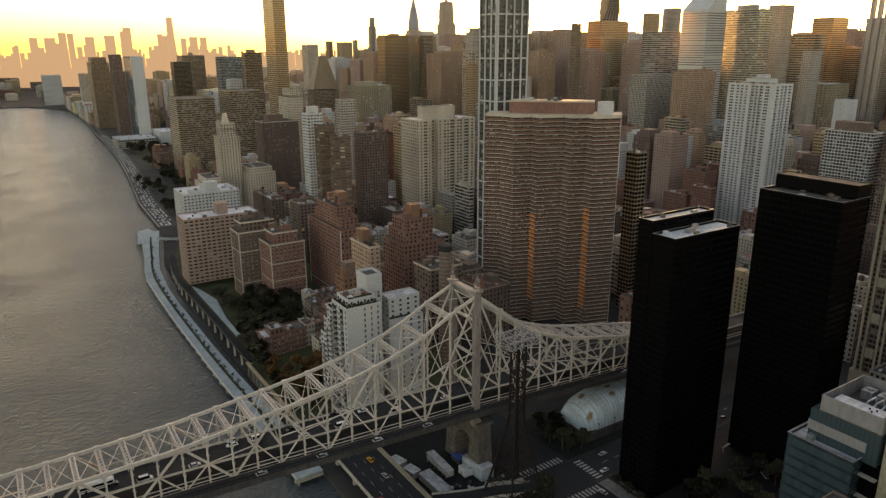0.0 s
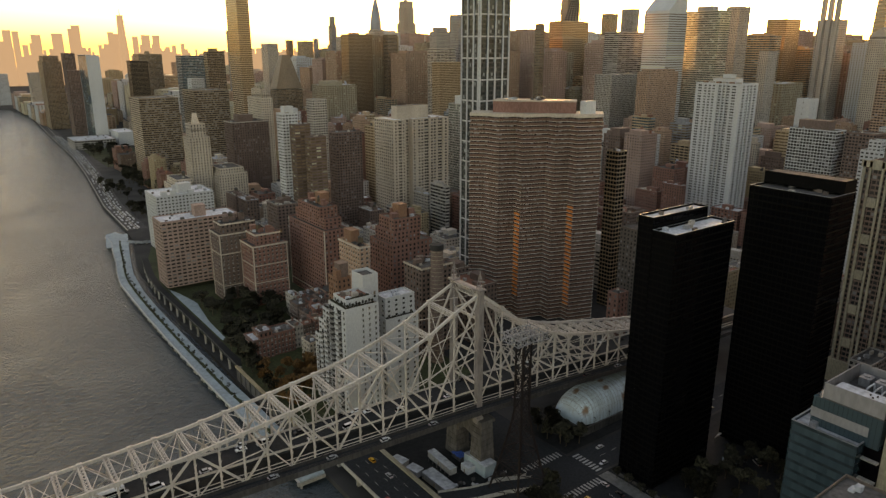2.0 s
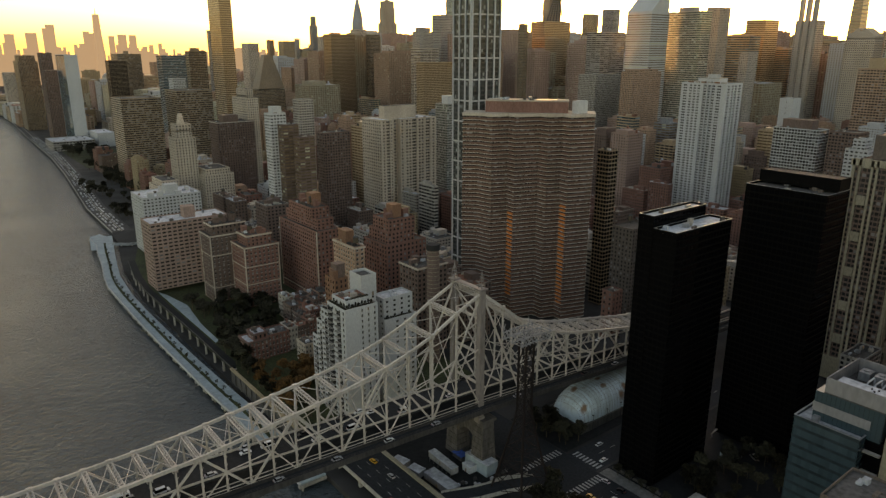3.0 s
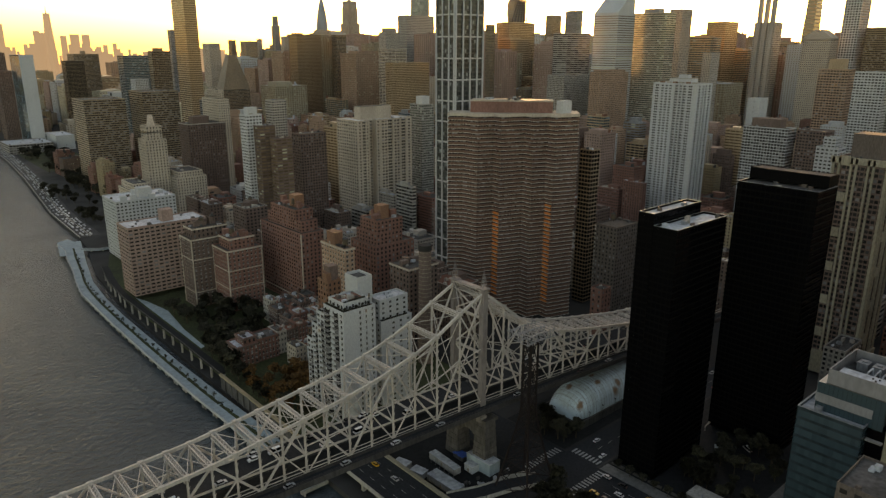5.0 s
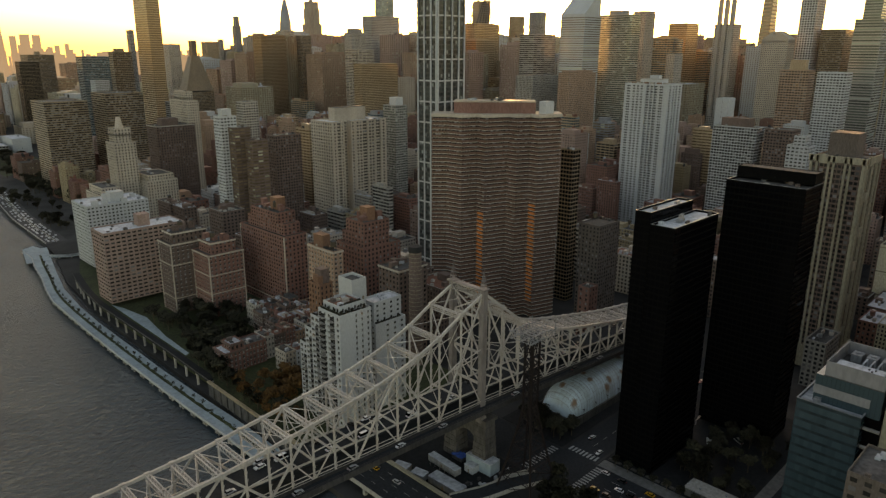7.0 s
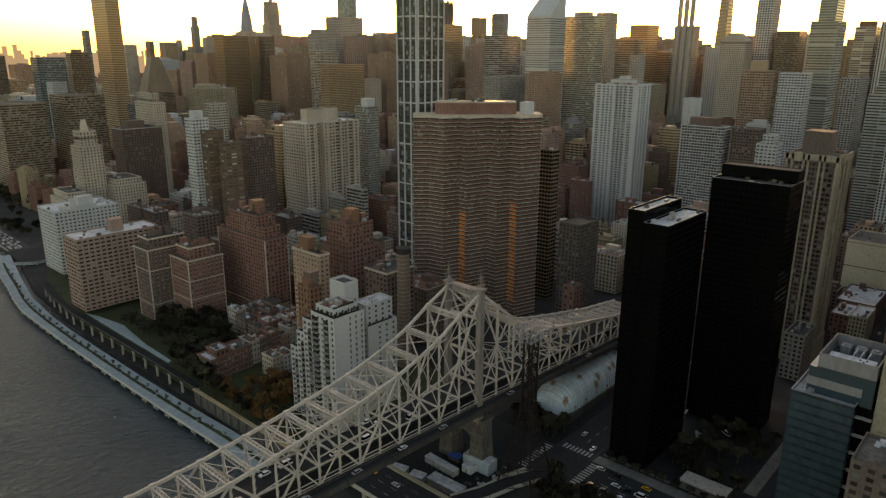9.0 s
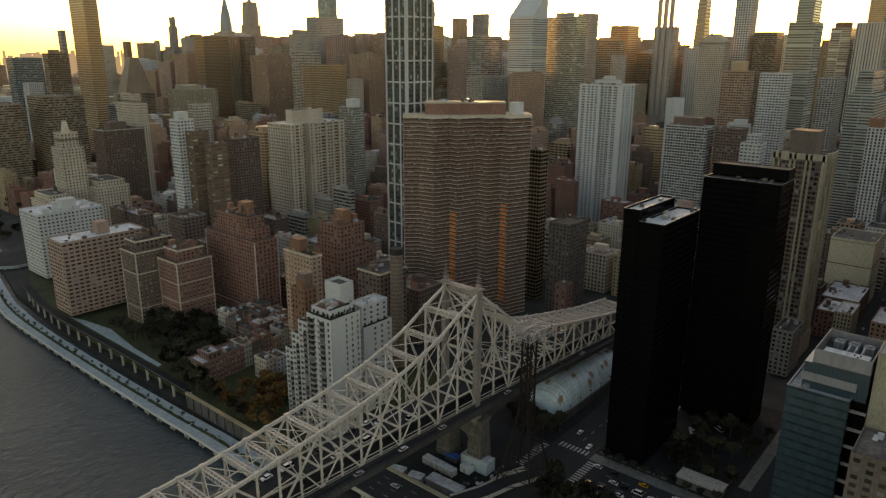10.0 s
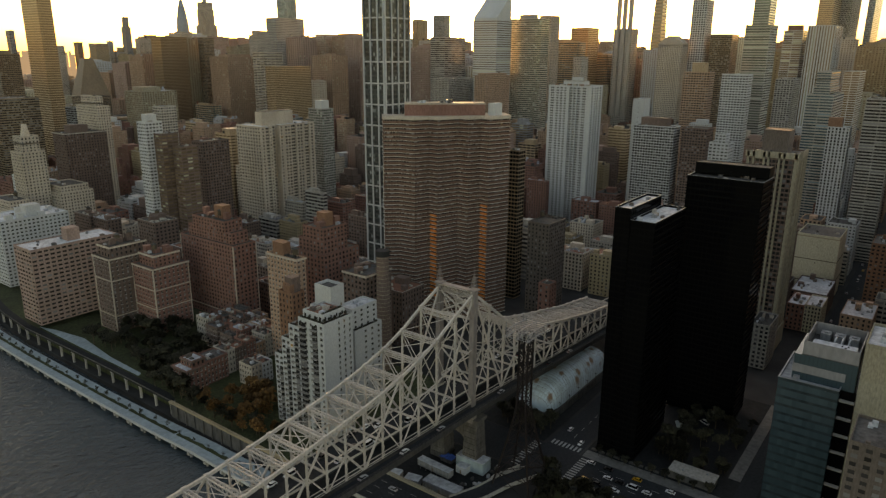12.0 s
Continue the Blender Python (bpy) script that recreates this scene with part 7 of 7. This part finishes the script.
def far_block(x, y, w, d, top, wall, glass, bay, floor, ww, wh, detail, name, label, cat):
    """A building further off, with its windows on the sides towards the river and the bridge."""
    BUILT.append((x, y, x + w, y + d))
    walls, panes, rest = Mesh(), Mesh(), Mesh()
    h = top - 4
    for side in (0, 3):
        facade(walls, panes, w, d, 0, h, side, floor, bay, ww, wh, 0.35)
    walls.quad((w, 0, 0), (w, d, 0), (w, d, h), (w, 0, h))
    walls.quad((w, d, 0), (0, d, 0), (0, d, h), (w, d, h))
    for p0, q0, p1, q1 in ((0, 0, w, 0.4), (0, d - 0.4, w, d), (0, 0.4, 0.4, d - 0.4), (w - 0.4, 0.4, w, d - 0.4)):
        walls.box(p0, q0, h - 0.01, p1, q1, h + 1.0)
    r = random.Random(int(x * 3 + y * 5))
    rest.box(0.41, 0.41, h - 0.6, w - 0.41, d - 0.41, h + 0.05)
    pw, pd = w * r.uniform(0.25, 0.5), d * r.uniform(0.25, 0.5)
    px, py = r.uniform(1, w - pw - 1), r.uniform(1, d - pd - 1)
    walls.box(px, py, h, px + pw, py + pd, h + r.uniform(2.5, 6))
    if detail < 3:
        if r.random() < 0.55:
            e = r.uniform(3, 9)
            walls.box(w * 0.12, d * 0.15, h, w * r.uniform(0.6, 0.88), d * r.uniform(0.6, 0.85), h + e)
        for _ in range(3):
            a, c = r.uniform(1.5, 4), r.uniform(1.5, 4)
            if w > a + 2 and d > c + 2:
                ux, uy = r.uniform(1, w - a - 1), r.uniform(1, d - c - 1)
                rest.box(ux, uy, h + 0.05, ux + a, uy + c, h + r.uniform(1.5, 5.5))
        if r.random() < 0.4 and w > 8 and d > 8:
            ux, uy = r.uniform(3, w - 3), r.uniform(3, d - 3)
            rest.taper(ux, uy, h + 2.5, h + 6.5, 1.9, 1.8, 8).taper(ux, uy, h + 6.5, h + 8, 2.0, 0.1, 8).box(ux - 1, uy - 1, h, ux + 1, uy + 1, h + 2.5)
    top_mat = M[r.choice(("roof", "roof", "roof_light", "rooftile"))]
    if detail >= 3:
        ob = thing(name, x, y, 4, label, cat)
        part("wall", walls, M[wall], ob)
        part("window_panes", panes, M[glass], ob, kind="stuff")
        part("roof", rest, top_mat, ob)
        u = Mesh()
        for p0, q0, p1, q1 in ((-0.05, -0.05, w + 0.05, 0.45), (-0.05, d - 0.45, w + 0.05, d + 0.05), (-0.05, 0.45, 0.45, d - 0.45), (w - 0.45, 0.45, w + 0.05, d - 0.45)):
            u.box(p0, q0, h + 1.0, p1, q1, h + 1.14)
        for _ in range(9):
            a, c, e = r.uniform(1.2, 3.5), r.uniform(1.0, 2.8), r.uniform(0.8, 2.4)
            if w > a + 2 and d > c + 2:
                ux, uy = r.uniform(1, w - a - 1), r.uniform(1, d - c - 1)
                u.box(ux, uy, h + 0.05, ux + a, uy + c, h + e)
        if u.f:
            part("roof_plant", u, M[r.choice(("steel_grey", "grey", "roof_light"))], ob, kind="stuff")
        for _ in range(2):
            a, c, e = r.uniform(2.5, 5), r.uniform(2.5, 4.5), r.uniform(2.4, 4.5)
            if w > a + 2 and d > c + 2:
                ux, uy = r.uniform(1, w - a - 1), r.uniform(1, d - c - 1)
                part("bulkhead", Mesh().box(ux, uy, h + 0.06, ux + a, uy + c, h + e).box(ux - 0.15, uy - 0.15, h + e, ux + a + 0.15, uy + c + 0.15, h + e + 0.25), M[wall], ob)
        if r.random() < 0.5 and w > 10 and d > 10:
            tank(ob, r.uniform(4, w - 4), r.uniform(4, d - 4), h)
        return
    if math.hypot(x + 40, y - 30) > 900:
        for mat, mb in ((M[wall], walls), (M[glass], panes), (top_mat, rest)):
            k = REST_MATS.setdefault(mat.name, len(REST_MATS))
            n = len(REST_V)
            REST_V.extend((p[0] + x, p[1] + y, p[2] + 4) for p in mb.v)
            REST_F.extend(tuple(i + n for i in f) for f in mb.f)
            REST_I.extend([k] * len(mb.f))
        return
    me = bpy.data.meshes.new(name)
    verts, faces, index = [], [], []
    for k, mb in enumerate((walls, panes, rest)):
        n = len(verts)
        verts += mb.v
        faces += [tuple(i + n for i in f) for f in mb.f]
        index += [k] * len(mb.f)
    me.from_pydata(verts, [], faces)
    for mat in (M[wall], M[glass], top_mat):
        me.materials.append(mat)
    me.polygons.foreach_set("material_index", index)
    ob = new(name, me)
    ob.location = (x, y, 4)
    tagged(ob, label, cat)


def fill():
    r = random.Random(77)
    rows = [(285 + 80.5 * k + (10 if k == -2 else 0), 285 + 80.5 * k + 64) for k in range(-3, 34)]
    for ya, yb in rows:
        blocks = [(238, 438), (462, 640), (662, 838), (862, 990), (1006, 1118), (1146, 1250), (1268, 1390), (1412, 1672), (1694, 1960), (1984, 2240), (2262, 2520)]
        for xa, xb in blocks:
            cx, cy = (xa + xb) / 2, (ya + yb) / 2
            if ya < 290 and xa < 440:
                continue
            dist = math.hypot(cx + 40, cy - 30)
            head = math.degrees(math.atan2(cx + 40, cy - 30))
            if head > 88 or dist > 3400 or cy < 40:
                continue
            near, mid = dist < 800, dist < 1500
            x = xa
            while x < xb - 6:
                w = r.uniform(13, 26) if near else r.uniform(15, 30) if mid else r.uniform(45, 80)
                w = min(w, xb - x)
                for y1, y2 in (((ya, ya + 30), (ya + 32, yb)) if (near or mid) else ((ya, yb),)):
                    avenue = x - xa < 20 or xb - x - w < 20
                    if near:
                        top = r.choice((20, 22, 24, 28, 34, 46)) + r.uniform(-3, 3) + (16 if avenue else 0)
                    elif mid:
                        top = r.uniform(24, 70) + (26 if avenue else 0)
                        if r.random() < 0.22:
                            top += r.uniform(25, 60)
                    else:
                        top = r.uniform(45, 110)
                        if 900 < cx < 1700 and cy < 2000:
                            top += r.uniform(10, 75)
                        if r.random() < 0.15:
                            top += r.uniform(10, 50)
                        if head > 29 and cx > 850:
                            top += r.uniform(20, 60)
                    top = min(top, 208 - dist * 0.008)
                    if not (near or mid) and head > 29 and cx > 850 and r.random() < 0.42:
                        top = r.uniform(196, 222 + 0.012 * dist)
                    if xa < 300 and ya > 850:
                        top = min(top, 30 + r.uniform(0, 25))
                    if dist < 900:
                        top = min(top, max(22 + r.uniform(0, 8), 196 - 0.18 * dist) if dist > 450 else 40 + r.uniform(0, 12))
                    elif dist < 1500:
                        top = min(top, 200 - 0.085 * dist + r.uniform(-15, 5))
                    d1, d2 = y1 + r.uniform(0, 3), y2 - r.uniform(0, 4)
                    if free(x, d1, x + w - 0.3, d2):
                        tall = top > 75
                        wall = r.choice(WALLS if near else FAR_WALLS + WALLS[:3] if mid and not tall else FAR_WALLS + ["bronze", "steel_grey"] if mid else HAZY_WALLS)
                        glass = "glass" if wall not in ("dark", "bronze", "steel_grey") else r.choice(("glass_bronze", "glass_blue", "glass_teal", "glass"))
                        ribbon_w = wall in ("dark", "bronze", "steel_grey", "concrete")
                        fl = r.uniform(3.0, 3.5) if not ribbon_w else r.uniform(3.6, 4.0)
                        bay = r.uniform(2.8, 3.8) if (near or mid) and not ribbon_w else r.uniform(4, 9)
                        if not (near or mid):
                            bay, fl = r.uniform(4.5, 8), r.uniform(3.8, 4.6)
                        size = "low" if top < 35 else "mid-rise" if top < 75 else "tall"
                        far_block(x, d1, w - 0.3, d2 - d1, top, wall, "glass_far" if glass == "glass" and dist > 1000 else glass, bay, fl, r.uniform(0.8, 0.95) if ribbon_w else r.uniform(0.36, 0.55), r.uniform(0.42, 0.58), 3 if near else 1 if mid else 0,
                                  "apartment_building" if not ribbon_w else "office_building", f"{size} {WORDS[wall]} city building with a flat roof", "apartment building" if not ribbon_w else "office building")
                x += w


fill()


# ---- blocks by the river further south ----
def shore_fill():
    r = random.Random(31)
    for k in range(70):
        y = 880 + k * 32
        sx = float(np.interp(y, [s[1] for s in SHORE[5:13]], [s[0] for s in SHORE[5:13]]))
        if 1150 < y < 1800:
            continue
        for x in np.arange(sx + 62, 236, 30):
            if free(x, y, x + 27, y + 27):
                wall = r.choice(WALLS)
                far_block(float(x), y, 27, 27, r.uniform(14, 34), wall, "glass", 3.6, 3.3, 0.45, 0.5, 1, "apartment_building", f"mid-rise {WORDS[wall]} riverside building", "apartment building")
    for k in range(90):
        x = r.uniform(-900, 240)
        y = r.uniform(3180, 4300) if x < 60 else r.uniform(2950, 4300)
        y = max(y, 3380 if x < -300 else 3230)
        w = r.uniform(40, 110)
        if free(x, y, x + w, y + 50):
            wall = r.choice(WALLS)
            far_block(x, y, w, 50, r.uniform(20, 70), wall, "glass", 8, 4.2, 0.5, 0.5, 0, "office_building", f"far {WORDS[wall]} building by the water", "office building")


shore_fill()


rest_mesh = bpy.data.meshes.new("far_city_blocks")
rest_mesh.from_pydata(REST_V, [], REST_F)
for mat_name in REST_MATS:
    rest_mesh.materials.append(bpy.data.materials[mat_name])
rest_mesh.polygons.foreach_set("material_index", REST_I)
tagged(new("far_city_blocks", rest_mesh), "dense far city blocks of brick, stone and glass", "city blocks", kind="stuff")


# ---- unseen plain blocks added north to close the place and cut sky light ----
def sky_blocking_blocks():
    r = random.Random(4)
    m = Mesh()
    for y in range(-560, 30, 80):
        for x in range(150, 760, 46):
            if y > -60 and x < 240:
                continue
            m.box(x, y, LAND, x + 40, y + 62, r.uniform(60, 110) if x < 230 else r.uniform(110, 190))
    single("backdrop_north", m, M["brown"], "unseen plain blocks added north to cut sky light", "city blocks", kind="stuff")


sky_blocking_blocks()


# ---- downtown skyline in the haze ----
def downtown():
    r = random.Random(9)
    m = Mesh()
    R = 4450.0

    def tower(deg, wdeg, top, z0=0):
        a0, a1 = radians(deg - wdeg / 2), radians(deg + wdeg / 2)
        p = [(R * math.sin(a0), R * math.cos(a0)), (R * math.sin(a1), R * math.cos(a1)), ((R + 60) * math.sin(a1), (R + 60) * math.cos(a1)), ((R + 60) * math.sin(a0), (R + 60) * math.cos(a0))]
        m.prism(p[::-1], z0, top)

    for deg in np.arange(-3, 32, 0.2):
        tower(float(deg) + r.uniform(-0.08, 0.08), r.uniform(0.14, 0.42), 150 + r.uniform(0, 85) * (1.0 if deg < 17 else 0.6))
    for deg, wd, top in ((3.4, 0.5, 262), (4.4, 0.7, 262), (5.2, 0.5, 290), (5.7, 0.4, 285), (6.9, 0.6, 268), (8.2, 0.7, 275), (9.4, 0.55, 318), (9.1, 0.4, 300), (11.6, 0.4, 285), (12.1, 0.6, 276), (13.2, 0.4, 262), (13.9, 0.6, 270), (14.6, 0.5, 268)):
        tower(deg, wd, top)
    # the glow of these silhouettes is haze put into their colour
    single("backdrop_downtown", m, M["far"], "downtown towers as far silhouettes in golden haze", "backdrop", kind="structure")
    t = Mesh()
    a = radians(12.35)
    t.taper(R * math.sin(a), R * math.cos(a), 0, 375, 34, 17, 8)
    t.taper(R * math.sin(a), R * math.cos(a), 375, 412, 3, 0.5, 6)
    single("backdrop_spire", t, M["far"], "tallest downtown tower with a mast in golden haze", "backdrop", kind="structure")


downtown()
